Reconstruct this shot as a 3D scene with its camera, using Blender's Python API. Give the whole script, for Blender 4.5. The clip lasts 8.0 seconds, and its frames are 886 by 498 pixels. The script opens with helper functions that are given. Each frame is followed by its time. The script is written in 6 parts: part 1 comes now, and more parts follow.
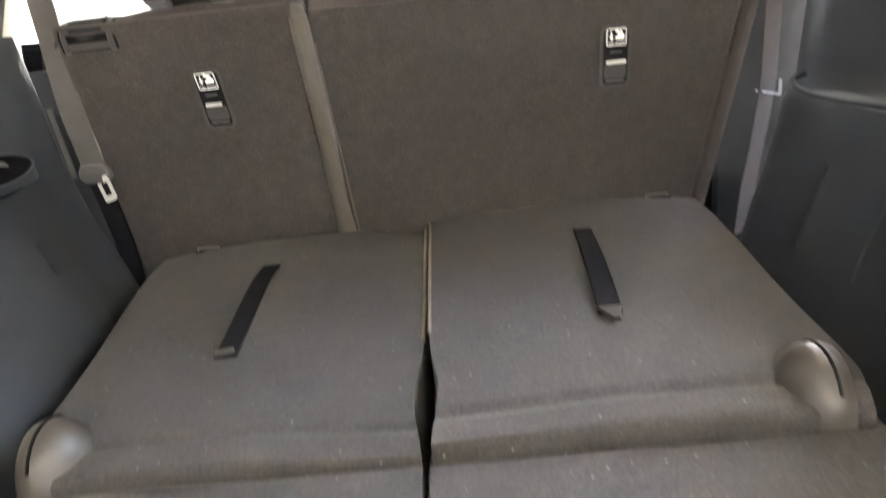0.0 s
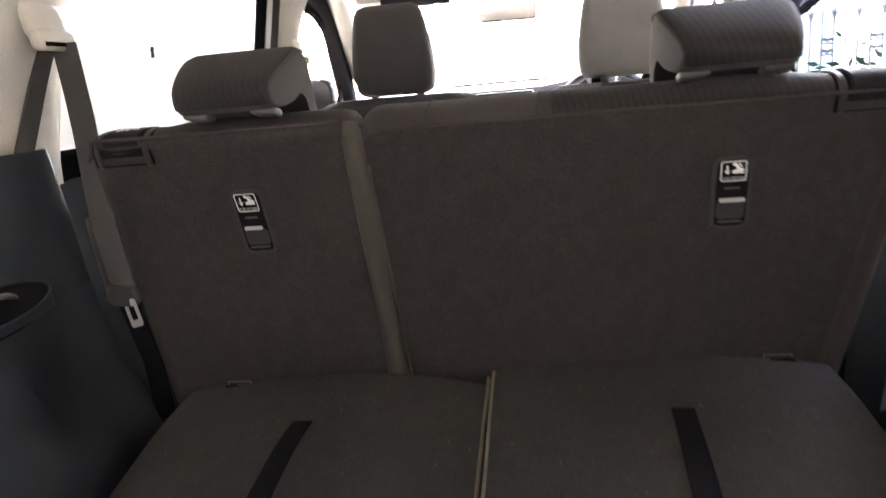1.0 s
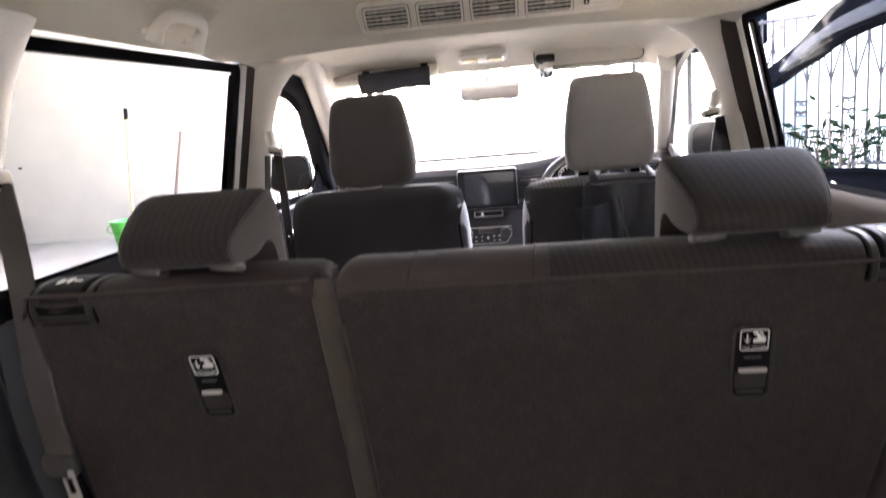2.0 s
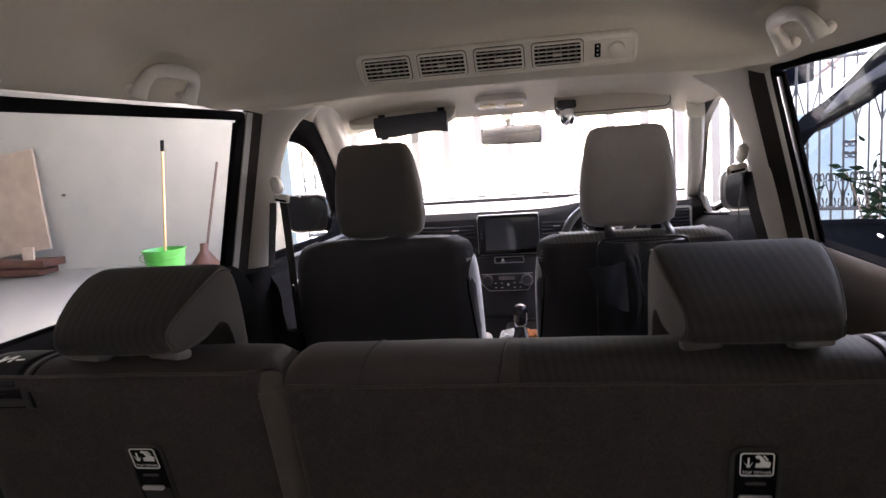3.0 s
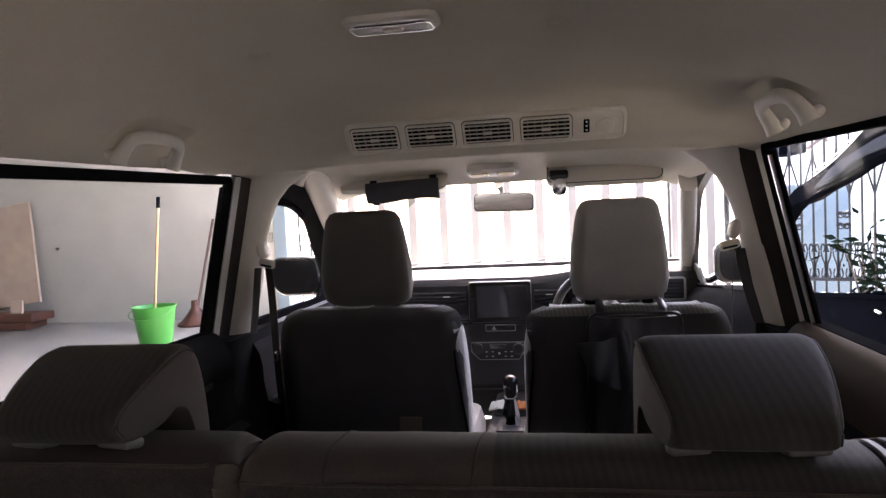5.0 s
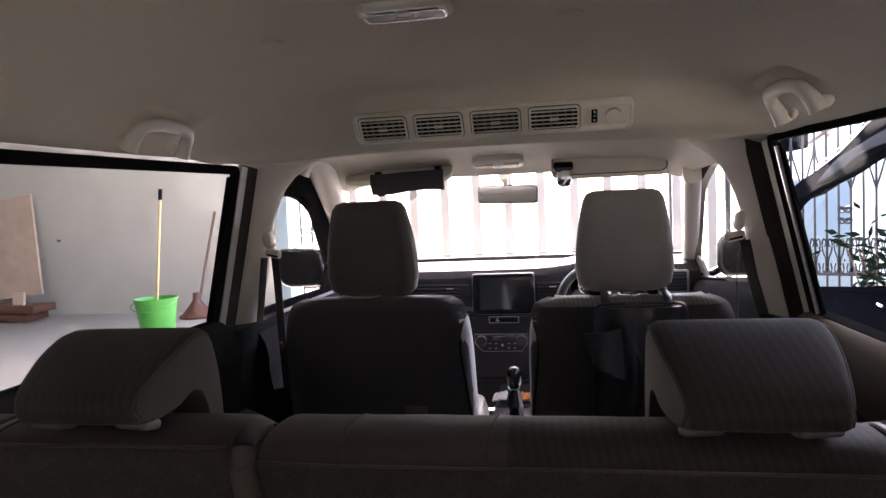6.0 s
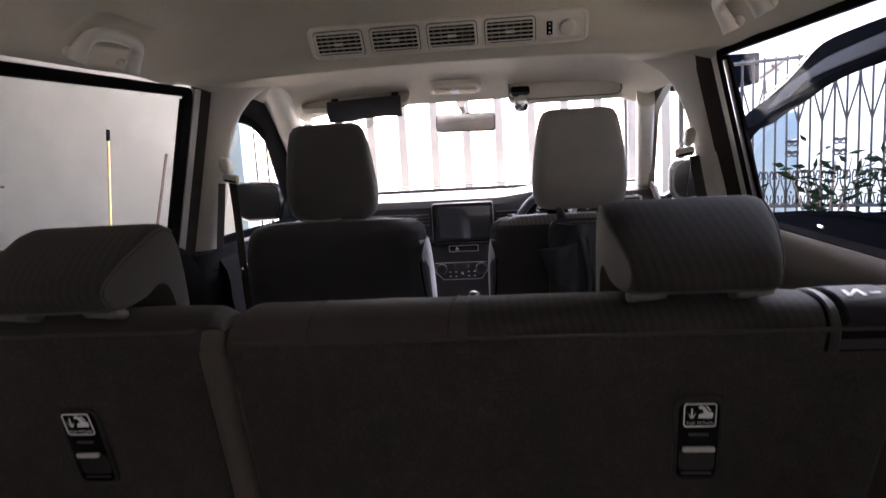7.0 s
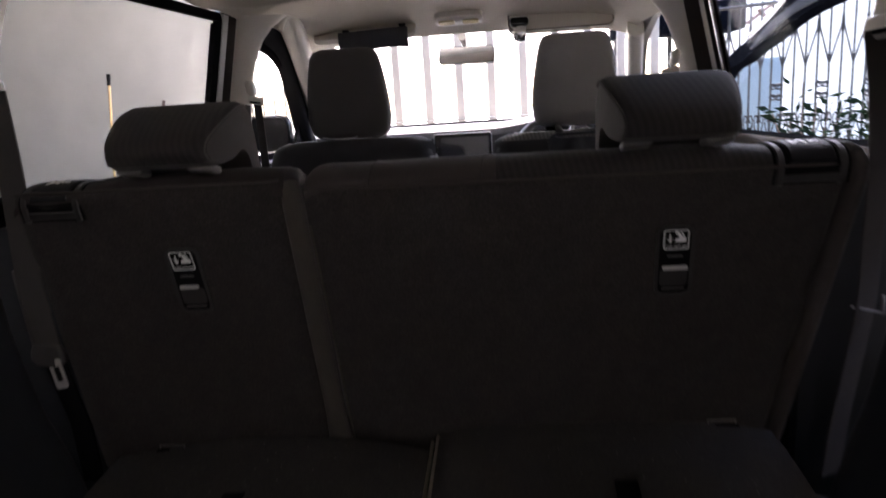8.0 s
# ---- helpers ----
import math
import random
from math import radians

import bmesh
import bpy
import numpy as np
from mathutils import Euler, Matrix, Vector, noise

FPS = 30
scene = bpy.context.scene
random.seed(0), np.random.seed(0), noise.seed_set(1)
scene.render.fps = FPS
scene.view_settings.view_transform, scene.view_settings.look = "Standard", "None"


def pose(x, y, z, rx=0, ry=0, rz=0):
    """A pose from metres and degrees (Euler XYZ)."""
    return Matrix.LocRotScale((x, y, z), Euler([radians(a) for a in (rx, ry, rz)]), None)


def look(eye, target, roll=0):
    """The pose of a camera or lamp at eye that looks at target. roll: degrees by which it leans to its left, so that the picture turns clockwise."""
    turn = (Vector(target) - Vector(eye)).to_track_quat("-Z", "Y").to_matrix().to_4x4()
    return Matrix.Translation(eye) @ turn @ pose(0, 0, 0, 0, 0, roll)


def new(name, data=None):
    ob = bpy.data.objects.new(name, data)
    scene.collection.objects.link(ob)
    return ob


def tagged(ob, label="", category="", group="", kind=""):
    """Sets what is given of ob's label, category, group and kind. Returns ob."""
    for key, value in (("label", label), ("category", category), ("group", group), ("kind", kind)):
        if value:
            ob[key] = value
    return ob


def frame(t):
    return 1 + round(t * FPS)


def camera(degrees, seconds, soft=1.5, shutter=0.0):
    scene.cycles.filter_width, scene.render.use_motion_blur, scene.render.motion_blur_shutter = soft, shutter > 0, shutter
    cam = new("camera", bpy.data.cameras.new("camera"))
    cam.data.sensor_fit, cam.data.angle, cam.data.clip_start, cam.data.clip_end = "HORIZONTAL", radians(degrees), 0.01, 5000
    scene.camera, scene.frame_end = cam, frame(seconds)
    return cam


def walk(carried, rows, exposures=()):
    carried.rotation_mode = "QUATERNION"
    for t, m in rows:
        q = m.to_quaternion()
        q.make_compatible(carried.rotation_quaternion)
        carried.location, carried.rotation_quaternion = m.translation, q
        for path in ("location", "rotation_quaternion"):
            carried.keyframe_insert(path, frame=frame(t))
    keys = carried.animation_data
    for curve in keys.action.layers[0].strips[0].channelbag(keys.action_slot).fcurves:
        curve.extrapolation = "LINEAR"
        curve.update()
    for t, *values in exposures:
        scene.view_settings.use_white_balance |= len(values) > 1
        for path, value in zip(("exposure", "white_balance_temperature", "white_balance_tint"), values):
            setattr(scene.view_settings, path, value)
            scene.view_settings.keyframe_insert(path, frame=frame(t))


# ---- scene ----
cam = camera(67.5, 8.0, 1.4, 0.5)
PATH = [
    (0, (0.079, -0.008, 1.027), (0.005, 1.876, 0.36), -6.3),
    (0.5, (0.073, 0.088, 1.058), (-0.074, 2.021, 0.565), -5.7),
    (1, (0.101, 0.235, 1.115), (-0.195, 2.153, 0.631), -5.1),
    (1.5, (0.096, 0.32, 1.188), (-0.245, 2.237, 0.728), -4.5),
    (2, (0.086, 0.387, 1.262), (-0.14, 2.34, 0.896), -4.9),
    (2.2, (0.101, 0.412, 1.284), (-0.134, 2.374, 0.972), -5.2),
    (3.3, (0.197, 0.524, 1.328), (-0.162, 2.475, 1.08), -3.5),
    (3.5, (0.206, 0.532, 1.337), (-0.135, 2.495, 1.159), -3.3),
    (4, (0.206, 0.551, 1.343), (-0.126, 2.52, 1.232), -2.8),
    (4.5, (0.203, 0.553, 1.344), (-0.123, 2.524, 1.245), -2.8),
    (6, (0.18, 0.54, 1.333), (-0.146, 2.51, 1.217), -2.5),
    (6.5, (0.174, 0.533, 1.298), (-0.084, 2.507, 1.101), -2.8),
    (7, (0.181, 0.506, 1.263), (-0.031, 2.474, 0.981), -3.3),
    (7.5, (0.168, 0.429, 1.223), (-0.102, 2.382, 0.889), -3.3),
    (8, (0.131, 0.272, 1.16), (-0.051, 2.221, 0.751), -3.6),
]
EXPOSURES = [(0.0, 7.65, 7200, 14), (0.5, 6.85, 7100, 16), (1.0, 6.15, 7000, 20), (1.5, 5.85, 7000, 22), (2.2, 5.6, 6850, 23), (3.3, 4.45, 6900, 26), (6.0, 4.35, 6950, 27), (7.0, 4.28, 6780, 25), (8.0, 4.0, 6680, 26)]
walk(cam, [(t, look(eye, target, roll)) for t, eye, target, roll in PATH], EXPOSURES)

# ---- light ----
world = bpy.data.worlds.new("sky")
scene.world = world
world.use_nodes = True
wn = world.node_tree.nodes
sky = wn.new("ShaderNodeTexSky")
sky.sky_type = "NISHITA"
sky.sun_disc = False
sky.sun_elevation = radians(55)
sky.sun_rotation = radians(12)
sky.air_density, sky.dust_density, sky.ozone_density = 1.0, 3.0, 1.0
wn["Background"].inputs["Strength"].default_value = 0.15
world.node_tree.links.new(sky.outputs[0], wn["Background"].inputs[0])
sun_data = bpy.data.lights.new("sun", "SUN")
sun_data.energy, sun_data.angle, sun_data.color = 3.5, radians(2.0), (1.0, 0.96, 0.9)
sun = new("sun", sun_data)
sun.matrix_world = look((0, 0, 12), (-0.5 * math.sin(radians(12)), -0.5 * math.cos(radians(12)), 12 - 0.5 * math.tan(radians(55))))


# ---- mesh helpers ----
def bmn():
    return bmesh.new()


def root_of(ob):
    while ob.parent:
        ob = ob.parent
    return ob


def thing(name, loc, label, category, group="", kind=""):
    """An Empty at the base of a thing."""
    ob = new(name)
    ob.location = loc
    ob.empty_display_size = 0.05
    return tagged(ob, label, category, group, kind)


def part(name, bm, material, parent=None, label="", sharp=40):
    """One mesh, built in world places, under a thing, a part or alone."""
    bmesh.ops.remove_doubles(bm, verts=bm.verts, dist=1e-5)
    bmesh.ops.recalc_face_normals(bm, faces=bm.faces)
    if parent:
        bm.transform(Matrix.Translation(-root_of(parent).location))
    lim = radians(sharp)
    for f in bm.faces:
        f.smooth = True
    for e in bm.edges:
        e.smooth = len(e.link_faces) == 2 and e.calc_face_angle(0) < lim
    me = bpy.data.meshes.new(name)
    bm.to_mesh(me)
    bm.free()
    me.materials.append(material)
    ob = new(name, me)
    if parent:
        ob.parent = parent
    if label:
        ob["label"] = label
    return ob


def whole(name, bm, material, label, category, group="", kind=""):
    return tagged(part(name, bm, material), label, category, group, kind)


def box(bm, size, at=(0, 0, 0), turn=None, bevel=0.0, seg=2):
    m = Matrix.Translation(at) @ (turn.to_4x4() if turn else Matrix.Identity(4)) @ Matrix.Diagonal((*size, 1))
    made = bmesh.ops.create_cube(bm, size=1, matrix=m)
    if bevel:
        edges = list({e for v in made["verts"] for e in v.link_edges})
        bmesh.ops.bevel(bm, geom=edges, offset=bevel, segments=seg, affect="EDGES", profile=0.5)
    return bm


def rot(rx=0, ry=0, rz=0):
    return Euler([radians(a) for a in (rx, ry, rz)]).to_matrix()


def rrect(w, h, r, n=4):
    """A rounded rectangle round the origin, anticlockwise."""
    r = min(r, w / 2 - 1e-4, h / 2 - 1e-4)
    pts = []
    for cx, cy, a0 in ((w / 2 - r, h / 2 - r, 0), (-w / 2 + r, h / 2 - r, 90), (-w / 2 + r, -h / 2 + r, 180), (w / 2 - r, -h / 2 + r, 270)):
        for i in range(n + 1):
            a = radians(a0 + 90 * i / n)
            pts.append((cx + r * math.cos(a), cy + r * math.sin(a)))
    return pts


def loft(bm, rings, caps=True, closed=True):
    rows = [[bm.verts.new(p) for p in ring] for ring in rings]
    n = len(rows[0])
    for a, b in zip(rows, rows[1:]):
        for i in range(n if closed else n - 1):
            j = (i + 1) % n
            bm.faces.new((a[i], a[j], b[j], b[i]))
    if caps and closed:
        bm.faces.new(rows[0])
        bm.faces.new(list(reversed(rows[-1])))
    return bm


def tube(bm, pts, r, n=8, flat=1.0, up=(0, 0, 1), loop=False):
    """A round or flattened rod along points. flat: its thickness against its width."""
    pts = [Vector(p) for p in pts]
    rings = []
    for i, p in enumerate(pts):
        a = pts[i - 1] if i or loop else p
        b = pts[(i + 1) % len(pts)] if i + 1 < len(pts) or loop else p
        d = (b - a).normalized()
        s = d.cross(Vector(up))
        s = s.normalized() if s.length > 1e-4 else d.orthogonal().normalized()
        u = s.cross(d).normalized()
        rr = r[i] if isinstance(r, (list, tuple)) else r
        rings.append([p + s * rr * math.cos(2 * math.pi * k / n) + u * rr * flat * math.sin(2 * math.pi * k / n) for k in range(n)])
    if loop:
        rings.append(rings[0])
    return loft(bm, rings, caps=not loop)


def band(bm, pts, width, thick, across):
    """A flat strap along points; across gives its width's direction."""
    pts = [Vector(p) for p in pts]
    rings = []
    for i, p in enumerate(pts):
        d = (pts[min(i + 1, len(pts) - 1)] - pts[max(i - 1, 0)]).normalized()
        w = Vector(across[i] if isinstance(across, list) else across)
        w = (w - d * w.dot(d)).normalized()
        u = d.cross(w)
        rings.append([p + w * x * width / 2 + u * y * thick / 2 for x, y in ((1, 0), (0.94, 1), (-0.94, 1), (-1, 0), (-0.94, -1), (0.94, -1))])
    return loft(bm, rings)


def prism(bm, outline, depth, m=Matrix.Identity(4), bevel=0.0, seg=2):
    """A plate from an outline in the xy plane of m, depth along its z."""
    lo = [bm.verts.new(m @ Vector((x, y, 0))) for x, y in outline]
    hi = [bm.verts.new(m @ Vector((x, y, depth))) for x, y in outline]
    top, bottom = bm.faces.new(hi), bm.faces.new(list(reversed(lo)))
    n = len(lo)
    for i in range(n):
        bm.faces.new((lo[i], lo[(i + 1) % n], hi[(i + 1) % n], hi[i]))
    if bevel:
        bmesh.ops.bevel(bm, geom=list({*top.edges}), offset=bevel, segments=seg, affect="EDGES", profile=0.5)
    return bm


def ringplate(bm, outer, inner, depth, m=Matrix.Identity(4)):
    """A frame between two outlines with the same count of points."""
    rows = [[bm.verts.new(m @ Vector((x, y, z))) for x, y in o] for o, z in ((outer, 0), (outer, depth), (inner, depth), (inner, 0))]
    n = len(outer)
    for a in range(4):
        p, q = rows[a], rows[(a + 1) % 4]
        for i in range(n):
            bm.faces.new((p[i], p[(i + 1) % n], q[(i + 1) % n], q[i]))
    return bm


def sheet(bm, f, us, vs, thick=0.0):
    rows = [[bm.verts.new(f(u, v)) for v in vs] for u in us]
    faces = []
    for a, b in zip(rows, rows[1:]):
        for i in range(len(vs) - 1):
            faces.append(bm.faces.new((a[i], a[i + 1], b[i + 1], b[i])))
    if thick:
        bmesh.ops.recalc_face_normals(bm, faces=faces)
        bmesh.ops.solidify(bm, geom=faces, thickness=thick)
    return bm


def span(a, b, n):
    return [a + (b - a) * i / (n - 1) for i in range(n)]


def curve1(points, v):
    """Smooth reading of a table of (v, value)."""
    if v <= points[0][0]:
        return points[0][1]
    for (a, p), (b, q) in zip(points, points[1:]):
        if v <= b:
            i = points.index((a, p))
            k, w = (v - a) / (b - a), b - a
            m0 = (q - points[i - 1][1]) / (b - points[i - 1][0]) * w if i else q - p
            m1 = (points[i + 2][1] - p) / (points[i + 2][0] - a) * w if i + 2 < len(points) else q - p
            return (2 * k ** 3 - 3 * k * k + 1) * p + (k ** 3 - 2 * k * k + k) * m0 + (3 * k * k - 2 * k ** 3) * q + (k ** 3 - k * k) * m1
    return points[-1][1]


def spline(pts, n=6):
    """Catmull-Rom points through a list."""
    pts = [Vector(p) for p in pts]
    out = []
    for i in range(len(pts) - 1):
        p0, p1, p2, p3 = pts[max(i - 1, 0)], pts[i], pts[i + 1], pts[min(i + 2, len(pts) - 1)]
        for k in range(n):
            t = k / n
            out.append(0.5 * (2 * p1 + (p2 - p0) * t + (2 * p0 - 5 * p1 + 4 * p2 - p3) * t * t + (3 * p1 - p0 - 3 * p2 + p3) * t ** 3))
    return out + [pts[-1]]


def soft_block(bm, rings, n=5):
    """A padded body: rings are (centre, width, depth, radius) from bottom to top, in the xy plane."""
    loops = []
    for (cx, cy, cz), w, d, r in rings:
        loops.append([Vector((cx + x, cy + y, cz)) for x, y in rrect(w, d, r, n)])
    return loft(bm, loops)


# ---- materials ----
def material(name, base, rough=0.6, metal=0.0, spread=0.15, scale=8.0, grain=0.0, grain_scale=400.0, bump=0.0, spec=0.5, coat=0.0, sheen=0.0, dark=None, stripes=None, ior=1.5, mottle=None, lint=0.0):
    """Principled paint with variation at two scales. grain: fine colour grain; bump: relief of the grain; stripes: (turn, per metre, strength); mottle: (scale, strength) of a coarser pile; lint: pale specks."""
    m = bpy.data.materials.new(name)
    m.use_nodes = True
    nt = m.node_tree
    nodes, link = nt.nodes, nt.links.new
    b = nodes["Principled BSDF"]
    b.inputs["Roughness"].default_value = rough
    b.inputs["Metallic"].default_value = metal
    b.inputs["Specular IOR Level"].default_value = spec
    b.inputs["IOR"].default_value = ior if spec > 0.1 else 1.04
    b.inputs["Coat Weight"].default_value = coat
    b.inputs["Sheen Weight"].default_value = sheen
    co = nodes.new("ShaderNodeTexCoord")
    big = nodes.new("ShaderNodeTexNoise")
    big.inputs["Scale"].default_value, big.inputs["Detail"].default_value, big.inputs["Roughness"].default_value = scale, 6, 0.6
    link(co.outputs["Object"], big.inputs["Vector"])
    ramp = nodes.new("ShaderNodeMix")
    ramp.data_type = "RGBA"
    low = dark or tuple(c * (1 - spread) for c in base)
    ramp.inputs["A"].default_value = (*low, 1)
    ramp.inputs["B"].default_value = (*(min(1, c * (1 + spread)) for c in base), 1)
    wide = nodes.new("ShaderNodeMapRange")
    wide.inputs["From Min"].default_value, wide.inputs["From Max"].default_value = 0.3, 0.7
    link(big.outputs["Fac"], wide.inputs["Value"])
    link(wide.outputs[0], ramp.inputs["Factor"])
    colour = ramp.outputs["Result"]
    fine = nodes.new("ShaderNodeTexNoise")
    fine.inputs["Scale"].default_value, fine.inputs["Detail"].default_value = grain_scale, 3
    link(co.outputs["Object"], fine.inputs["Vector"])
    height = fine.outputs["Fac"]
    if grain:
        mul = nodes.new("ShaderNodeMapRange")
        mul.inputs["From Min"].default_value, mul.inputs["From Max"].default_value = 0.3, 0.7
        mul.inputs["To Min"].default_value, mul.inputs["To Max"].default_value = 1 - grain, 1 + grain
        link(fine.outputs["Fac"], mul.inputs["Value"])
        mx = nodes.new("ShaderNodeMix")
        mx.data_type, mx.blend_type = "RGBA", "MULTIPLY"
        mx.inputs["Factor"].default_value = 1
        link(colour, mx.inputs["A"])
        link(mul.outputs[0], mx.inputs["B"])
        colour = mx.outputs["Result"]
    if mottle:
        pile = nodes.new("ShaderNodeTexNoise")
        pile.inputs["Scale"].default_value, pile.inputs["Detail"].default_value = mottle[0], 2
        link(co.outputs["Object"], pile.inputs["Vector"])
        mul = nodes.new("ShaderNodeMapRange")
        mul.inputs["From Min"].default_value, mul.inputs["From Max"].default_value = 0.3, 0.7
        mul.inputs["To Min"].default_value, mul.inputs["To Max"].default_value = 1 - mottle[1], 1 + mottle[1]
        link(pile.outputs["Fac"], mul.inputs["Value"])
        mx = nodes.new("ShaderNodeMix")
        mx.data_type, mx.blend_type = "RGBA", "MULTIPLY"
        mx.inputs["Factor"].default_value = 1
        link(colour, mx.inputs["A"])
        link(mul.outputs[0], mx.inputs["B"])
        colour = mx.outputs["Result"]
    if lint:
        dots = nodes.new("ShaderNodeTexVoronoi")
        dots.inputs["Scale"].default_value = 42
        link(co.outputs["Object"], dots.inputs["Vector"])
        near = nodes.new("ShaderNodeMapRange")
        near.inputs["From Min"].default_value, near.inputs["From Max"].default_value = 0.075, 0.04
        near.inputs["To Max"].default_value = lint
        link(dots.outputs["Distance"], near.inputs["Value"])
        mx = nodes.new("ShaderNodeMix")
        mx.data_type = "RGBA"
        mx.inputs["B"].default_value = (0.30, 0.29, 0.27, 1)
        link(near.outputs[0], mx.inputs["Factor"])
        link(colour, mx.inputs["A"])
        colour = mx.outputs["Result"]
    if stripes:
        turn, per, strength = stripes
        mp = nodes.new("ShaderNodeMapping")
        mp.inputs["Rotation"].default_value = [radians(a) for a in turn]
        link(co.outputs["Object"], mp.inputs["Vector"])
        wv = nodes.new("ShaderNodeTexWave")
        wv.bands_direction = "X"
        wv.inputs["Scale"].default_value = per
        wv.inputs["Distortion"].default_value = 1.2
        wv.inputs["Detail Scale"].default_value = 0.4
        link(mp.outputs[0], wv.inputs["Vector"])
        mr = nodes.new("ShaderNodeMapRange")
        mr.inputs["To Min"].default_value, mr.inputs["To Max"].default_value = 1 - strength, 1 + strength
        link(wv.outputs["Fac"], mr.inputs["Value"])
        mx = nodes.new("ShaderNodeMix")
        mx.data_type, mx.blend_type = "RGBA", "MULTIPLY"
        mx.inputs["Factor"].default_value = 1
        link(colour, mx.inputs["A"])
        link(mr.outputs[0], mx.inputs["B"])
        colour = mx.outputs["Result"]
    link(colour, b.inputs["Base Color"])
    rv = nodes.new("ShaderNodeMapRange")
    rv.inputs["To Min"].default_value, rv.inputs["To Max"].default_value = max(0.02, rough - 0.08), min(1, rough + 0.08)
    link(big.outputs["Fac"], rv.inputs["Value"])
    link(rv.outputs[0], b.inputs["Roughness"])
    if bump:
        bp = nodes.new("ShaderNodeBump")
        bp.inputs["Strength"].default_value, bp.inputs["Distance"].default_value = bump, 0.001
        link(height, bp.inputs["Height"])
        link(bp.outputs[0], b.inputs["Normal"])
    return m


def glass(name, tint, gloss=0.5, share=0.05):
    """A clear pane: lets light through tinted, with a slight gloss."""
    m = bpy.data.materials.new(name)
    m.use_nodes = True
    nt = m.node_tree
    nt.nodes.remove(nt.nodes["Principled BSDF"])
    tr, gl, mix = (nt.nodes.new(n) for n in ("ShaderNodeBsdfTransparent", "ShaderNodeBsdfGlossy", "ShaderNodeMixShader"))
    tr.inputs[0].default_value = (*tint, 1)
    gl.inputs["Roughness"].default_value = 0.02
    gl.inputs[0].default_value = (gloss, gloss, gloss, 1)
    mix.inputs[0].default_value = share
    nt.links.new(tr.outputs[0], mix.inputs[1])
    nt.links.new(gl.outputs[0], mix.inputs[2])
    nt.links.new(mix.outputs[0], nt.nodes["Material Output"].inputs[0])
    return m


M_CARPET = material("seat_back_carpet", (0.029, 0.0245, 0.022), 0.95, grain=0.4, grain_scale=800, bump=0.6, spread=0.28, scale=38, sheen=0.05, mottle=(260, 0.32))
M_CARGO = material("cargo_carpet", (0.0245, 0.022, 0.0202), 0.95, grain=0.4, grain_scale=800, bump=0.6, spread=0.25, scale=30, sheen=0.05, mottle=(240, 0.42), lint=0.5)
M_ROLL = material("seat_side_cloth", (0.066, 0.057, 0.047), 0.9, grain=0.25, grain_scale=900, bump=0.4, spread=0.12, scale=7, sheen=0.05)
M_FABRIC = material("seat_fabric", (0.046, 0.037, 0.0335), 0.9, grain=0.25, grain_scale=900, bump=0.4, spread=0.12, scale=7, sheen=0.05)
M_STRIPE = material("striped_fabric", (0.0215, 0.0182, 0.0172), 0.9, grain=0.25, grain_scale=900, bump=0.4, spread=0.12, scale=7, sheen=0.05, stripes=((0, 14, 0), 30, 0.22))
M_DARKFAB = material("front_seat_fabric", (0.035, 0.035, 0.039), 0.9, grain=0.3, grain_scale=900, bump=0.4, spread=0.15, scale=6, sheen=0.05)
M_LIGHTFAB = material("light_side_fabric", (0.050, 0.044, 0.041), 0.88, grain=0.2, grain_scale=900, bump=0.35, spread=0.1, scale=6, sheen=0.05)
# light grey cloth, its colour raised further for light from the windscreen
M_SEATSIDE = material("pale_lit_seat_cloth", (0.34, 0.34, 0.35), 0.88, grain=0.2, grain_scale=900, bump=0.35, spread=0.1, scale=6, sheen=0.05)
M_BEZEL = material("brown_black_plastic", (0.022, 0.020, 0.0195), 0.6, grain=0.12, grain_scale=1200, bump=0.3, spread=0.15, scale=6)
M_FOOT = material("grey_sleeve_plastic", (0.115, 0.11, 0.105), 0.45, spread=0.1, scale=20)
M_DARKTOP = material("dark_bench_cloth", (0.029, 0.0225, 0.0212), 0.9, grain=0.25, grain_scale=900, bump=0.4, spread=0.12, scale=7)
M_STRIPELIT = material("sunlit_striped_cloth", (0.13, 0.127, 0.125), 0.9, grain=0.25, grain_scale=900, bump=0.4, spread=0.1, scale=7, stripes=((0, 14, 0), 26, 0.2))
M_FLAP = material("satin_flap_plastic", (0.022, 0.022, 0.025), 0.5, grain=0.1, grain_scale=1200, bump=0.2, spread=0.12, scale=8, spec=0.3, ior=1.12)
M_PADLIT = material("lit_door_pad", (0.037, 0.027, 0.019), 0.6, grain=0.15, grain_scale=700, bump=0.4, spread=0.15, scale=6, spec=0.15, ior=1.1)
M_TRIM = material("dark_trim_plastic", (0.026, 0.031, 0.038), 0.5, grain=0.15, grain_scale=1200, bump=0.35, spread=0.2, scale=4)
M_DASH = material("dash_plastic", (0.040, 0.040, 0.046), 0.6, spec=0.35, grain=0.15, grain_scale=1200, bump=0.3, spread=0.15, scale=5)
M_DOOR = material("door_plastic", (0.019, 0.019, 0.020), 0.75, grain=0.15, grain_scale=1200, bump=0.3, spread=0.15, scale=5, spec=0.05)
# cream vent vanes with the outlet's shade put into the colour
M_VANESHADE = material("shaded_vane_plastic", (0.26, 0.24, 0.20), 0.6, spread=0.08, scale=20)
M_SILL = material("cowl_plastic", (0.42, 0.42, 0.42), 0.5, spread=0.15, scale=10)
M_GROOVE = material("shut_line", (0.14, 0.125, 0.105), 0.8, spread=0.08, scale=20)
M_BAR = material("zinc_bar", (0.62, 0.62, 0.60), 0.5, 0.25, spread=0.05, scale=40)
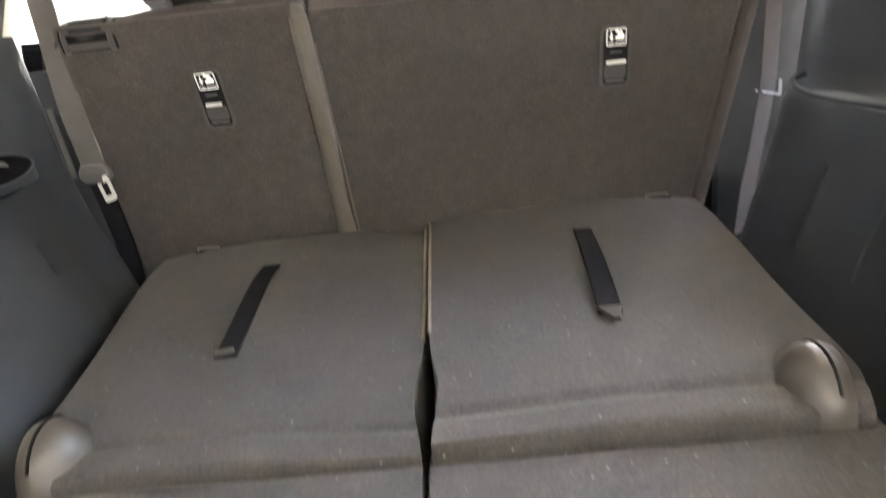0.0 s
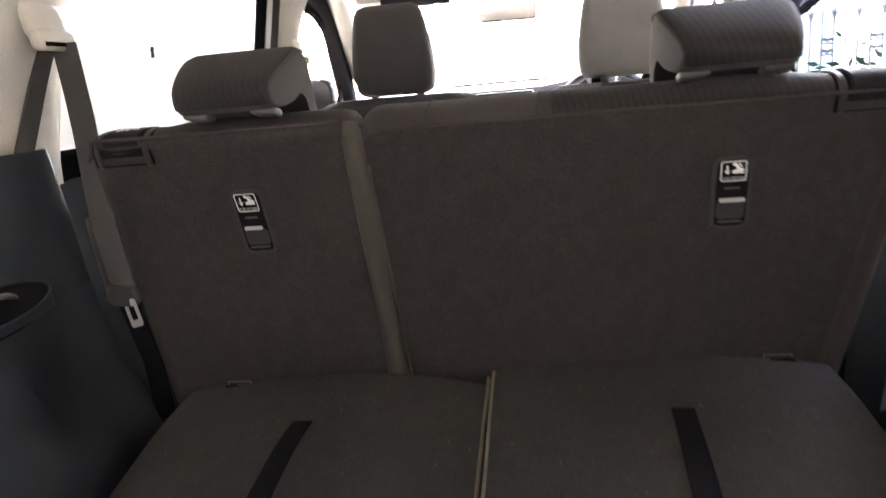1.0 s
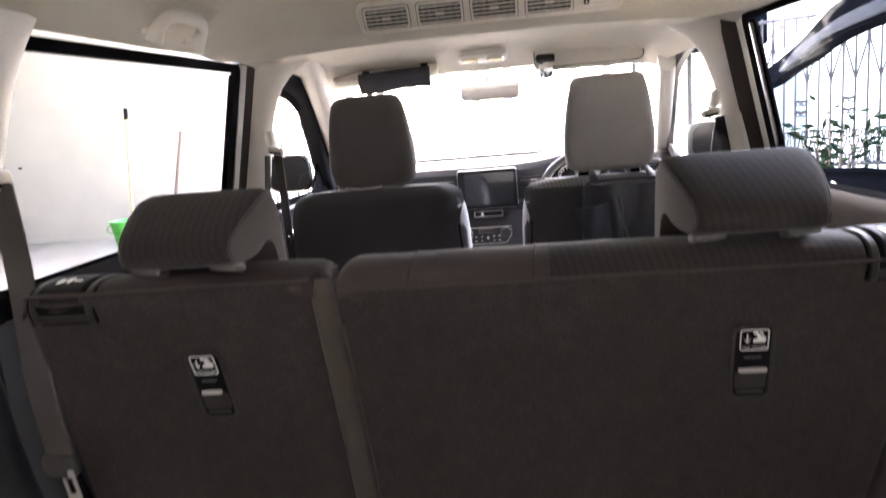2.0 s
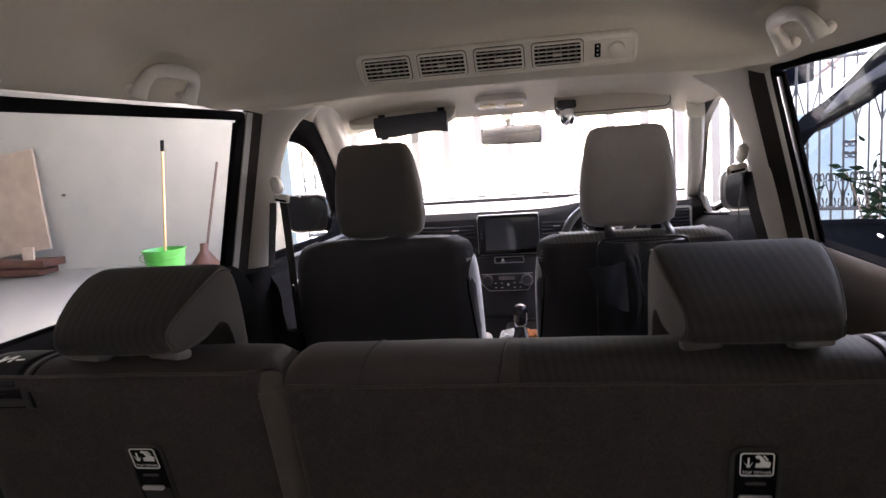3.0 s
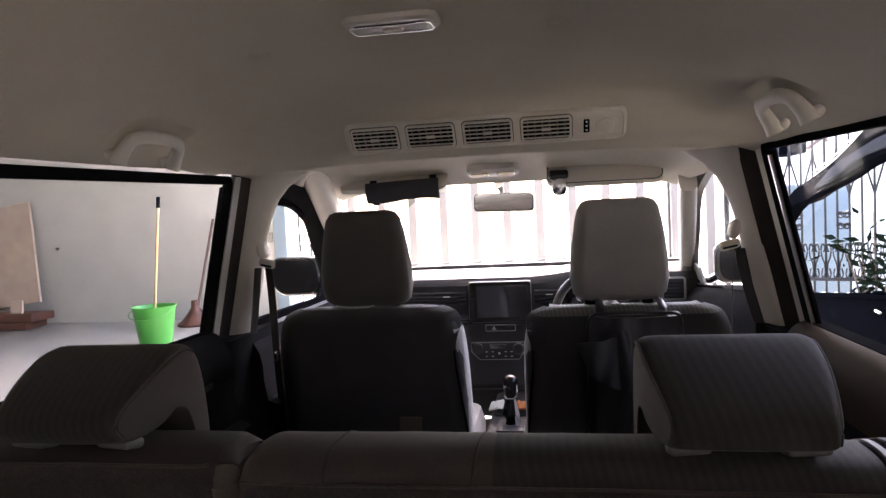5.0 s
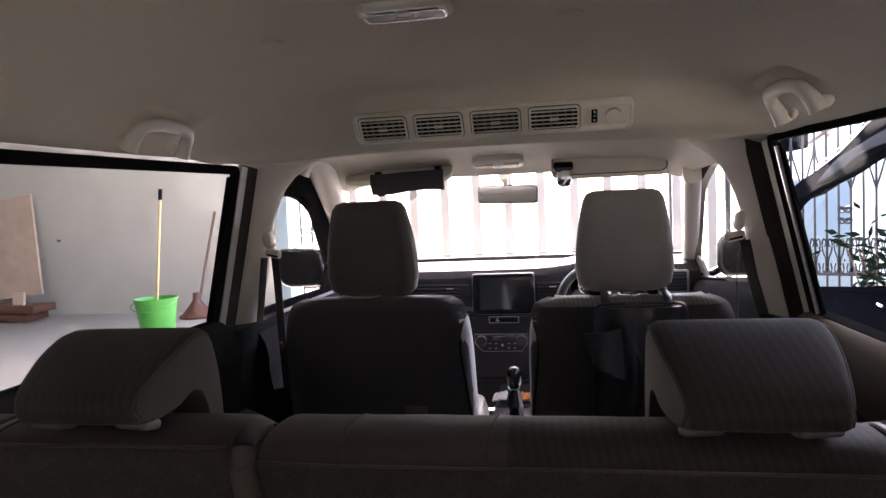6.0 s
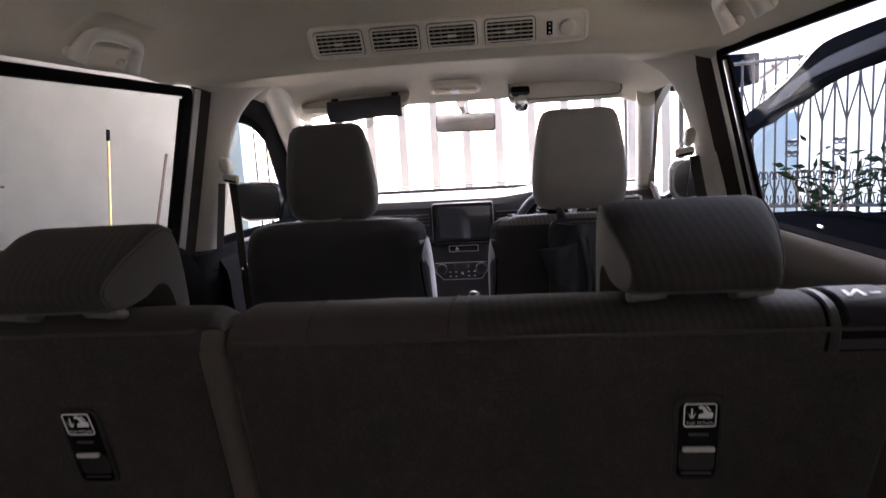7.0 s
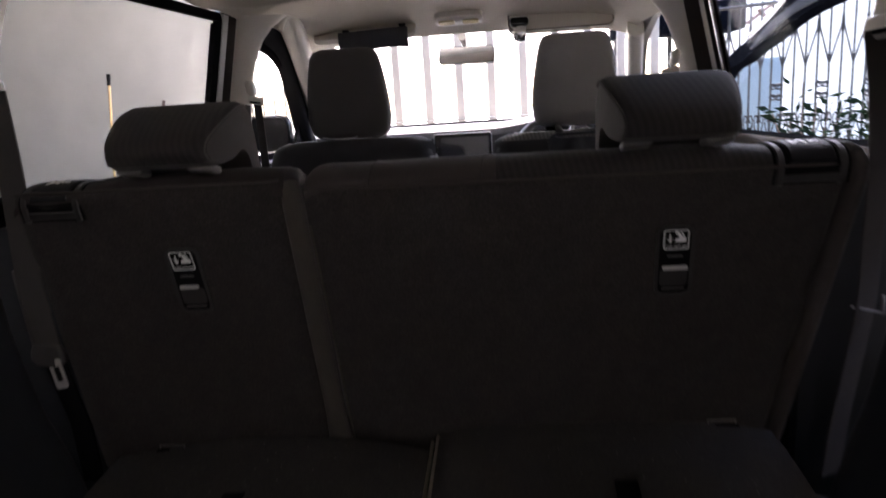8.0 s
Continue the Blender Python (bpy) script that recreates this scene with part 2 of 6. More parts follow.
# dash plastic with sunlight put into its paler colour
M_DASHLIT = material("sunlit_dash_plastic", (0.10, 0.10, 0.10), 0.38, grain=0.12, grain_scale=1200, bump=0.3, spread=0.15, scale=5)
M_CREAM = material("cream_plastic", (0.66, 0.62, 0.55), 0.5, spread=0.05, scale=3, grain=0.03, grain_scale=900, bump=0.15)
M_LINER = material("headliner_cloth", (0.55, 0.51, 0.42), 0.95, spread=0.05, scale=2.5, grain=0.06, grain_scale=700, bump=0.3, sheen=0.1)
M_RUBBER = material("black_rubber", (0.009, 0.009, 0.010), 0.85, spread=0.2, scale=10, spec=0.06)
M_BLACK = material("black_gloss", (0.008, 0.008, 0.009), 0.25, spread=0.2, scale=6, spec=0.35)
M_SCREEN = material("display_glass", (0.012, 0.013, 0.016), 0.12, spread=0.1, scale=3, coat=0.5)
M_CHROME = material("chrome", (0.75, 0.75, 0.76), 0.18, 1.0, spread=0.06, scale=20)
M_SILVER = material("satin_silver", (0.55, 0.55, 0.56), 0.35, 1.0, spread=0.08, scale=20)
M_WEB = material("belt_webbing", (0.084, 0.080, 0.075), 0.8, spec=0.15, grain=0.2, grain_scale=1500, bump=0.4, spread=0.08, scale=12, stripes=((0, 90, 0), 160, 0.12))
# the same webbing with shade put into its colour
M_WEBSHADE = material("shaded_belt_webbing", (0.046, 0.042, 0.040), 0.8, spec=0.15, grain=0.2, grain_scale=1500, bump=0.4, spread=0.08, scale=12, stripes=((0, 90, 0), 160, 0.12))
M_STOPPER = material("belt_stopper", (0.06, 0.058, 0.055), 0.6, spread=0.1, scale=20)
M_STRAP = material("pull_strap_nylon", (0.012, 0.012, 0.014), 0.8, spec=0.08, grain=0.3, grain_scale=1500, bump=0.4, spread=0.15, scale=12)
M_WHITE = material("white_print", (0.8, 0.8, 0.78), 0.6, spread=0.04, scale=20)
M_COVER = material("hinge_cover_plastic", (0.036, 0.031, 0.026), 0.33, grain=0.1, grain_scale=1200, bump=0.3, spread=0.12, scale=8)
M_SEAL = material("brown_black_seal", (0.055, 0.047, 0.043), 0.8, spread=0.15, scale=10, spec=0.1)
M_EDGE = material("painted_door_edge", (0.36, 0.35, 0.325), 0.55, spread=0.05, scale=6)
# mirror glass coloured like the dark interior it reflects
M_MGLASS = material("dark_reflection_glass", (0.010, 0.010, 0.012), 0.3, spread=0.1, scale=6, spec=0.2)
M_GLASS = glass("window_glass", (0.95, 0.97, 0.96), 0.18)
M_TINT = glass("windscreen_glass", (0.95, 0.97, 0.96))
M_FILM = glass("plastic_film", (0.88, 0.88, 0.86), 0.9, 0.16)
M_PIPE = material("seat_piping", (0.20, 0.17, 0.135), 0.7, spread=0.1, scale=20, grain=0.15, grain_scale=1200)


# ---- the setting: car shell ----
ROOF = [(0.05, 1.56), (0.5, 1.605), (1.0, 1.625), (1.5, 1.632), (1.8, 1.618), (1.95, 1.592), (2.02, 1.555), (2.08, 1.505), (2.12, 1.4895), (2.150, 1.4835), (2.166, 1.4845), (2.180, 1.494), (2.21, 1.513), (2.28, 1.529), (2.45, 1.538), (2.75, 1.53), (2.95, 1.505), (3.1, 1.46)]
HANDLES = ((-1, 1.68, 1.86, 0.592), (1, 1.735, 1.905, 0.617))


def roof_z(x, y):
    ax = abs(x - 0.012)
    a = min(1.03, ax / 0.70)
    edge = curve1([(0.0, 1.43), (1.5, 1.458), (1.9, 1.466), (2.27, 1.476), (2.6, 1.445), (3.1, 1.395)], y)
    power = curve1([(0.0, 3.2), (1.8, 3.2), (2.2, 7.0), (3.1, 5.0)], y)
    mid = curve1(ROOF, y)
    z = mid - (mid - edge) * a ** power
    # the lip of the step arches down into the door pillars
    z -= math.exp(-((y - 2.20) / (0.06 if y > 2.2 else 0.035)) ** 2) * 0.10 * ax * ax * max(0, min(1, (0.66 - ax) / 0.12))
    # hollows pressed into the cloth behind the grab handles
    for s, y0, y1, hx in HANDLES:
        p, q = (y - (y0 + y1) / 2 - 0.002) / ((y1 - y0) / 2 + 0.022), (s * x - hx + 0.022) / 0.040
        z += 0.030 * max(0, 1 - p ** 4) ** 1.5 * max(0, 1 - q * q) ** 1.5
    return z


def roof_x(u, y):
    return 0.017 + u * (curve1([(0, 0.69), (2.2, 0.695), (2.6, 0.69), (3.1, 0.645)], y) - (0.008 if u < 0 else 0))


bm = bmn()
rings = []
across = sorted(set(span(-1, 1, 41) + span(-0.96, -0.70, 30) + span(0.66, 0.92, 30)))
for y in span(0.05, 1.58, 22) + span(1.60, 2.0, 49) + span(2.01, 2.13, 9) + span(2.14, 2.22, 17) + span(2.23, 2.5, 16) + span(2.53, 3.1, 14):
    row = [Vector((roof_x(u, y), y, roof_z(roof_x(u, y), y))) for u in across]
    rings.append(row + [p + Vector((0.05 * (1 if p.x > 0 else -1), 0, 0.07)) for p in reversed(row)])
loft(bm, rings)
whole("ceiling", bm, M_LINER, "pale beige cloth headliner with a step down behind the front seats", "headliner", kind="structure")


def glass_x(z):
    return 0.775 - (z - 1.05) * 0.22


def side_loft(profile, ys, s, out):
    """A panel along the car from a profile of (x, z), moved outwards."""
    return [[Vector((s * (x + out), y, z)) for x, z in profile] for y in ys]


TRIM = [(0.86, 1.05), (0.80, 1.06), (0.755, 1.067), (0.735, 1.05), (0.722, 0.96), (0.708, 0.875), (0.700, 0.850), (0.688, 0.840), (0.668, 0.838), (0.650, 0.832), (0.640, 0.815), (0.634, 0.78), (0.622, 0.70), (0.605, 0.62), (0.585, 0.52), (0.575, 0.42), (0.86, 0.42)]
DOOR = [(0.86, 1.01), (0.80, 1.034), (0.775, 1.045), (0.75, 1.042), (0.728, 1.024), (0.708, 0.99), (0.70, 0.95), (0.70, 0.86), (0.69, 0.80), (0.655, 0.785), (0.645, 0.76), (0.65, 0.70), (0.70, 0.66), (0.715, 0.5), (0.72, 0.33), (0.86, 0.33)]

for side, s in (("left", -1), ("right", 1)):
    bm = bmn()
    off = 0.035 if s > 0 else 0.0

    def trim_ring(y):
        f = min(1, max(0, (y - 0.98) / 0.2))
        f = f * f * (3 - 2 * f)
        ring = []
        g = 1 - min(1, max(0, (y - 0.92) / 0.20))
        for x, z in TRIM:
            if s < 0 and z < 0.63:
                # rounded sill along the foot of the trim
                x, z = x + ({0.62: 0.565, 0.52: 0.520, 0.42: 0.512}[z] - x) * g * (x < 0.79), z + (0.018 if z == 0.62 else 0.066 if z == 0.52 else 0) * g
            if z > 0.845 and x < 0.79:
                x += (0.676 + 0.02 * max(0, z - 0.85) - x) * 0.92 * f
            elif z > 0.58 and x < 0.79:
                x += (0.030 if s < 0 else 0.016) * f * min(1, (z - 0.58) / 0.16)
                x += (min(x, 0.674) - x) * f
            ring.append(Vector((s * (x + off * 0.8 + 0.02 * max(0, 0.7 - y) + 0.04 * max(0, (y - 1.24) / 0.03) ** 2 * (x < 0.79)), y - 0.12 * max(0, z - 0.9) * f, z)))
        return ring

    loft(bm, [trim_ring(y) for y in [0.06] + span(0.2, 0.95, 7) + span(0.98, 1.24, 12) + [1.25, 1.26, 1.27]])
    trim = whole("wall_cargo_" + side, bm, M_TRIM, "dark charcoal moulded plastic cargo side trim", "side trim", kind="structure")
    # the cup recess in the ledge, its shade painted black, with its raised lip
    bm = bmn()
    def cup(k, z, tilt=0.021):
        """An oval in the ledge, its outer side higher; z: height of its middle."""
        ys = [(a, 1.020 + 0.118 * k * math.sin(a)) for a in span(0, 2 * math.pi, 33)[:-1]]
        return [Vector((s * (0.663 + off + 0.06 * (y - 1.020)) + 0.026 * k * math.cos(a), y, z + tilt * math.cos(a) * s)) for a, y in ys]

    if s > 0:
        tube(bm, spline([(0.700, 1.196, 0.862), (0.676, 1.190, 0.856), (0.664, 1.160, 0.848), (0.664, 1.12, 0.841), (0.668, 1.05, 0.839), (0.676, 0.95, 0.840), (0.690, 0.75, 0.842)], 5), 0.0050, 8)
        part("ledge_lip", bm, M_TRIM, trim)
        bm = bmn()
        box(bm, (0.012, 0.016, 0.014), (0.726, 1.134, 0.862), None, 0.004)
        part("hook", bm, M_FOOT, trim)
    else:
        tube(bm, cup(1.0, 0.864), 0.0024, 8, loop=True)
        loft(bm, [cup(1.03, 0.830, 0.0), cup(1.03, 0.842, 0.008), cup(1.0, 0.864)], caps=False)
        part("ledge_lip", bm, M_TRIM, trim)
        bm = bmn()
        loft(bm, [cup(k, z) for k, z in ((0.99, 0.863), (0.93, 0.856), (0.85, 0.846), (0.5, 0.842))])
        part("cup_recess", bm, M_RUBBER, trim)
        bm = bmn()
        tube(bm, spline([(s * (0.668 + off), 0.935, 0.850), (s * (0.666 + off), 0.955, 0.868), (s * (0.667 + off), 1.00, 0.875), (s * (0.669 + off), 1.045, 0.873), (s * (0.671 + off), 1.068, 0.866), (s * (0.672 + off), 1.076, 0.850)], 4), 0.0065, 8, 0.7)
        part("pull_handle", bm, M_FOOT, trim, "grey plastic pull handle")
    # moulded ribs on the trim
    bm = bmn()
    for y0 in (0.86, 1.02):
        band(bm, [(s * (0.627 + 0.8 * off), y0, 0.74), (s * (0.613 + 0.8 * off), y0 + 0.02, 0.66), (s * (0.600 + 0.8 * off), y0 + 0.025, 0.60)], 0.004, 0.003, (0, 1, 0))
    part("rib", bm, M_TRIM, trim)

    # rear door panel and its belt moulding
    bm = bmn()
    loft(bm, side_loft(DOOR, span(1.43, 2.27, 8), s, off))
    door = whole("door_rear_" + side, bm, M_DOOR, "dark plastic rear door panel under the window", "car door", kind="structure")
    bm = bmn()
    band(bm, [(s * (0.772 + off), y, 1.047) for y in span(1.34, 2.26, 6)], 0.03, 0.012, (1, 0, 0.2))
    part("belt_moulding", bm, M_RUBBER, door)
    # both pads are alike; the right one's lit brown is put into its colour
    bm = bmn()
    pad = spline([Vector((x, 0, z)) for x, z in ((0.768, 1.046), (0.752, 1.045), (0.728, 1.028), (0.705, 0.99), (0.697, 0.95), (0.697, 0.92))], 3)
    sheet(bm, lambda y, k: Vector((s * (pad[k].x + off - 0.003), y, pad[k].z + 0.002)), span(1.44, 2.265, 8), range(len(pad)), 0.004)
    part("padded_top", bm, M_PADLIT if s > 0 else M_DOOR, door, "padded door top with its lit brown tone painted in" if s > 0 else "")
    bm = bmn()
    box(bm, (0.02, 0.09, 0.022), (s * 0.70, 2.1, 0.93), None, 0.006)
    part("door_handle", bm, M_CHROME, door)
    # front door panel
    bm = bmn()
    def drop(y):
        """How far the front sill lies under the rear one."""
        return 0.045 if s < 0 else -0.018 + 0.10 * (y - 2.8)

    loft(bm, [[Vector((s * (x + off), y, z - drop(y) if z > 0.9 else z)) for x, z in DOOR] for y in span(2.46, 3.55, 8)])
    fdoor = whole("door_front_" + side, bm, M_DOOR, "dark plastic front door panel beside the seat", "car door", kind="structure")
    bm = bmn()
    band(bm, [(s * (0.772 + off), y, 1.047 - drop(y)) for y in span(2.5, 3.5, 6)], 0.03, 0.012, (1, 0, 0.2))
    # left moulding is greyer, sunlight on the sill put into its colour
    part("belt_moulding", bm, M_RUBBER if s > 0 else M_FOOT, fdoor)

    # rear side window: black frame, painted door edge, seal, pane
    def on_glass(y, z, out=0.0):
        return Vector((s * (glass_x(z) + off - out), y, z))

    def frame_loop(pts, width, out, thick, bm, top_k=1.0):
        """A flat frame that follows the leaning glass plane."""
        n = len(pts)
        rows = []
        for o, w in ((out, 0), (out + thick, 0), (out + thick, width), (out, width)):
            row = []
            for i, (y, z) in enumerate(pts):
                (ya, za), (yb, zb) = pts[i - 1], pts[(i + 1) % n]
                d = Vector((yb - ya, zb - za)).normalized()
                nrm = Vector((-d.y, d.x))
                k = top_k if z > 1.44 and abs(d.y) < 0.3 else 1
                row.append(bm.verts.new(on_glass(y + nrm.x * w, z + nrm.y * w * k, o)))
            rows.append(row)
        for a in range(4):
            p, q = rows[a], rows[(a + 1) % 4]
            for i in range(n):
                bm.faces.new((p[i], p[(i + 1) % n], q[(i + 1) % n], q[i]))
        return bm

    def rounded(y0, y1, z0, z1, r):
        return [(y + (y0 + y1) / 2, z + (z0 + z1) / 2) for y, z in rrect(y1 - y0, z1 - z0, r, 4)]

    front = 2.285
    top = 1.471 if s < 0 else 1.476
    hole = [(y, z + (0.024 * (y - 1.9) if z > 1.3 else 0)) for y, z in rounded(1.30, front, 0.998, top, 0.03)]
    win = thing("window_rear_" + side, (s * 0.74, 1.8, 1.05), "clear rear side window in a black frame", "window", kind="structure")
    bm = bmn()
    frame_loop(hole, 0.045, -0.004, 0.016, bm, 0.42 if s > 0 else 0.50)
    part("window_frame", bm, M_RUBBER, win)
    bm = bmn()
    prism(bm, [(1.31, 1.01), (front - 0.005, 1.01), (front - 0.005, top), (1.31, top)], 0.004, Matrix.Identity(4))
    for v in bm.verts:
        y, z, o = v.co
        v.co = on_glass(y, z, -0.006 - o)
    pane = part("pane", bm, M_GLASS, win)
    pane.visible_shadow = False
    bm = bmn()
    if s > 0:
        band(bm, [on_glass(2.319, z, 0.000) for z in span(1.02, 1.49, 6)], 0.068, 0.008, (0, 1, 0))
    else:
        band(bm, [on_glass(2.304, z, 0.008) for z in span(1.02, 1.48, 6)], 0.038, 0.014, (0, 1, 0))
    part("painted_edge", bm, M_EDGE if s < 0 else M_CREAM, win, "pale painted door edge")
    bm = bmn()
    if s > 0:
        band(bm, [on_glass(2.372, z, 0.016) for z in span(1.0, 1.49, 8)], 0.056, 0.006, (-0.80, 1, 0))
    else:
        band(bm, [on_glass(2.362, z, -0.004) for z in span(1.0, 1.49, 8)], 0.084, 0.020, (0.05, 1, 0))
    part("door_seal", bm, M_SEAL, win, "black rubber door seal")
    bm = bmn()
    if s > 0:
        band(bm, [on_glass(2.222, z, 0.006) for z in span(1.04, 1.46, 6)], 0.040, 0.008, (0, 1, 0))
        part("glass_channel", bm, M_RUBBER, win, "black rubber glass channel")
        bm = bmn()
        tube(bm, [on_glass(2.220, z, 0.014) for z in span(1.04, 1.45, 6)], 0.0055, 6)
        part("bright_strip", bm, M_SILVER, win, "thin bright strip along the frame")

    # B pillar: cream top, dark foot, belt with its ring
    def b_pillar(z):
        x = curve1([(0.4, 0.745), (1.0, 0.728), (1.15, 0.69), (1.264, 0.672), (1.36, 0.645), (1.44, 0.60), (1.49, 0.53)], z)
        y = curve1([(0.4, 2.40), (1.0, 2.402), (1.49, 2.39)], z)
        return x + 0.7 * off, y

    for name, mat, zs, wide in (("b_pillar_" + side, M_CREAM, span(1.015, 1.49, 14), 0.145), ("b_pillar_foot_" + side, M_DOOR, span(0.4, 1.013, 6), 0.20)):
        bm = bmn()
        rings = []
        for z in zs:
            x, y = b_pillar(z)
            if "foot" in name:
                rings.append([Vector((s * (x + 0.045 + a), y + b + (0.16 * max(0, b) / 0.1 if s < 0 else 0), z)) for a, b in rrect(0.09, wide, 0.03, 4)])
                continue
            # the inner face runs back at a slant to the door seal
            dx = curve1([(1.0, 0.037), (1.25, 0.050), (1.44, 0.088), (1.49, 0.13)], z) - (0.012 if s > 0 else 0)
            yb = 2.386 if s > 0 else 2.402
            rings.append([Vector((s * px, py, z)) for px, py in ((x + dx + 0.012, yb), (x + dx, yb + 0.002), (x + 0.65 * dx, yb + 0.014), (x + 0.28 * dx, 2.434), (x + 0.06 * dx, 2.450), (x, 2.464), (x + 0.004, 2.478), (x + 0.02, 2.488), (max(x + 0.03, glass_x(z) + off - 0.004), 2.488), (max(x + dx + 0.014, glass_x(z) + off - 0.004), yb))])
        loft(bm, rings)
        whole(name, bm, mat, "cream plastic upper pillar trim" if "foot" not in name else "dark plastic lower pillar trim", "pillar", kind="structure")

    # C pillar in cream behind the rear door
    bm = bmn()
    rings = []
    for z in span(1.0, 1.48, 14):
        x = curve1([(1.0, 0.735), (1.25, 0.70), (1.4, 0.675), (1.52, 0.62)], z) + off
        f = curve1([(0.74, 1.375), (0.9, 1.345), (1.06, 1.325), (1.48, 1.426)], z)
        rings.append([Vector((s * px, py, z)) for px, py in ((x, 1.06), (x - 0.008, 1.1), (x - 0.01, f - 0.05), (x + 0.004, f - 0.012), (x + 0.03, f), (x + 0.09, f), (x + 0.09, 1.06))])
    loft(bm, rings)
    cp = whole("c_pillar_" + side, bm, M_CREAM, "cream plastic pillar trim beside the cargo bay", "pillar", kind="structure")
    if s < 0:
        # white-painted jamb drawn grey, its shade put into the colour
        bm = bmn()
        band(bm, spline([(-0.747, 1.372, 0.925), (-0.744, 1.372, 0.88), (-0.741, 1.374, 0.83), (-0.738, 1.376, 0.78)], 4), 0.034, 0.010, (-0.4, 1, 0))
        part("door_jamb", bm, M_FOOT, cp, "pale painted door jamb edge")
    # lower trim that closes the gap beside the bench
    bm = bmn()
    rings = []
    for z in span(0.44, 1.0, 8):
        x = 0.735 + off * 0.5
        rings.append([Vector((s * px, py, z)) for px, py in ((x + 0.06, 1.372), (x, 1.376), (x - 0.06, 1.392), (x - 0.11, 1.42), (x - 0.115, 1.44), (x + 0.06, 1.44))])
    loft(bm, rings)
    whole("c_pillar_foot_" + side, bm, M_TRIM, "dark plastic lower pillar trim beside the bench", "pillar", kind="structure")
    # rear quarter: pane behind the C pillar and cream rail above and below it
    bm = bmn()
    for z0, z1 in ((1.06, 1.11), (1.42, 1.50)):
        rings = []
        for y in span(0.1, 1.07, 5):
            rings.append([Vector((s * (x + off), y, z)) for x, z in ((glass_x(z0) - 0.03, z0), (glass_x(z1) - 0.03, z1), (glass_x(z1) + 0.05, z1), (glass_x(z0) + 0.05, z0))])
        loft(bm, rings)
    box(bm, (0.09, 0.12, 0.45), (s * 0.745, 0.11, 1.29), rot(0, -12 * s, 0), 0.02)
    whole("quarter_frame_" + side, bm, M_CREAM, "cream plastic frame round the rear quarter window", "pillar", kind="structure")
    bm = bmn()
    prism(bm, [(0.12, 1.1), (1.08, 1.1), (1.08, 1.43), (0.12, 1.43)], 0.004)
    for v in bm.verts:
        y, z, o = v.co
        v.co = on_glass(y, z, -0.006 - o)
    qw = whole("window_quarter_" + side, bm, M_GLASS, "clear rear quarter window pane", "window", kind="structure")
    qw.visible_shadow = False

    # front side window with its curved black frame
    arch = [(2.44, 1.03 - drop(2.44)), (3.58, 1.03 - drop(3.58)), (3.50, 1.125), (3.345, 1.24), (3.125, 1.396), (2.92, 1.462), (2.8, 1.482), (2.6, 1.49), (2.47, 1.46), (2.44, 1.40)]
    if s < 0:
        arch = [(2.44, 0.985), (3.40, 0.985), (3.33, 1.09), (3.20, 1.20), (3.075, 1.312), (2.97, 1.377), (2.78, 1.445), (2.6, 1.460), (2.47, 1.455), (2.44, 1.40)]
    arch = [(p.x, p.y) for p in spline([Vector((*p, 0)) for p in arch] + [Vector((*arch[0], 0))], 3)[:-1]]
    fw = thing("window_front_" + side, (s * 0.74, 3.0, 1.05), "front side window with a curved black frame", "window", kind="structure")
    bm = bmn()
    frame_loop(arch, 0.034 if s > 0 else 0.055, -0.004, 0.024, bm)
    # right frame is rubber as well; glare is put into its grey
    part("window_frame", bm, M_RUBBER if s < 0 else M_FOOT, fw)
    if s > 0:
        bm = bmn()
        tube(bm, [on_glass(y, z, 0.026) for y, z in arch], 0.007, 6, loop=True)
        part("door_seal", bm, M_RUBBER, fw, "black rubber door seal")
    bm = bmn()
    prism(bm, arch, 0.004)
    for v in bm.verts:
        y, z, o = v.co
        v.co = on_glass(y, z, -0.006 - o)
    part("pane", bm, M_GLASS, fw).visible_shadow = False

    bm = bmn()
    prism(bm, [(3.13, 0.985), (3.42, 0.985), (3.32, 1.085), (3.17, 1.15)] if s < 0 else [(3.36, 0.965), (3.60, 0.965), (3.50, 1.10), (3.42, 1.08)], 0.012)
    for v in bm.verts:
        y, z, o = v.co
        v.co = on_glass(y, z, 0.004 + o)
    part("mirror_corner", bm, M_BLACK if s < 0 else M_EDGE, fw)

    # A pillar
    bm = bmn()
    rings = []
    for k in span(0, 1, 26):
        if s > 0:
            p = Vector((0.669, 2.98, 1.455)).lerp(Vector((0.80, 3.72, 1.05)), k)
            w, h = 0.062, 0.13
        else:
            p = spline([Vector(q) for q in ((0.662, 2.58, 1.474), (0.672, 2.78, 1.452), (0.690, 2.93, 1.392), (0.715, 3.07, 1.292), (0.750, 3.26, 1.150), (0.795, 3.50, 0.985))], 5)[round(k * 25)]
            w, h = 0.060 + 0.015 * k, 0.075 + 0.04 * min(1, 3 * k)
        rings.append([Vector((s * (p.x + a), p.y + 0.3 * b, p.z + b)) for a, b in rrect(w, h, 0.024, 4)])
    loft(bm, rings)
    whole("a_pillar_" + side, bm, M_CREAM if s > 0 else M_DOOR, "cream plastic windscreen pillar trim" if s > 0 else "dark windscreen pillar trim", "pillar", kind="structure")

# cream corner trim between the roof and the dark pillar
bm = bmn()
rings = []
for k in span(0, 1, 8):
    p = Vector((-0.592, 2.66, 1.550)).lerp(Vector((-0.675, 3.30, 1.185)), k)
    rings.append([p + Vector((a, 0.3 * b, b)) for a, b in rrect(0.085, 0.10, 0.036, 5)])
loft(bm, rings)
whole("a_pillar_corner_left", bm, M_CREAM, "cream corner trim beside the dark windscreen pillar", "pillar", kind="structure")

# windscreen, its black border and the wiper line
bm = bmn()


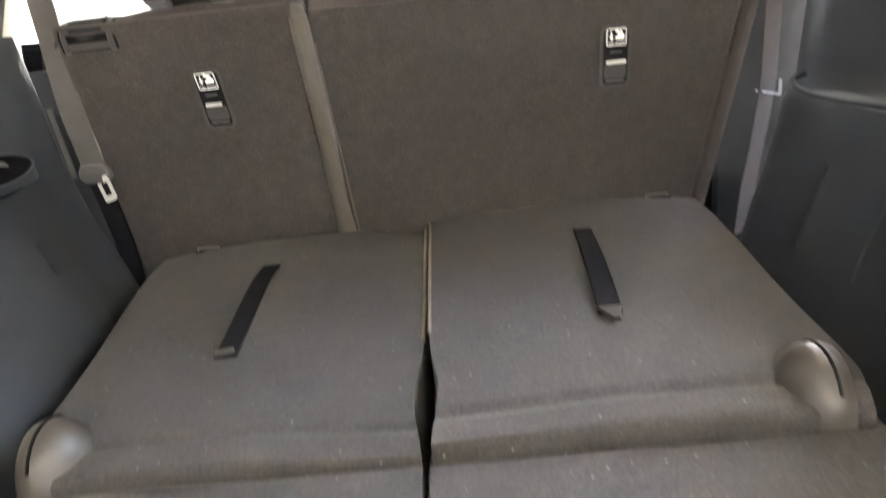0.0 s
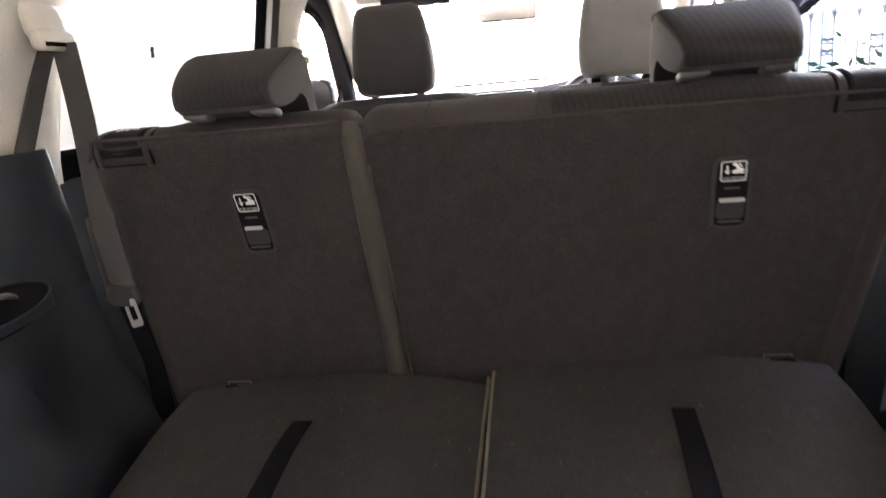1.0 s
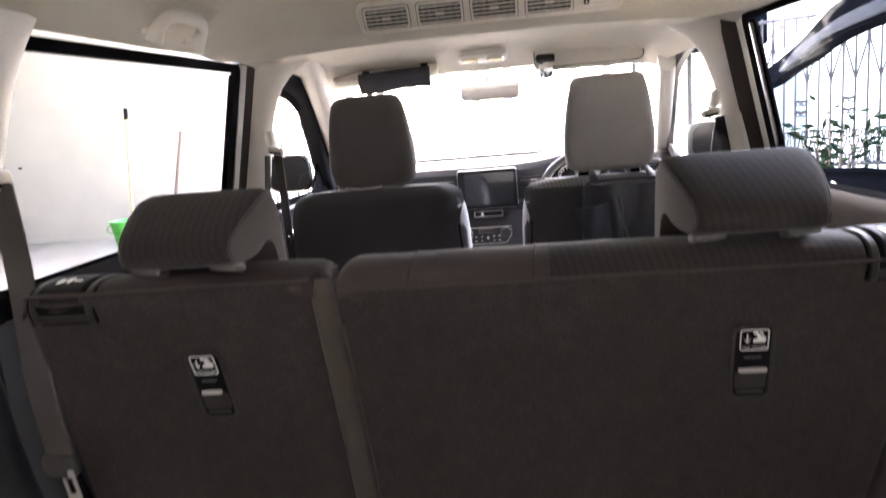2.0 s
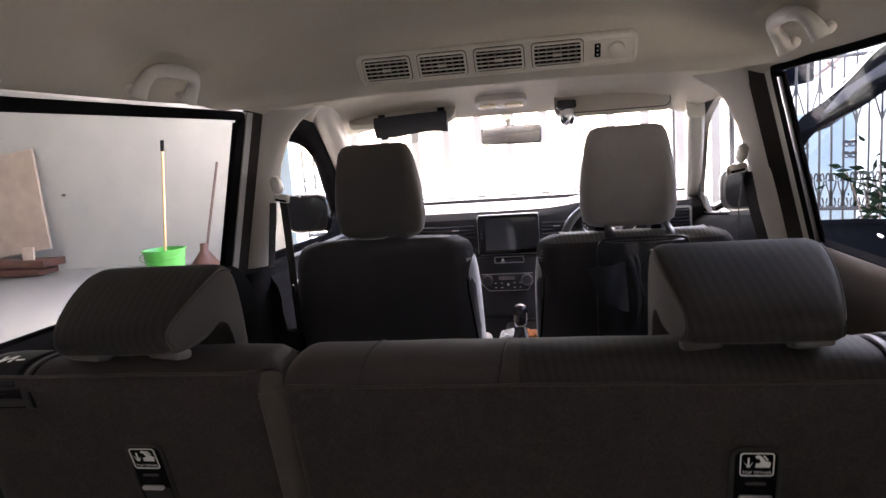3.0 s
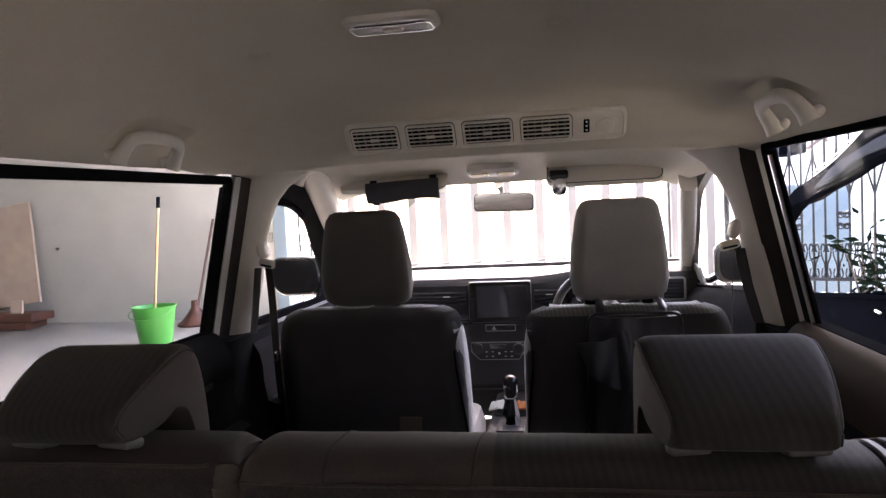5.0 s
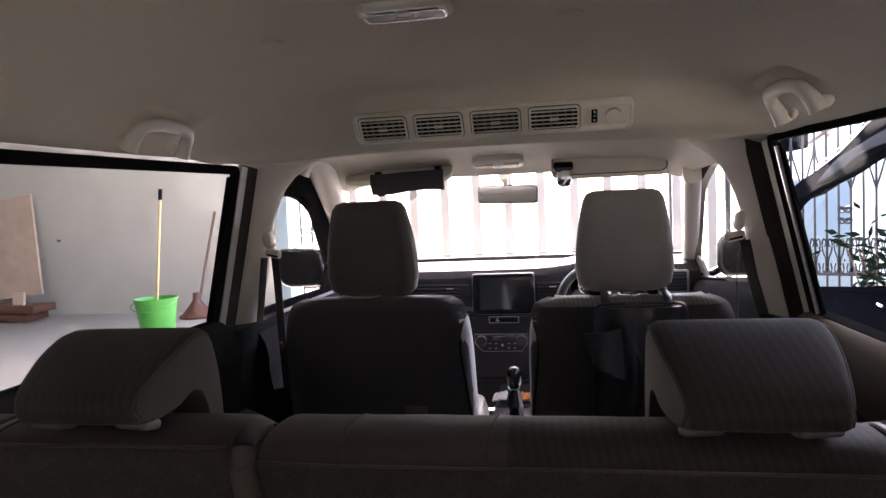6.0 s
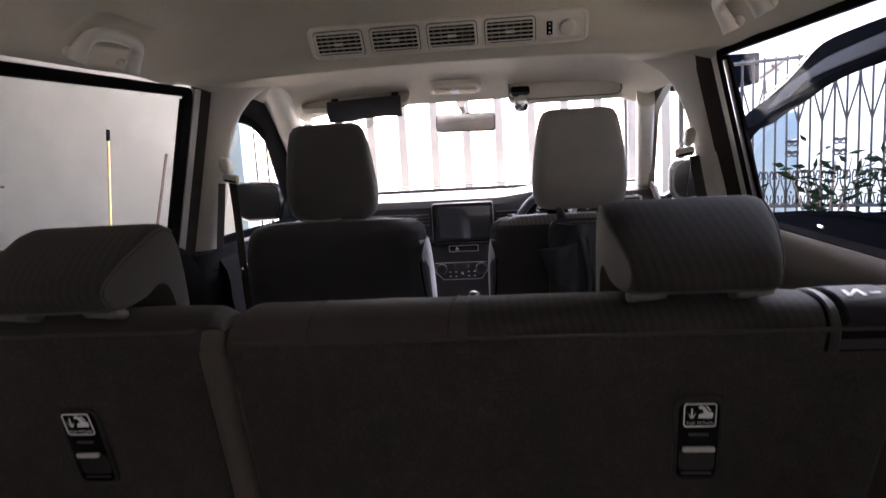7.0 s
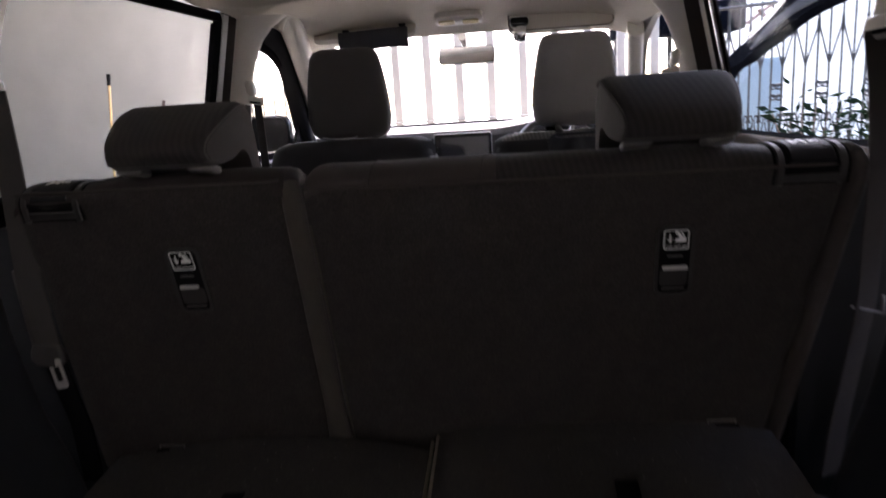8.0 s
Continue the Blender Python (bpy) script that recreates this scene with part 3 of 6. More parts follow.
def screen_at(u, k):
    half = 0.63 + 0.16 * k
    return Vector((u * half, 3.06 + 0.72 * k + 0.05 * (1 - u * u), 1.465 - 0.395 * k))


sheet(bm, lambda u, k: screen_at(u, k), span(-1, 1, 15), span(0, 1, 8))
ws = whole("window_windscreen", bm, M_TINT, "clear windscreen", "window", kind="structure")
ws.visible_shadow = False
bm = bmn()
sheet(bm, lambda u, k: screen_at(u, k) + Vector((0, -0.006, 0)), span(-1, 1, 15), (0.93, 1.0))
part("border", bm, M_SILL, ws)
bm = bmn()
tube(bm, [screen_at(u, 0.94) + Vector((0, 0.03, 0.016)) for u in span(-0.75, 0.6, 12)], 0.0045, 6)
part("wiper", bm, M_SILL, ws)

# unseen painted bonnet below the windscreen, added to bounce sun onto the headliner
M_BODY = material("white_car_paint", (0.78, 0.78, 0.77), 0.3, spread=0.03, scale=3, coat=0.4)
bm = bmn()
sheet(bm, lambda u, k: Vector((u * (0.78 - 0.06 * k * k), 3.84 + 0.95 * k, 1.015 - 0.13 * k ** 1.5 - 0.05 * u ** 4)), span(-1, 1, 15), span(0, 1, 9), 0.02)
whole("bonnet", bm, M_BODY, "white painted bonnet of the car, unseen, bouncing sunlight inside", "bonnet", kind="structure")

# floor pan and bulkheads
bm = bmn()
box(bm, (1.7, 2.4, 0.05), (0, 2.5, 0.33))
box(bm, (1.7, 1.32, 0.05), (0, 0.7, 0.43))
box(bm, (1.7, 0.05, 0.16), (0, 1.34, 0.38))
whole("floor", bm, M_CARPET, "dark carpeted car floor", "car floor", kind="structure")
bm = bmn()
box(bm, (1.64, 0.06, 0.75), (0, 3.8, 0.72))
whole("wall_firewall", bm, M_DASH, "dark bulkhead under the windscreen", "bulkhead", kind="structure")
bm = bmn()
box(bm, (1.3, 0.06, 0.25), (0, 0.05, 0.48), None, 0.01)
whole("trim_tailgate_sill", bm, M_TRIM, "dark plastic sill at the open tailgate", "sill", kind="structure")

# ---- cargo bay: folded third row ----


def folded_seat(s):
    z0 = 0.612 if s < 0 else 0.622
    seat = thing("folded_rear_seat", (s * 0.27, 0.92, 0.46), "folded third-row seat back in dark grey carpet, lying flat", "car seat", "folded third row")
    a = 0.004

    def edge(y):
        return curve1([(0.53, 0.435), (0.62, 0.468), (0.8, 0.487), (1.0, 0.515), (1.2, 0.54), (1.36, 0.548)], y) - (0.02 * max(0, min(1, (1.1 - y) / 0.4)) if s < 0 else 0)

    def top(x, y):
        k = (x - 0.27) / 0.27
        z = z0 + 0.010 * (1 - k * k) - 0.012 * max(0, (0.62 - y) / 0.09)
        z -= 0.006 * math.exp(-((y - 0.605) / 0.006) ** 2)
        return z + 0.0025 * noise.noise(Vector((s * x * 9, y * 9, 3.3)))

    def split(y):
        return curve1([(0.5, 0.018), (0.6, 0.016), (0.8, 0.012), (1.3, 0.002)], y)

    bm = bmn()
    rows = []
    front = [(0, 1.305), (0.1, 1.330), (0.25, 1.346), (0.45, 1.325), (0.55, 1.295)] if s > 0 else [(0, 1.270), (0.1, 1.292), (0.25, 1.307), (0.42, 1.292), (0.55, 1.268)]
    ys = [0.53, 0.536, 0.55, 0.57, 0.585] + span(0.594, 0.616, 7) + span(0.64, 1.0, 10)
    us = span(0, 1, 15)
    for j, u in enumerate(us):
        row = []
        for i in range(26):
            v = i / 25
            y = 0.562 + (0.62 - 0.562) * min(1, v / 0.4) if v < 0.4 else 0.62 + (v - 0.4) / 0.6 * (curve1(front, u * 0.55) - 0.62)
            gap = 0.004 + 0.012 * math.exp(-((y - 0.66) / 0.07) ** 2)
            x = gap + (edge(y) - gap) * u
            row.append((x + s * split(y), y))
        rows.append(row)
    grid = [[bm.verts.new((s * x, y, top(x, y))) for x, y in row] for row in rows]
    for p, q in zip(grid, grid[1:]):
        for i in range(25):
            bm.faces.new((p[i], p[i + 1], q[i + 1], q[i]))
    rim = [g for g in grid[0]] + [g[-1] for g in grid[1:]] + list(reversed(grid[-1][:-1])) + [g[0] for g in reversed(grid[1:-1])]
    prev = rim
    cx, cy = s * 0.27, 0.95
    for d, out in ((0.006, 0.004), (0.018, 0.006), (0.07, 0.0), (0.14, -0.02)):
        nxt = []
        for v0 in rim:
            w = Vector((v0.co.x - cx, v0.co.y - cy, 0)).normalized()
            w.x *= 1 if abs(v0.co.x) > 0.03 else 0
            nxt.append(bm.verts.new(v0.co + w * out - Vector((0, 0, d))))
        for i in range(len(rim)):
            j = (i + 1) % len(rim)
            bm.faces.new((prev[i], prev[j], nxt[j], nxt[i]))
        prev = nxt
    part("back_panel", bm, M_CARGO, seat, sharp=50)
    # light piping along the split
    bm = bmn()
    tube(bm, [(s * 0.005 + split(y), y, top(0.005, y) - 0.001) for y in span(0.80, 1.30, 12)], 0.0032, 6)
    part("piping", bm, M_PIPE, seat, "tan edge piping")
    # pull strap
    bm = bmn()
    if s < 0:
        pts = [(-0.281, 1.128), (-0.276, 1.05), (-0.267, 0.955), (-0.260, 0.86), (-0.258, 0.78)]
    else:
        pts = [(0.288, 1.132), (0.280, 1.04), (0.271, 0.94), (0.264, 0.855), (0.258, 0.785)]
    path = spline([(x, y, top(abs(x), y) + 0.003 + 0.010 * math.sin(math.pi * i / 4)) for i, (x, y) in enumerate(pts)], 4)
    band(bm, path, 0.032, 0.003, (1, 0, 0))
    strap = part("pull_strap", bm, M_STRAP, seat, "black nylon pull strap")
    x, y = pts[-1]
    bm = bmn()
    if s < 0:
        box(bm, (0.024, 0.010, 0.006), (x, y + 0.002, top(0.26, y) + 0.010), rot(0, 0, 20), 0.002)
    else:
        prism(bm, [(-0.016, 0.012), (0.016, 0.012), (0.006, -0.026), (-0.002, -0.026)], 0.004, Matrix.Translation((x, y - 0.004, top(0.27, y) + 0.006)), 0.001, 1)
    part("strap_end", bm, M_COVER, strap, "pale folded strap end")
    # latch loop at the front edge
    bm = bmn()
    x, y = (0.476, 1.312) if s > 0 else (-0.453, 1.278)
    tube(bm, [(x - 0.022, y + 0.007, z0 - 0.01), (x - 0.022, y, z0 + 0.012), (x + 0.022, y, z0 + 0.012), (x + 0.022, y + 0.007, z0 - 0.01)], 0.0016, 6)
    part("latch_loop", bm, M_FOOT, seat, "thin grey latch bar")
    bm = bmn()
    box(bm, (0.054, 0.012, 0.006), (x, y - 0.002, z0 + 0.002), None, 0.002, 1)
    part("latch_slot", bm, M_RUBBER, seat)
    # rounded hinge cover at the outer rear corner
    bm = bmn()
    rings = []
    for k in span(0, 1, 17):
        w = max(0.05, 1 - ((0.72 - k) / 0.72) ** 2) ** 0.5 if k < 0.72 else 1 - 0.9 * (k - 0.72) ** 2
        xk = s * ((0.386 if s > 0 else 0.352) + 0.062 * k)
        rings.append([Vector((xk, 0.606 + 0.055 * w * math.cos(a), z0 - 0.024 + 0.066 * w * math.sin(a))) for a in span(-0.35, math.pi + 0.35, 18)])
    loft(bm, rings)
    cover = part("hinge_cover", bm, M_COVER, seat, "rounded brown-grey plastic hinge cover")
    bm = bmn()
    tube(bm, [(s * (0.432 if s > 0 else 0.398), 0.606 + 0.0545 * math.cos(a), z0 - 0.024 + 0.0655 * math.sin(a)) for a in span(0.9, 2.6, 12)], 0.0022, 6)
    part("slit", bm, M_RUBBER, cover)
    return seat


folded_seat(-1)
folded_seat(1)

# cargo floor boards behind the folded seats
for s, nm in ((-1, "left"), (1, "right")):
    bm = bmn()
    sheet(bm, lambda x, y: Vector((s * x + 0.016, y, 0.597 + 0.002 * noise.noise(Vector((x * 8 * s, y * 8, 1))))), span(0.004, 0.62, 12), span(0.08, 0.553, 9))
    b = whole("floor_board_" + nm, bm, M_CARGO, "dark grey carpeted cargo floor board", "floor board", kind="structure")
    md = b.modifiers.new("thick", "SOLIDIFY")
    md.thickness, md.offset = 0.03, -1

# ---- second row ----
TILT_BACK = -0.2


def back_y(z):
    return 1.32 + TILT_BACK * (z - 0.62)


def rear_seat(x0, x1, name_label, badge_x, lean, seam_xs, insets):
    cx, w = (x0 + x1) / 2, x1 - x0
    seat = thing("rear_bench_seat", (cx, 1.45, 0.40), name_label, "car seat", "second row")

    def ring(z, inset, depth):
        yb = back_y(z)
        cut = 0.145 * max(0, 1.05 - z) if x0 > -0.3 else 0
        return [Vector((cx - cut / 2 + x, yb + 0.012 + depth / 2 + y, z)) for x, y in rrect(w - cut - 2 * inset, depth, 0.035, 5)]

    bm = bmn()
    loft(bm, [ring(0.50, 0.03, 0.12), ring(0.53, 0.01, 0.14), ring(0.60, 0, 0.15), ring(0.75, 0, 0.16), ring(0.90, 0, 0.15), ring(1.02, 0, 0.135), ring(1.050, 0.004, 0.120), ring(1.062, 0.014, 0.10), ring(1.072, 0.026, 0.075)])
    part("backrest", bm, M_FABRIC, seat, "brown-grey cloth backrest")
    # carpeted back board
    bm = bmn()
    rim = 1.055 if x0 > -0.3 else 1.072
    zs = [0.55, 0.56] + span(0.6, 1.02, 9) + [1.035, 1.046, 1.052] + ([1.058] if x0 > -0.3 else [1.058, 1.064, 1.069, 1.073])
    us = span(-1, 1, 25)
    bx0, bx1 = x0 + insets[0], x1 - insets[1]
    hw, bc = (bx1 - bx0) / 2, (bx0 + bx1) / 2

    def fold_y(z):
        return back_y(z) if z < 1.03 else curve1([(1.02, back_y(1.02)), (1.035, back_y(1.035)), (1.05, 1.2325), (1.06, 1.2315), (1.0705, 1.2342), (1.076, 1.2385)], z)

    def board(u, z):
        e = max(0, abs(u) - 0.93) / 0.07
        shift = 0.042 * (1.05 - z) * (1 - u) / 2 - 0.145 * max(0, 1.05 - z) * (1 + u) / 2 if x0 > -0.3 else 0.024 * (1.05 - z) * (1 + u) / 2
        return Vector((bc + u * hw + shift, fold_y(z) + 0.010 * e * e + 0.0015 * noise.noise(Vector((u * 6, z * 9, cx))), z))

    sheet(bm, board, us, zs)
    part("back_board", bm, M_CARPET, seat, "dark brown carpeted back board")
    # rolled cloth edges beside the board; the left one's caught light is in its colour
    xe, mat = x1 - (0.007 if x0 < -0.3 else 0.006), M_ROLL if x0 < -0.3 else M_FABRIC
    slant = 0.03 if x0 < -0.3 else -0.145
    path = spline([(xe + slant * (1.04 - z), back_y(z) + 0.012 + 0.10 * max(0, z - 1.04), z) for z in (0.56, 0.70, 0.85, 1.0, 1.04)] + [(xe - 0.002, 1.249, 1.056), (xe - 0.006, 1.259, 1.066), (xe - 0.009, 1.276, 1.0705), (xe - 0.011, 1.305, 1.0705), (xe - 0.013, 1.335, 1.060)], 4)
    thick = [(0.0165 if x0 < -0.3 else 0.0135) + (0.010 * max(0, 1 - i / 3.2) ** 1.5 if x0 < -0.3 else 0) - 0.0022 * max(0, i - 16) / 20 for i in range(37)]
    bm = bmn()
    tube(bm, path[:23], thick[:23], 12)
    part("edge_roll", bm, mat, seat, "lighter brown rolled cloth edge")
    bm = bmn()
    tube(bm, path[22:], [r + 0.0004 for r in thick[22:]], 12)
    part("edge_roll_top", bm, M_DARKTOP, seat)
    if x0 > -0.3:
        bm = bmn()
        tube(bm, [board(-1, z) + Vector((0.001, -0.001, 0)) for z in span(0.60, 1.0, 8)], 0.0022, 6)
        part("side_piping", bm, M_ROLL, seat, "tan edge piping")
    # seat cushion towards the front
    bm = bmn()
    soft_block(bm, [((cx, 1.70, 0.42), w - 0.06, 0.46, 0.05), ((cx, 1.70, 0.45), w, 0.50, 0.07), ((cx, 1.70, 0.56), w, 0.50, 0.07), ((cx, 1.70, 0.60), w - 0.04, 0.46, 0.07), ((cx, 1.70, 0.61), w - 0.1, 0.4, 0.07)])
    part("cushion", bm, M_FABRIC, seat)
    bm = bmn()
    box(bm, (w - 0.1, 0.3, 0.08), (cx, 1.70, 0.385), None, 0.01)
    part("base", bm, M_RUBBER, seat)
    # rolled cloth top: plain towards the middle, striped over the outer place
    prof = [(p.x, p.y) for p in spline([Vector(p) for p in ((1.2345, 1.050, 0), (1.2335, 1.060, 0), (1.236, 1.0705, 0), (1.246, 1.0815, 0), (1.264, 1.088, 0), (1.29, 1.0895, 0), (1.318, 1.086, 0), (1.345, 1.074, 0), (1.362, 1.053, 0))], 3)]

    def over(x, k):
        d = max(0, 1 - min(x - x0, x1 - x) / 0.035)
        wave = 0.0016 * noise.noise(Vector((x * 14, prof[k][0] * 20, cx)))
        return Vector((x, prof[k][0] + 0.004 * d * d, prof[k][1] - 0.016 * d ** 3 + wave - 0.008 * max(0, min(1, (abs(x) - 0.455) / 0.06)) * max(0, min(1, (prof[k][1] - 1.05) / 0.02))))

    ks = range(len(prof))
    cut = 0.125 if x0 > -0.3 else x1
    bm = bmn()
    sheet(bm, over, sorted(set(span(x0 + 0.002, min(cut, x1 - 0.002), 22) + [x0 + 0.01, x0 + 0.02])), ks)
    part("top_roll", bm, M_FABRIC if x0 > -0.3 else M_DARKTOP, seat, "brown-grey cloth rolled over the top")
    if cut < x1:
        bm = bmn()
        sheet(bm, over, span(cut, x1 - 0.03, 14), ks)
        part("striped_top", bm, M_STRIPE, seat, "striped woven cloth over the top")
    for x in seam_xs:
        bm = bmn()
        tube(bm, [over(x + 0.014 * k / len(prof), k) + Vector((0, 0, 0.0004)) for k in range(0, len(prof), 2)], 0.0013, 5)
        part("seam", bm, M_CARPET, seat)
    bm = bmn()
    tube(bm, [(bc + u * (hw - 0.004), fold_y(rim) - 0.0005 + 0.004 * max(0, abs(u) - 0.95) / 0.05, rim + 0.0015 * noise.noise(Vector((u * 4, 7, cx)))) for u in span(-1, 1, 31)], 0.0024, 6)
    part("piping", bm, M_FABRIC, seat)
    # child-seat tether point: housing, pocket, bar, label
    def on_back(u, v, out):
        z = 0.919 + v
        return Vector((badge_x + u - lean * v, back_y(z) - out, z))

    def patch(w2, h2, v0, out, r, thick, mat, name, par, lab="", u0=0.0):
        b2 = bmn()
        prism(b2, rrect(w2, h2, r, 4), thick)
        for vv in b2.verts:
            vv.co = on_back(vv.co.x + u0, vv.co.y + v0, out + vv.co.z)
        return part(name, b2, mat, par, lab)

    bm = bmn()
    ringplate(bm, rrect(0.056, 0.112, 0.014, 4), rrect(0.046, 0.102, 0.009, 4), 0.004)
    for vv in bm.verts:
        vv.co = on_back(vv.co.x, vv.co.y, vv.co.z)
    anchor = part("tether_anchor", bm, M_BEZEL, seat, "black plastic tether point housing")
    patch(0.047, 0.103, 0, 0.0005, 0.009, 0.001, M_RUBBER, "pocket", anchor)
    patch(0.040, 0.028, -0.026, 0.0016, 0.006, 0.0008, M_BEZEL, "pocket_floor", anchor)
    patch(0.030 if x0 < -0.3 else 0.036, 0.006, -0.009, 0.006, 0.002, 0.004, M_BAR, "tether_bar", anchor, "bright metal tether bar")
    patch(0.022, 0.003, 0.009, 0.004, 0.001, 0.002, M_STOPPER, "pocket_rim", anchor, "dull bracket edge")
    patch(0.034, 0.003, -0.044, 0.003, 0.001, 0.001, M_STOPPER, "pocket_edge", anchor)
    plate = patch(0.037, 0.031, 0.035, 0.0045, 0.004, 0.0012, M_BLACK, "label_plate", anchor, "white on black tether label")
    bm = bmn()
    ringplate(bm, rrect(0.0365, 0.0305, 0.004, 4), rrect(0.0335, 0.0275, 0.003, 4), 0.0006)
    for outline in ([(-0.016, 0.002), (-0.0115, -0.006), (-0.0085, -0.006), (-0.005, 0.001), (-0.0075, -0.002), (-0.009, -0.0035), (-0.009, 0.007), (-0.0112, 0.007), (-0.0112, -0.0035), (-0.0135, -0.001)],
                    [(-0.002, -0.006), (0.015, -0.006), (0.016, 0.001), (0.010, 0.003), (0.005, 0.009), (0.001, 0.011), (-0.003, 0.009), (-0.0005, 0.006), (0.002, 0.007), (0.0045, 0.001), (-0.0015, -0.001)],
                    [(0.006, 0.010), (0.009, 0.010), (0.0135, 0.004), (0.011, 0.004)]):
        prism(bm, [(x * 0.9, y * 0.95 + 0.002) for x, y in outline], 0.0006)
    for vv in bm.verts:
        vv.co = on_back(vv.co.x - (lean * 0.9) * vv.co.y, vv.co.y + 0.035, 0.0058 + vv.co.z)
    part("pictogram", bm, M_WHITE, plate)
    cu = bpy.data.curves.new("lettering", "FONT")
    cu.body, cu.size, cu.align_x = "TOP TETHER", 0.0054, "CENTER"
    ob = new("lettering", cu)
    bpy.context.view_layer.update()
    me = bpy.data.meshes.new_from_object(ob.evaluated_get(bpy.context.evaluated_depsgraph_get()))
    bpy.data.objects.remove(ob)
    bm = bmn()
    bm.from_mesh(me)
    for vv in bm.verts:
        vv.co = on_back(vv.co.x + lean * 0.009, vv.co.y + 0.0228, 0.0062)
    part("lettering", bm, M_WHITE, plate)
    return seat


rear_seat(-0.628, -0.177, "narrow section of the second-row bench, upright, dark carpeted back", -0.369, 0.06, [], (0.004, 0.018))
rear_seat(-0.164, 0.637, "wide section of the second-row bench, upright, dark carpeted back", 0.383, 0.0, [-0.065, 0.10], (-0.001, 0.026))


def release_lever(s):
    """Seat-back release at the outer shoulder: a flap between two rails, following the rolled top."""
    lever = thing("seat_release", (s * 0.562, 1.25, 1.05), "dark plastic seat-back release flap set into the shoulder", "release lever", "seat releases")
    path = spline([Vector((y, z, 0)) for y, z in ((1.2395, 1.026), (1.2368, 1.036), (1.2345, 1.045), (1.2335, 1.054), (1.236, 1.0635), (1.246, 1.0740), (1.264, 1.080), (1.29, 1.0815), (1.318, 1.078), (1.345, 1.067))], 3)
    n = len(path)

    def at(x, k, out):
        d = (path[min(k + 1, n - 1)] - path[max(k - 1, 0)]).normalized()
        return Vector((s * x, path[k].x - d.y * out, path[k].y + d.x * out))

    def strip(xa, xb, ks, out, thick, soft=0.002):
        bm = bmn()
        ks = list(ks)
        rings = []
        for q, k in enumerate(ks):
            e = 0.6 * thick if q in (0, len(ks) - 1) else 0
            rings.append([at(xa, k, out - thick), at(xa, k, out - soft - e), at(xa + soft, k, out - e), at(xb - soft, k, out - e), at(xb, k, out - soft - e), at(xb, k, out - thick)])
        return loft(bm, rings)

    part("bezel", strip(0.509, 0.614, range(0, n), 0.0016, 0.012), M_RUBBER, lever, "black surround")
    for xa in (0.514, 0.598):
        part("rail", strip(xa, xa + 0.011, range(0, n), 0.0036, 0.006, 0.002), M_BEZEL, lever)
    part("slot", strip(0.524, 0.600, range(7, 12), 0.0024, 0.006, 0.001), M_RUBBER, lever, "dark finger slot")
    part("pocket", strip(0.522, 0.602, range(1, 7), 0.0030, 0.006), M_BEZEL, lever)
    flap = part("flap", strip(0.531, 0.593, range(10, n), 0.0050, 0.006, 0.002), M_FLAP, lever)
    bm = bmn()
    m = Matrix.Diagonal((0.85, 0.85, 1, 1))
    prism(bm, [(-0.022, -0.009), (-0.017, -0.009), (-0.004, 0.004), (-0.003, -0.008), (0.002, -0.008), (0.001, 0.010), (-0.004, 0.010), (-0.016, -0.002), (-0.017, 0.008), (-0.022, 0.008)], 0.0006, m)
    prism(bm, [(0.008, -0.004), (0.022, -0.003), (0.022, 0.0), (0.008, 0.0)], 0.0006, m)
    # bend the symbol over the flap's rounded edge
    for v in bm.verts:
        k = 18.5 + v.co.y / 0.0065
        i = int(k)
        v.co = at(0.562, i, 0.0052 + v.co.z).lerp(at(0.562, i + 1, 0.0052 + v.co.z), k - i) + Vector((v.co.x, 0, 0))
    part("marking", bm, M_WHITE, flap, "white release symbol")
    return lever


release_lever(-1)
release_lever(1)


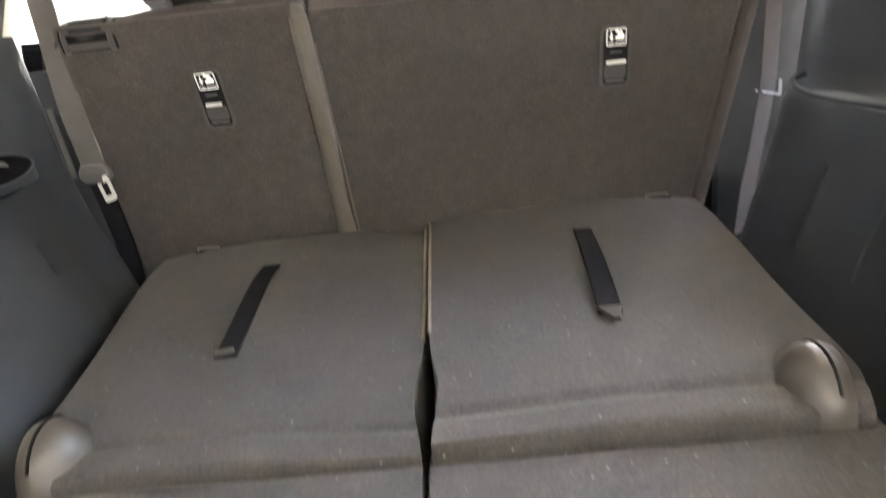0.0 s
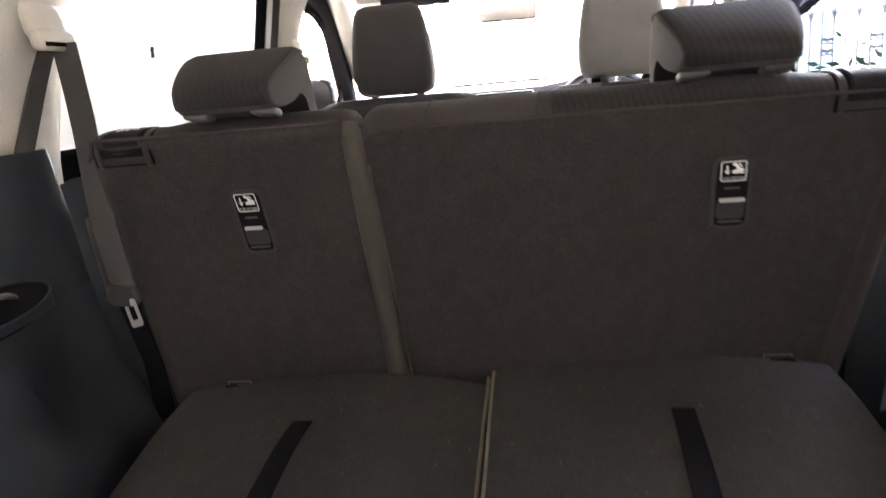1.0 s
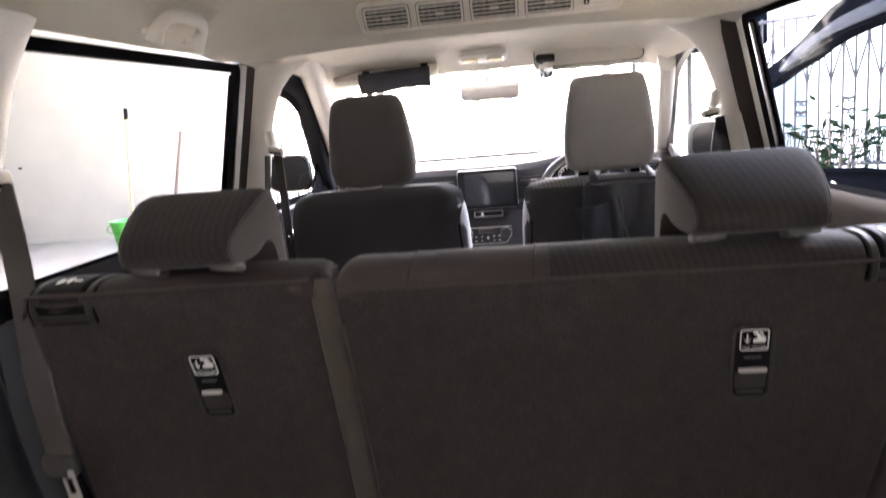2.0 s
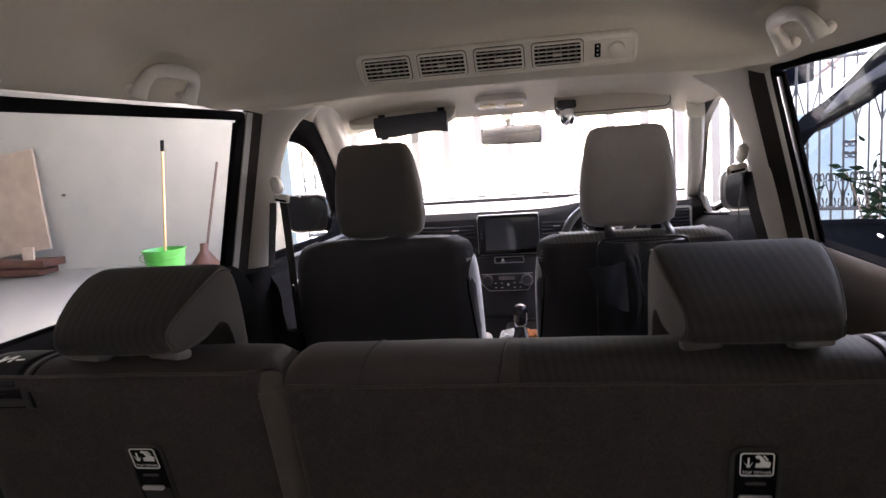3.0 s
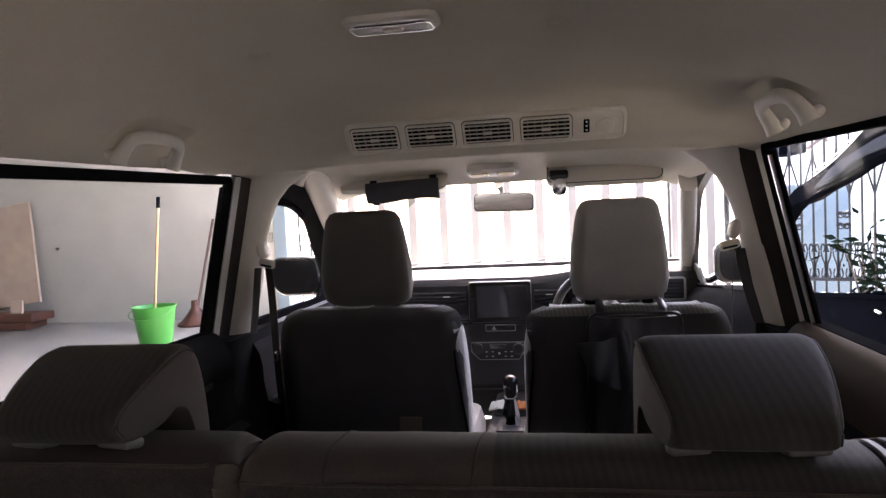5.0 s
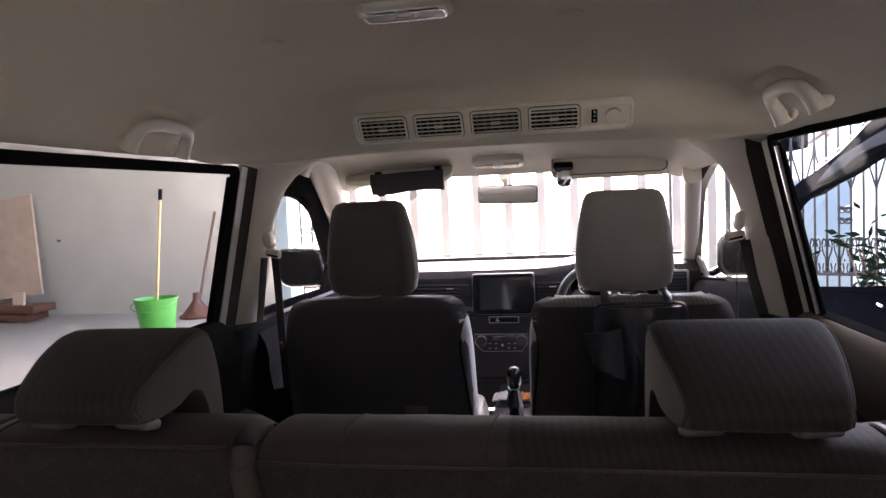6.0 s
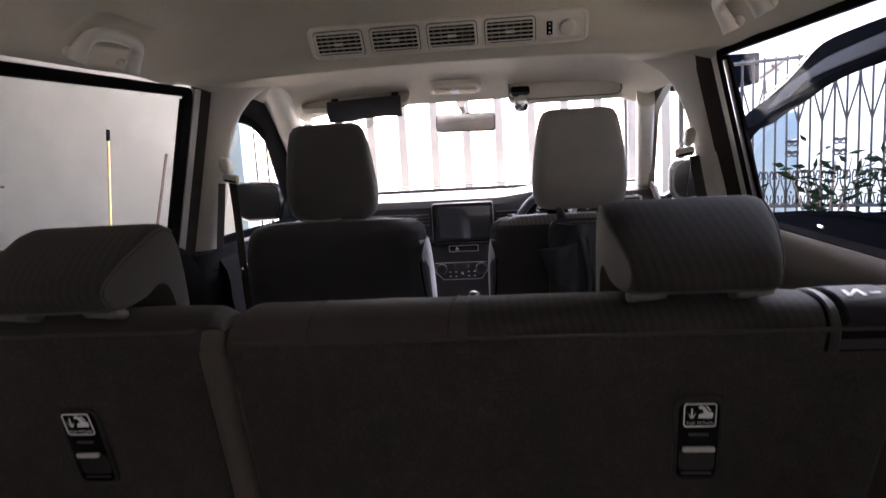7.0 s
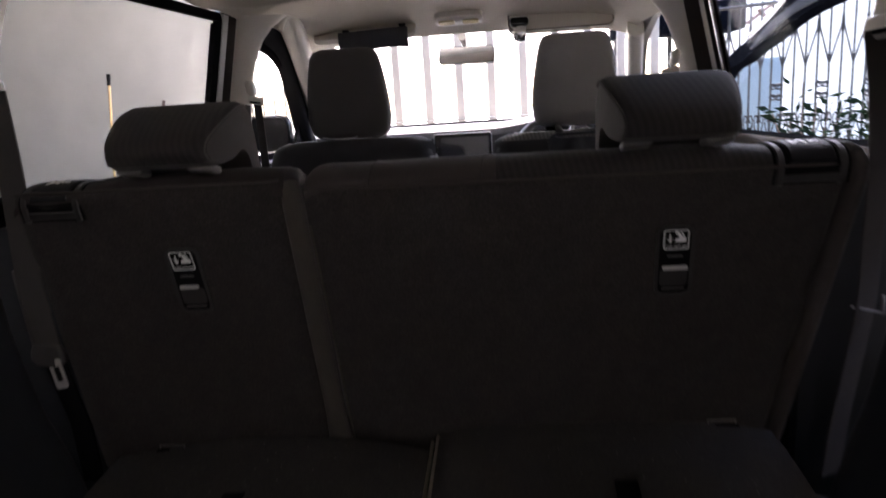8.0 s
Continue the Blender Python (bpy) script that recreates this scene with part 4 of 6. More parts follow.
def bench_headrest(cx, s):
    """Low L-shaped headrest: a thick slanted pad whose front hangs down over the backrest."""
    rest = thing("bench_headrest", (cx, 1.27, 1.09), "low slanted cloth headrest with a striped centre, on the second-row bench", "headrest", "second-row headrests")
    outline = [(1.212, 1.107), (1.203, 1.122), (1.213, 1.142), (1.255, 1.168), (1.298, 1.187), (1.325, 1.194), (1.350, 1.190), (1.370, 1.172), (1.385, 1.12), (1.392, 1.05), (1.380, 1.03), (1.362, 1.035), (1.350, 1.08), (1.335, 1.108), (1.31, 1.118), (1.28, 1.106), (1.25, 1.100), (1.228, 1.100)]
    prof = [(p.x, p.y) for p in spline([Vector((*p, 0)) for p in outline + outline[:1]], 3)[:-1]]
    us = [-1, -0.992, -0.97, -0.93, -0.86, -0.7, -0.35, 0, 0.35, 0.7, 0.86, 0.93, 0.97, 0.992, 1]
    my, mz = 1.30, 1.125

    def half(y):
        return curve1([(1.20, 0.076), (1.225, 0.082), (1.27, 0.090), (1.32, 0.094), (1.40, 0.095)], y)

    def at(u, i, out=0.0):
        y, z = prof[i % len(prof)]
        e = max(0, (abs(u) - 0.80) / 0.20)
        k = 1 - 0.19 * (1 - (1 - e * e) ** 0.5 if e < 1 else 1) + out
        puff = 0.003 * (1 - u * u)
        return Vector((cx + u * half(y) * (1 + out), my + (y - my) * k - (puff if y < 1.3 else 0), mz + (z - mz) * k))

    bm = bmn()
    loft(bm, [[at(u, i) for i in range(len(prof))] for u in us])
    part("pad", bm, M_LIGHTFAB, rest, "smooth grey-brown side cloth")
    bm = bmn()
    sheet(bm, lambda u, i: at(u, i, 0.012), us[1:-1], range(0, 20))
    part("striped_panel", bm, M_STRIPE, rest, "striped woven cloth panel")
    for e in (-1, 1):
        bm = bmn()
        tube(bm, [at(e * 0.975, i, 0.014) for i in range(0, 20)], 0.0016, 6)
        part("seam", bm, M_LIGHTFAB, rest)
    for dx in (-0.056, 0.056):
        bm = bmn()
        box(bm, (0.042, 0.034, 0.013), (cx + dx, 1.247, 1.0955), rot(-14, -5 * s, 0), 0.005, 3)
        part("foot", bm, M_FOOT, rest, "grey plastic post sleeve")
        bm = bmn()
        tube(bm, [(cx + dx, 1.262, 1.08), (cx + dx, 1.268, 1.13)], 0.006, 8)
        part("post", bm, M_SILVER, rest)
    return rest


bench_headrest(-0.370, -1)
bench_headrest(0.381, 1)


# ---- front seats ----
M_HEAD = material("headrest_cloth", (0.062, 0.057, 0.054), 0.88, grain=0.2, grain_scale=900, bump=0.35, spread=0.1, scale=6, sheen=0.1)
# same cloth as M_HEAD, with windscreen glare put into its colour
M_HEADGLARE = material("glare_headrest_cloth", (0.26, 0.25, 0.245), 0.88, grain=0.2, grain_scale=900, bump=0.35, spread=0.1, scale=6, sheen=0.1)
def front_seat(cx, hx, label):
    seat = thing("car_seat", (cx, 2.65, 0.36), label, "car seat", "front seats")

    def lean(z):
        return 2.47 - 0.20 * (z - 0.6)

    def tall(z):
        return z + (0.011 * max(0, (z - 0.9) / 0.17) if cx < 0 else 0)

    bm = bmn()
    rings = []
    for z, w, d in ((0.50, 0.46, 0.10), (0.53, 0.50, 0.15), (0.65, 0.555, 0.17), (0.80, 0.56, 0.17), (0.93, 0.555, 0.155), (1.0, 0.54, 0.14), (1.04, 0.515, 0.125), (1.060, 0.48, 0.105), (1.070, 0.42, 0.075), (1.074, 0.34, 0.04)):
        rings.append([Vector((cx + x, lean(z) + 0.07 + y, tall(z))) for x, y in rrect(w, d, 0.05, 5)])
    loft(bm, rings)
    part("backrest", bm, M_DARKFAB, seat, "dark cloth backrest")
    # dark back cover, slightly proud
    bm = bmn()
    us, zs = span(-1, 1, 21), [0.53] + span(0.56, 1.0, 20) + [1.02, 1.036, 1.048, 1.058, 1.066, 1.072]

    def cover(u, z):
        e = max(0, abs(u) - 0.80) / 0.20
        hw = 0.014 + curve1([(0.5, 0.228), (0.53, 0.250), (0.65, 0.277), (0.80, 0.280), (0.93, 0.2775), (1.0, 0.270), (1.04, 0.2575), (1.060, 0.240), (1.072, 0.205)], z) * (1 - (curve1([(0.5, 0.03), (0.72, 0.055), (0.85, 0.10), (0.93, 0.125), (0.97, 0.11), (1.0, 0.065), (1.03, 0.02), (1.055, 0.0)], z) if u * cx < 0 else 0.0))
        dep = curve1([(0.5, 0.05), (0.53, 0.075), (0.65, 0.085), (0.80, 0.085), (0.93, 0.078), (1.0, 0.070), (1.04, 0.0615), (1.060, 0.050), (1.072, 0.034)], z) + 0.003
        return Vector((cx + u * hw, lean(z) + 0.066 - dep + (0.062 if u * cx > 0 or z > 1.0 else 0.020) * e * e + 0.002 * noise.noise(Vector((u * 3, z * 6, cx * 5))), tall(z)))

    sheet(bm, cover, us, zs)
    part("back_cover", bm, M_DARKFAB, seat, "dark cloth back cover")
    # light cloth panel down the inner side
    inner = -1 if cx > 0 else 1
    bm = bmn()
    rings = []
    for z in (0.53, 0.58, 0.65, 0.72, 0.80, 0.87, 0.93, 0.97, 0.995, 1.012):
        half = 0.003 + 0.5 * curve1([(0.50, 0.46), (0.53, 0.50), (0.65, 0.555), (0.80, 0.56), (0.93, 0.555), (1.0, 0.54), (1.04, 0.515)], z)
        p = cover(0.97 * inner, z) + Vector((0, 0.003, 0))
        y = lean(z) + 0.07
        rings.append([p] + [Vector((cx + inner * (half - d), y + k, tall(z))) for d, k in ((0.016, -0.058), (0.004, -0.040), (0, -0.015), (0, 0.030), (0.008, 0.060), (0.03, 0.075))])
    loft(bm, rings, closed=False)
    part("side_panel", bm, M_SEATSIDE, seat, "light grey cloth side panel")
    bm = bmn()
    tube(bm, [cover(0.985 if cx < 0 else -0.985, z) + Vector((0.001, -0.001, 0)) for z in span(0.60, 0.955, 10)], 0.003, 6)
    part("zip", bm, M_RUBBER, seat)
    bm = bmn()
    soft_block(bm, [((cx, 2.82, 0.40), 0.44, 0.50, 0.06), ((cx, 2.82, 0.44), 0.52, 0.56, 0.08), ((cx, 2.82, 0.56), 0.53, 0.58, 0.08), ((cx, 2.82, 0.61), 0.50, 0.56, 0.08), ((cx, 2.82, 0.625), 0.42, 0.48, 0.08)])
    part("cushion", bm, M_SEATSIDE, seat)
    for dx in (-0.19, 0.19):
        bm = bmn()
        box(bm, (0.035, 0.5, 0.05), (cx + dx, 2.82, 0.385), None, 0.006)
        part("rail", bm, M_RUBBER, seat)
    # headrest on two posts
    bm = bmn()
    rings = []
    for z, w, d, k in ((1.088, 0.18, 0.05, 0), (1.093, 0.222, 0.08, 0), (1.108, 0.252, 0.105, 0), (1.15, 0.266, 0.118, 0), (1.20, 0.262, 0.122, 0), (1.26, 0.248, 0.118, 0), (1.31, 0.232, 0.11, 0), (1.345, 0.216, 0.098, 0), (1.362, 0.196, 0.078, 0), (1.369, 0.16, 0.045, 0)):
        rings.append([Vector((hx + x, 2.455 - 0.10 * (z - 1.1) + y, z)) for x, y in rrect(w, d, 0.04, 5)])
    loft(bm, rings)
    part("headrest", bm, M_HEAD if cx < 0 else M_HEADGLARE, seat, "tall rounded cloth headrest")
    # highlight on the passenger headrest's lower edge, drawn as a pale tube
    if cx < 0:
        bm = bmn()
        tube(bm, spline([(hx - 0.085, 2.398, 1.096), (hx - 0.04, 2.394, 1.0905), (hx + 0.01, 2.394, 1.091), (hx + 0.03, 2.396, 1.095)], 4), 0.0022, 6)
        part("piping", bm, M_SEATSIDE, seat, "pale highlight along the lower edge of the headrest")
    for dx in (-0.078, 0.078):
        bm = bmn()
        tube(bm, [(hx + dx, 2.462, 1.06), (hx + dx, 2.457, 1.12)], 0.0065, 10)
        part("post", bm, M_CHROME, seat)
        bm = bmn()
        tube(bm, [(hx + dx, 2.462, 1.07), (hx + dx, 2.462, 1.089)], [0.017, 0.013], 10)
        part("post_sleeve", bm, M_RUBBER, seat)
    if cx > 0:
        # striped cloth over the shoulders, windscreen light put into its pale colour
        bm = bmn()
        rows = [1.050, 1.058, 1.064, 1.069, 1.072]
        sheet(bm, lambda u, k: cover(u, rows[min(k, 4)]) + Vector((0, -0.002 + (0.03 * (k - 4) if k > 4 else 0), 0.0025)), span(-0.93, 0.93, 21), range(7))
        part("striped_shoulder", bm, M_STRIPELIT, seat, "striped woven cloth over the shoulder")
    return seat


PASSENGER = front_seat(-0.345, -0.348, "dark cloth front passenger seat with light grey sides and headrest")
bm = bmn()
box(bm, (0.064, 0.004, 0.07), (-0.216, 2.345, 0.748), rot(-11, 0, 0), 0.002)
part("tag", bm, M_ROLL, PASSENGER, "grey cloth pocket tag")
front_seat(0.384, 0.375, "driver seat in grey cloth with a black bag over its back")

# black bag hung from the driver's headrest posts
M_BAG = material("black_bag_nylon", (0.026, 0.027, 0.034), 0.45, grain=0.2, grain_scale=900, bump=0.3, spread=0.3, scale=9)
M_BAG2 = material("grey_bag_pocket", (0.034, 0.036, 0.045), 0.7, grain=0.2, grain_scale=900, bump=0.3, spread=0.3, scale=9)
bag = thing("hanging_bag", (0.40, 2.33, 0.70), "limp black nylon bag hanging from the driver headrest", "bag")


def bag_at(u, v):
    w = 0.112 + 0.022 * v + 0.006 * math.sin(5 * v)
    fold = 0.010 * math.sin(u * 8 + 2.5 * v) * min(1, 3 * v) + 0.012 * noise.noise(Vector((u * 3, v * 4, 1.7)))
    return Vector((0.401 + u * w, 2.340 + 0.06 * v - 0.022 * (1 - u * u) * math.sin(math.pi * min(1, 0.15 + v)) + fold, 1.062 - 0.38 * v - 0.008 * (1 - u * u)))


bm = bmn()
sheet(bm, bag_at, span(-1, 1, 25), span(0, 1, 21), 0.010)
part("sack", bm, M_BAG, bag)
bm = bmn()
tube(bm, spline([(0.282, 2.336, 0.995), (0.284, 2.330, 1.045), (0.300, 2.327, 1.065), (0.35, 2.326, 1.068), (0.45, 2.326, 1.068), (0.500, 2.327, 1.066), (0.517, 2.330, 1.050), (0.521, 2.337, 0.995), (0.524, 2.345, 0.90)], 5), 0.0045, 8)
part("rim", bm, M_BAG, bag, "rounded black rim of the bag")
# drooping front flap
bm = bmn()
sheet(bm, lambda u, v: Vector((0.250 + (0.102 + 0.004 * v) * u + 0.035 * v * (1 - u), 2.318 - 0.014 * math.sin(3 * u) + 0.012 * v + 0.006 * math.sin(9 * u + 4 * v), 0.990 + 0.014 * u - (0.09 + 0.05 * u) * v)), span(0, 1, 11), span(0, 1, 9), 0.004)
part("flap", bm, M_BAG2, bag, "grey drooping flap")
for x0, dx, w in ((0.372, 0.006, 0.010), (0.388, -0.004, 0.007)):
    bm = bmn()
    tube(bm, spline([(x0 - 0.016, 2.322, 1.045), (x0 - 0.004, 2.312, 1.0), (x0 + dx, 2.310, 0.95), (x0 + 0.010, 2.318, 0.90), (x0 + 0.004, 2.335, 0.84)], 5), [w * (0.4 + 0.6 * math.sin(math.pi * k / 20)) for k in range(21)], 8, 0.5, (0, 1, 0))
    part("fold", bm, M_BAG2, bag, "grey fold of the lining")
for x in (0.315, 0.475):
    bm = bmn()
    tube(bm, spline([(x, 2.335, 1.055), (x, 2.355, 1.080), (x + 0.002, 2.43, 1.092), (x + 0.004, 2.470, 1.088)], 4), 0.011, 8, 0.35, (0, 1, 0))
    part("strap", bm, M_BAG, bag)

# ---- dashboard ----
dash = thing("dashboard", (0, 3.55, 0.6), "black dashboard with air vents and a pale sunlit top", "dashboard")
bm = bmn()
DP = [(3.80, 1.06), (3.62, 1.082), (3.50, 1.072), (3.45, 1.052), (3.438, 1.03), (3.45, 0.98), (3.455, 0.90), (3.43, 0.885), (3.43, 0.86), (3.47, 0.84), (3.50, 0.72), (3.54, 0.60), (3.80, 0.60)]
rings = []
for x in span(-0.80, 0.80, 27):
    cowl = 0.035 * math.exp(-((x - 0.40) / 0.17) ** 2)
    rings.append([Vector((x, y + 0.05 * (abs(x) / 0.8) ** 3, z + (cowl if 1.0 < z < 1.081 and y < 3.6 else 0))) for y, z in DP])
loft(bm, rings)
part("body", bm, M_DASH, dash)
bm = bmn()
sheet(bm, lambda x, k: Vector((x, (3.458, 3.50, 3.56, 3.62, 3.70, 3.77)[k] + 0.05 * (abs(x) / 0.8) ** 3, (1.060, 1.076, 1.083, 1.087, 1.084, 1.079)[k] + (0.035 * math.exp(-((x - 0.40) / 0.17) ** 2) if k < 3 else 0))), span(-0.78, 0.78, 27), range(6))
part("top_pad", bm, M_DASHLIT, dash, "pale sunlit dashboard top")
for x0, x1 in ((-0.62, -0.19), (0.11, 0.24)):
    for z in (1.000, 0.984, 0.968, 0.952):
        bm = bmn()
        box(bm, (x1 - x0, 0.02, 0.006), ((x0 + x1) / 2, 3.444, z), rot(20, 0, 0), 0.002, 1)
        part("vent_slat", bm, M_DASH, dash)
    bm = bmn()
    box(bm, (0.03, 0.008, 0.005), ((x0 + x1) / 2 + 0.13 * (x0 < 0), 3.430, 0.984), None, 0.001, 1)
    part("vent_tab", bm, M_SILVER, dash)
for x0, x1 in ((0.655, 0.735), (-0.735, -0.655)):
    bm = bmn()
    ringplate(bm, [(a + (x0 + x1) / 2, b + 0.99) for a, b in rrect(0.10, 0.10, 0.012)], [(a + (x0 + x1) / 2, b + 0.99) for a, b in rrect(0.084, 0.084, 0.008)], 0.012, Matrix(((1, 0, 0, 0), (0, 0, 1, 3.455), (0, 1, 0, 0), (0, 0, 0, 1))))
    vent = part("side_vent", bm, M_SILVER, dash, "silver framed side air vent")
    for z in span(0.96, 1.02, 5):
        bm = bmn()
        box(bm, (0.08, 0.015, 0.006), ((x0 + x1) / 2, 3.462, z), rot(20, 0, 0), 0.001, 1)
        part("vent_slat", bm, M_TRIM, vent)
bm = bmn()
box(bm, (0.74, 0.01, 0.012), (-0.18, 3.424, 0.874), None, 0.004)
part("trim_strip", bm, M_BLACK, dash)
# centre stack
bm = bmn()
box(bm, (0.36, 0.10, 0.35), (-0.03, 3.48, 0.74), rot(-8, 0, 0), 0.03, 3)
stack = part("centre_console_face", bm, M_DASH, dash)
bm = bmn()
box(bm, (0.128, 0.014, 0.026), (-0.04, 3.418, 0.846), rot(-8, 0, 0), 0.004)
hz = part("hazard_panel", bm, M_BLACK, stack)
bm = bmn()
ringplate(bm, rrect(0.132, 0.030, 0.005), rrect(0.126, 0.024, 0.004), 0.003, Matrix(((1, 0, 0, -0.04), (0, 0, -1, 3.412), (0, 1, 0, 0.846), (0, 0, 0, 1))))
part("rim", bm, M_SILVER, hz)
bm = bmn()
prism(bm, [(-0.008, -0.006), (0.008, -0.006), (0, 0.008)], 0.002, Matrix(((1, 0, 0, -0.068), (0, 0, -1, 3.410), (0, 1, 0, 0.846), (0, 0, 0, 1))))
part("hazard_sign", bm, M_WHITE, hz)
ac = thing("climate_panel", (-0.05, 3.41, 0.70), "black climate control panel with silver ringed knobs", "control panel")
TURN_UP = Matrix(((1, 0, 0, 0), (0, 0, -1, 0), (0, 1, 0, 0), (0, 0, 0, 1)))
bm = bmn()
outline = [(-0.12, 0.035), (0.11, 0.035), (0.11, -0.005), (0.085, -0.04), (-0.085, -0.04), (-0.12, -0.005)]
prism(bm, outline, 0.02, Matrix.Translation((-0.05, 3.43, 0.748)) @ TURN_UP, 0.006)
part("face", bm, M_DASH, ac)
bm = bmn()
tube(bm, [(-0.05 + x, 3.408, 0.748 + z) for x, z in outline], 0.0016, 6, loop=True)
part("rim", bm, M_SILVER, ac, "satin silver rim of the panel")
for x in (-0.14, 0.035):
    bm = bmn()
    loft(bm, [[Vector((x + r * math.cos(a), y, 0.757 + r * math.sin(a))) for a in span(0, 2 * math.pi, 21)[:-1]] for y, r in ((3.412, 0.024), (3.396, 0.023), (3.388, 0.019))])
    k = part("knob", bm, M_DASH, ac)
    bm = bmn()
    tube(bm, [(x + 0.0235 * math.cos(a), 3.396, 0.757 + 0.0235 * math.sin(a)) for a in span(0, 2 * math.pi, 21)[:-1]], 0.0028, 6, loop=True)
    part("knob_ring", bm, M_CHROME, k, "chrome ring")
for i, x in enumerate((-0.105, -0.078, -0.05, -0.022, 0.004)):
    for z in ((0.742, 0.722) if i != 2 else (0.735,)):
        bm = bmn()
        box(bm, (0.010, 0.003, 0.0035 if i != 2 else 0.010), (x, 3.407, z), None, 0.001, 1)
        part("button_mark", bm, M_WHITE, ac)
bm = bmn()
box(bm, (0.075, 0.004, 0.022), (-0.055, 3.407, 0.766), None, 0.002, 1)
part("display", bm, M_SCREEN, ac)

# tablet display
tab = thing("display_screen", (-0.035, 3.41, 0.87), "large black glossy touch display, switched off, above the console", "screen")
bm = bmn()
box(bm, (0.272, 0.022, 0.178), (-0.036, 3.402, 0.962), rot(-4, 0, 0), 0.010, 3)
part("housing", bm, M_BLACK, tab)
bm = bmn()
box(bm, (0.226, 0.003, 0.142), (-0.028, 3.3895, 0.963), rot(-4, 0, 0), 0.002, 1)
part("panel", bm, M_SCREEN, tab)
bm = bmn()
tube(bm, [(-0.036 + x, 3.392, 0.962 + z) for x, z in rrect(0.268, 0.174, 0.012, 4)], 0.0022, 6, loop=True)
part("rim", bm, M_SILVER, tab)
bm = bmn()
for z in (0.93, 0.95, 0.97, 0.99):
    box(bm, (0.006, 0.002, 0.006), (-0.156, 3.390, z), None, 0.001, 1)
part("key_marks", bm, M_TRIM, tab)

# steering wheel and instrument cluster
wheel = thing("steering_wheel", (0.40, 3.22, 0.90), "black steering wheel with silver spokes before the driver seat", "steering wheel")
WM = pose(0.39, 3.20, 0.935, -66, 0, 0)
# black rim drawn in paler plastic, the sun on it put into the colour
bm = bmn()
tube(bm, [WM @ Vector((0.192 * math.cos(a), 0.192 * math.sin(a), 0)) for a in span(0, 2 * math.pi, 41)[:-1]], 0.016, 10, loop=True)
part("rim", bm, M_DASHLIT, wheel)
bm = bmn()
tube(bm, [WM @ Vector((0.178 * math.cos(a), 0.178 * math.sin(a), 0.007)) for a in span(0, 2 * math.pi, 41)[:-1]], 0.006, 8, loop=True)
part("inner_ring", bm, M_SILVER, wheel)
bm = bmn()
loft(bm, [[WM @ Vector((r * math.cos(a), 0.85 * r * math.sin(a), z)) for a in span(0, 2 * math.pi, 25)[:-1]] for z, r in ((-0.05, 0.06), (-0.01, 0.075), (0.01, 0.07), (0.018, 0.05))])
part("hub", bm, M_DASH, wheel)
for a in (0.05, math.pi - 0.05, -1.2, math.pi + 1.2):
    bm = bmn()
    tube(bm, [WM @ Vector((k * math.cos(a), k * math.sin(a), 0)) for k in (0.05, 0.11, 0.18)], [0.02, 0.014, 0.012], 8, 0.5)
    part("spoke", bm, M_SILVER, wheel)
bm = bmn()
tube(bm, [(0.40, 3.22, 0.92), (0.40, 3.46, 0.82)], 0.04, 12)
part("column", bm, M_DASH, wheel)
cl = thing("instrument_cluster", (0.40, 3.43, 0.95), "round silver ringed dials behind the steering wheel", "instruments")
bm = bmn()
box(bm, (0.30, 0.02, 0.11), (0.40, 3.435, 0.99), rot(-15, 0, 0), 0.01)
part("face", bm, M_BLACK, cl)
for x in (0.33, 0.47):
    bm = bmn()
    tube(bm, [(x + 0.045 * math.cos(a), 3.418, 0.99 + 0.045 * math.sin(a)) for a in span(0, 2 * math.pi, 25)[:-1]], 0.004, 6, loop=True)
    part("dial_ring", bm, M_CHROME, cl)
    for a in span(-0.7, 3.8, 12):
        bm = bmn()
        box(bm, (0.003, 0.002, 0.008), (x + 0.036 * math.cos(a), 3.420, 0.99 + 0.036 * math.sin(a)), rot(0, 90 - math.degrees(a), 0))
        part("dial_tick", bm, M_WHITE, cl)

# centre console, gear lever, loose things in the tray
con = thing("centre_console", (0, 3.0, 0.36), "low black plastic console between the front seats", "console")
bm = bmn()
soft_block(bm, [((0.01, 3.03, 0.34), 0.17, 0.86, 0.03), ((0.01, 3.03, 0.53), 0.165, 0.84, 0.03), ((0.01, 3.04, 0.555), 0.15, 0.80, 0.03)])
part("body", bm, M_DASH, con)
bm = bmn()
ringplate(bm, [(a + 0.01, b + 3.17) for a, b in rrect(0.13, 0.17, 0.02)], [(a + 0.01, b + 3.17) for a, b in rrect(0.115, 0.155, 0.015)], 0.012, Matrix.Translation((0, 0, 0.553)))
part("tray_rim", bm, M_DASH, con)
gear = thing("gear_lever", (0.022, 3.0, 0.55), "gear lever with a black and chrome knob, silver shaft", "gear lever")
bm = bmn()
loft(bm, [[Vector((0.022 + w * math.cos(a), 3.0 + 0.02 * (z - 0.55) * 5 - 0.02 + d * math.sin(a), z)) for a in span(0, 2 * math.pi, 17)[:-1]] for z, w, d in ((0.655, 0.018, 0.018), (0.672, 0.024, 0.026), (0.70, 0.029, 0.032), (0.722, 0.027, 0.03), (0.735, 0.020, 0.022), (0.740, 0.008, 0.01))])
knob = part("knob", bm, M_BLACK, gear)
bm = bmn()
tube(bm, [(0.022 - 0.021, 2.968, 0.672), (0.022 - 0.012, 2.962, 0.66), (0.022 + 0.012, 2.962, 0.66), (0.022 + 0.021, 2.968, 0.672), (0.022 + 0.024, 2.972, 0.71)], 0.004, 6)
part("knob_trim", bm, M_CHROME, knob, "chrome knob trim")
bm = bmn()
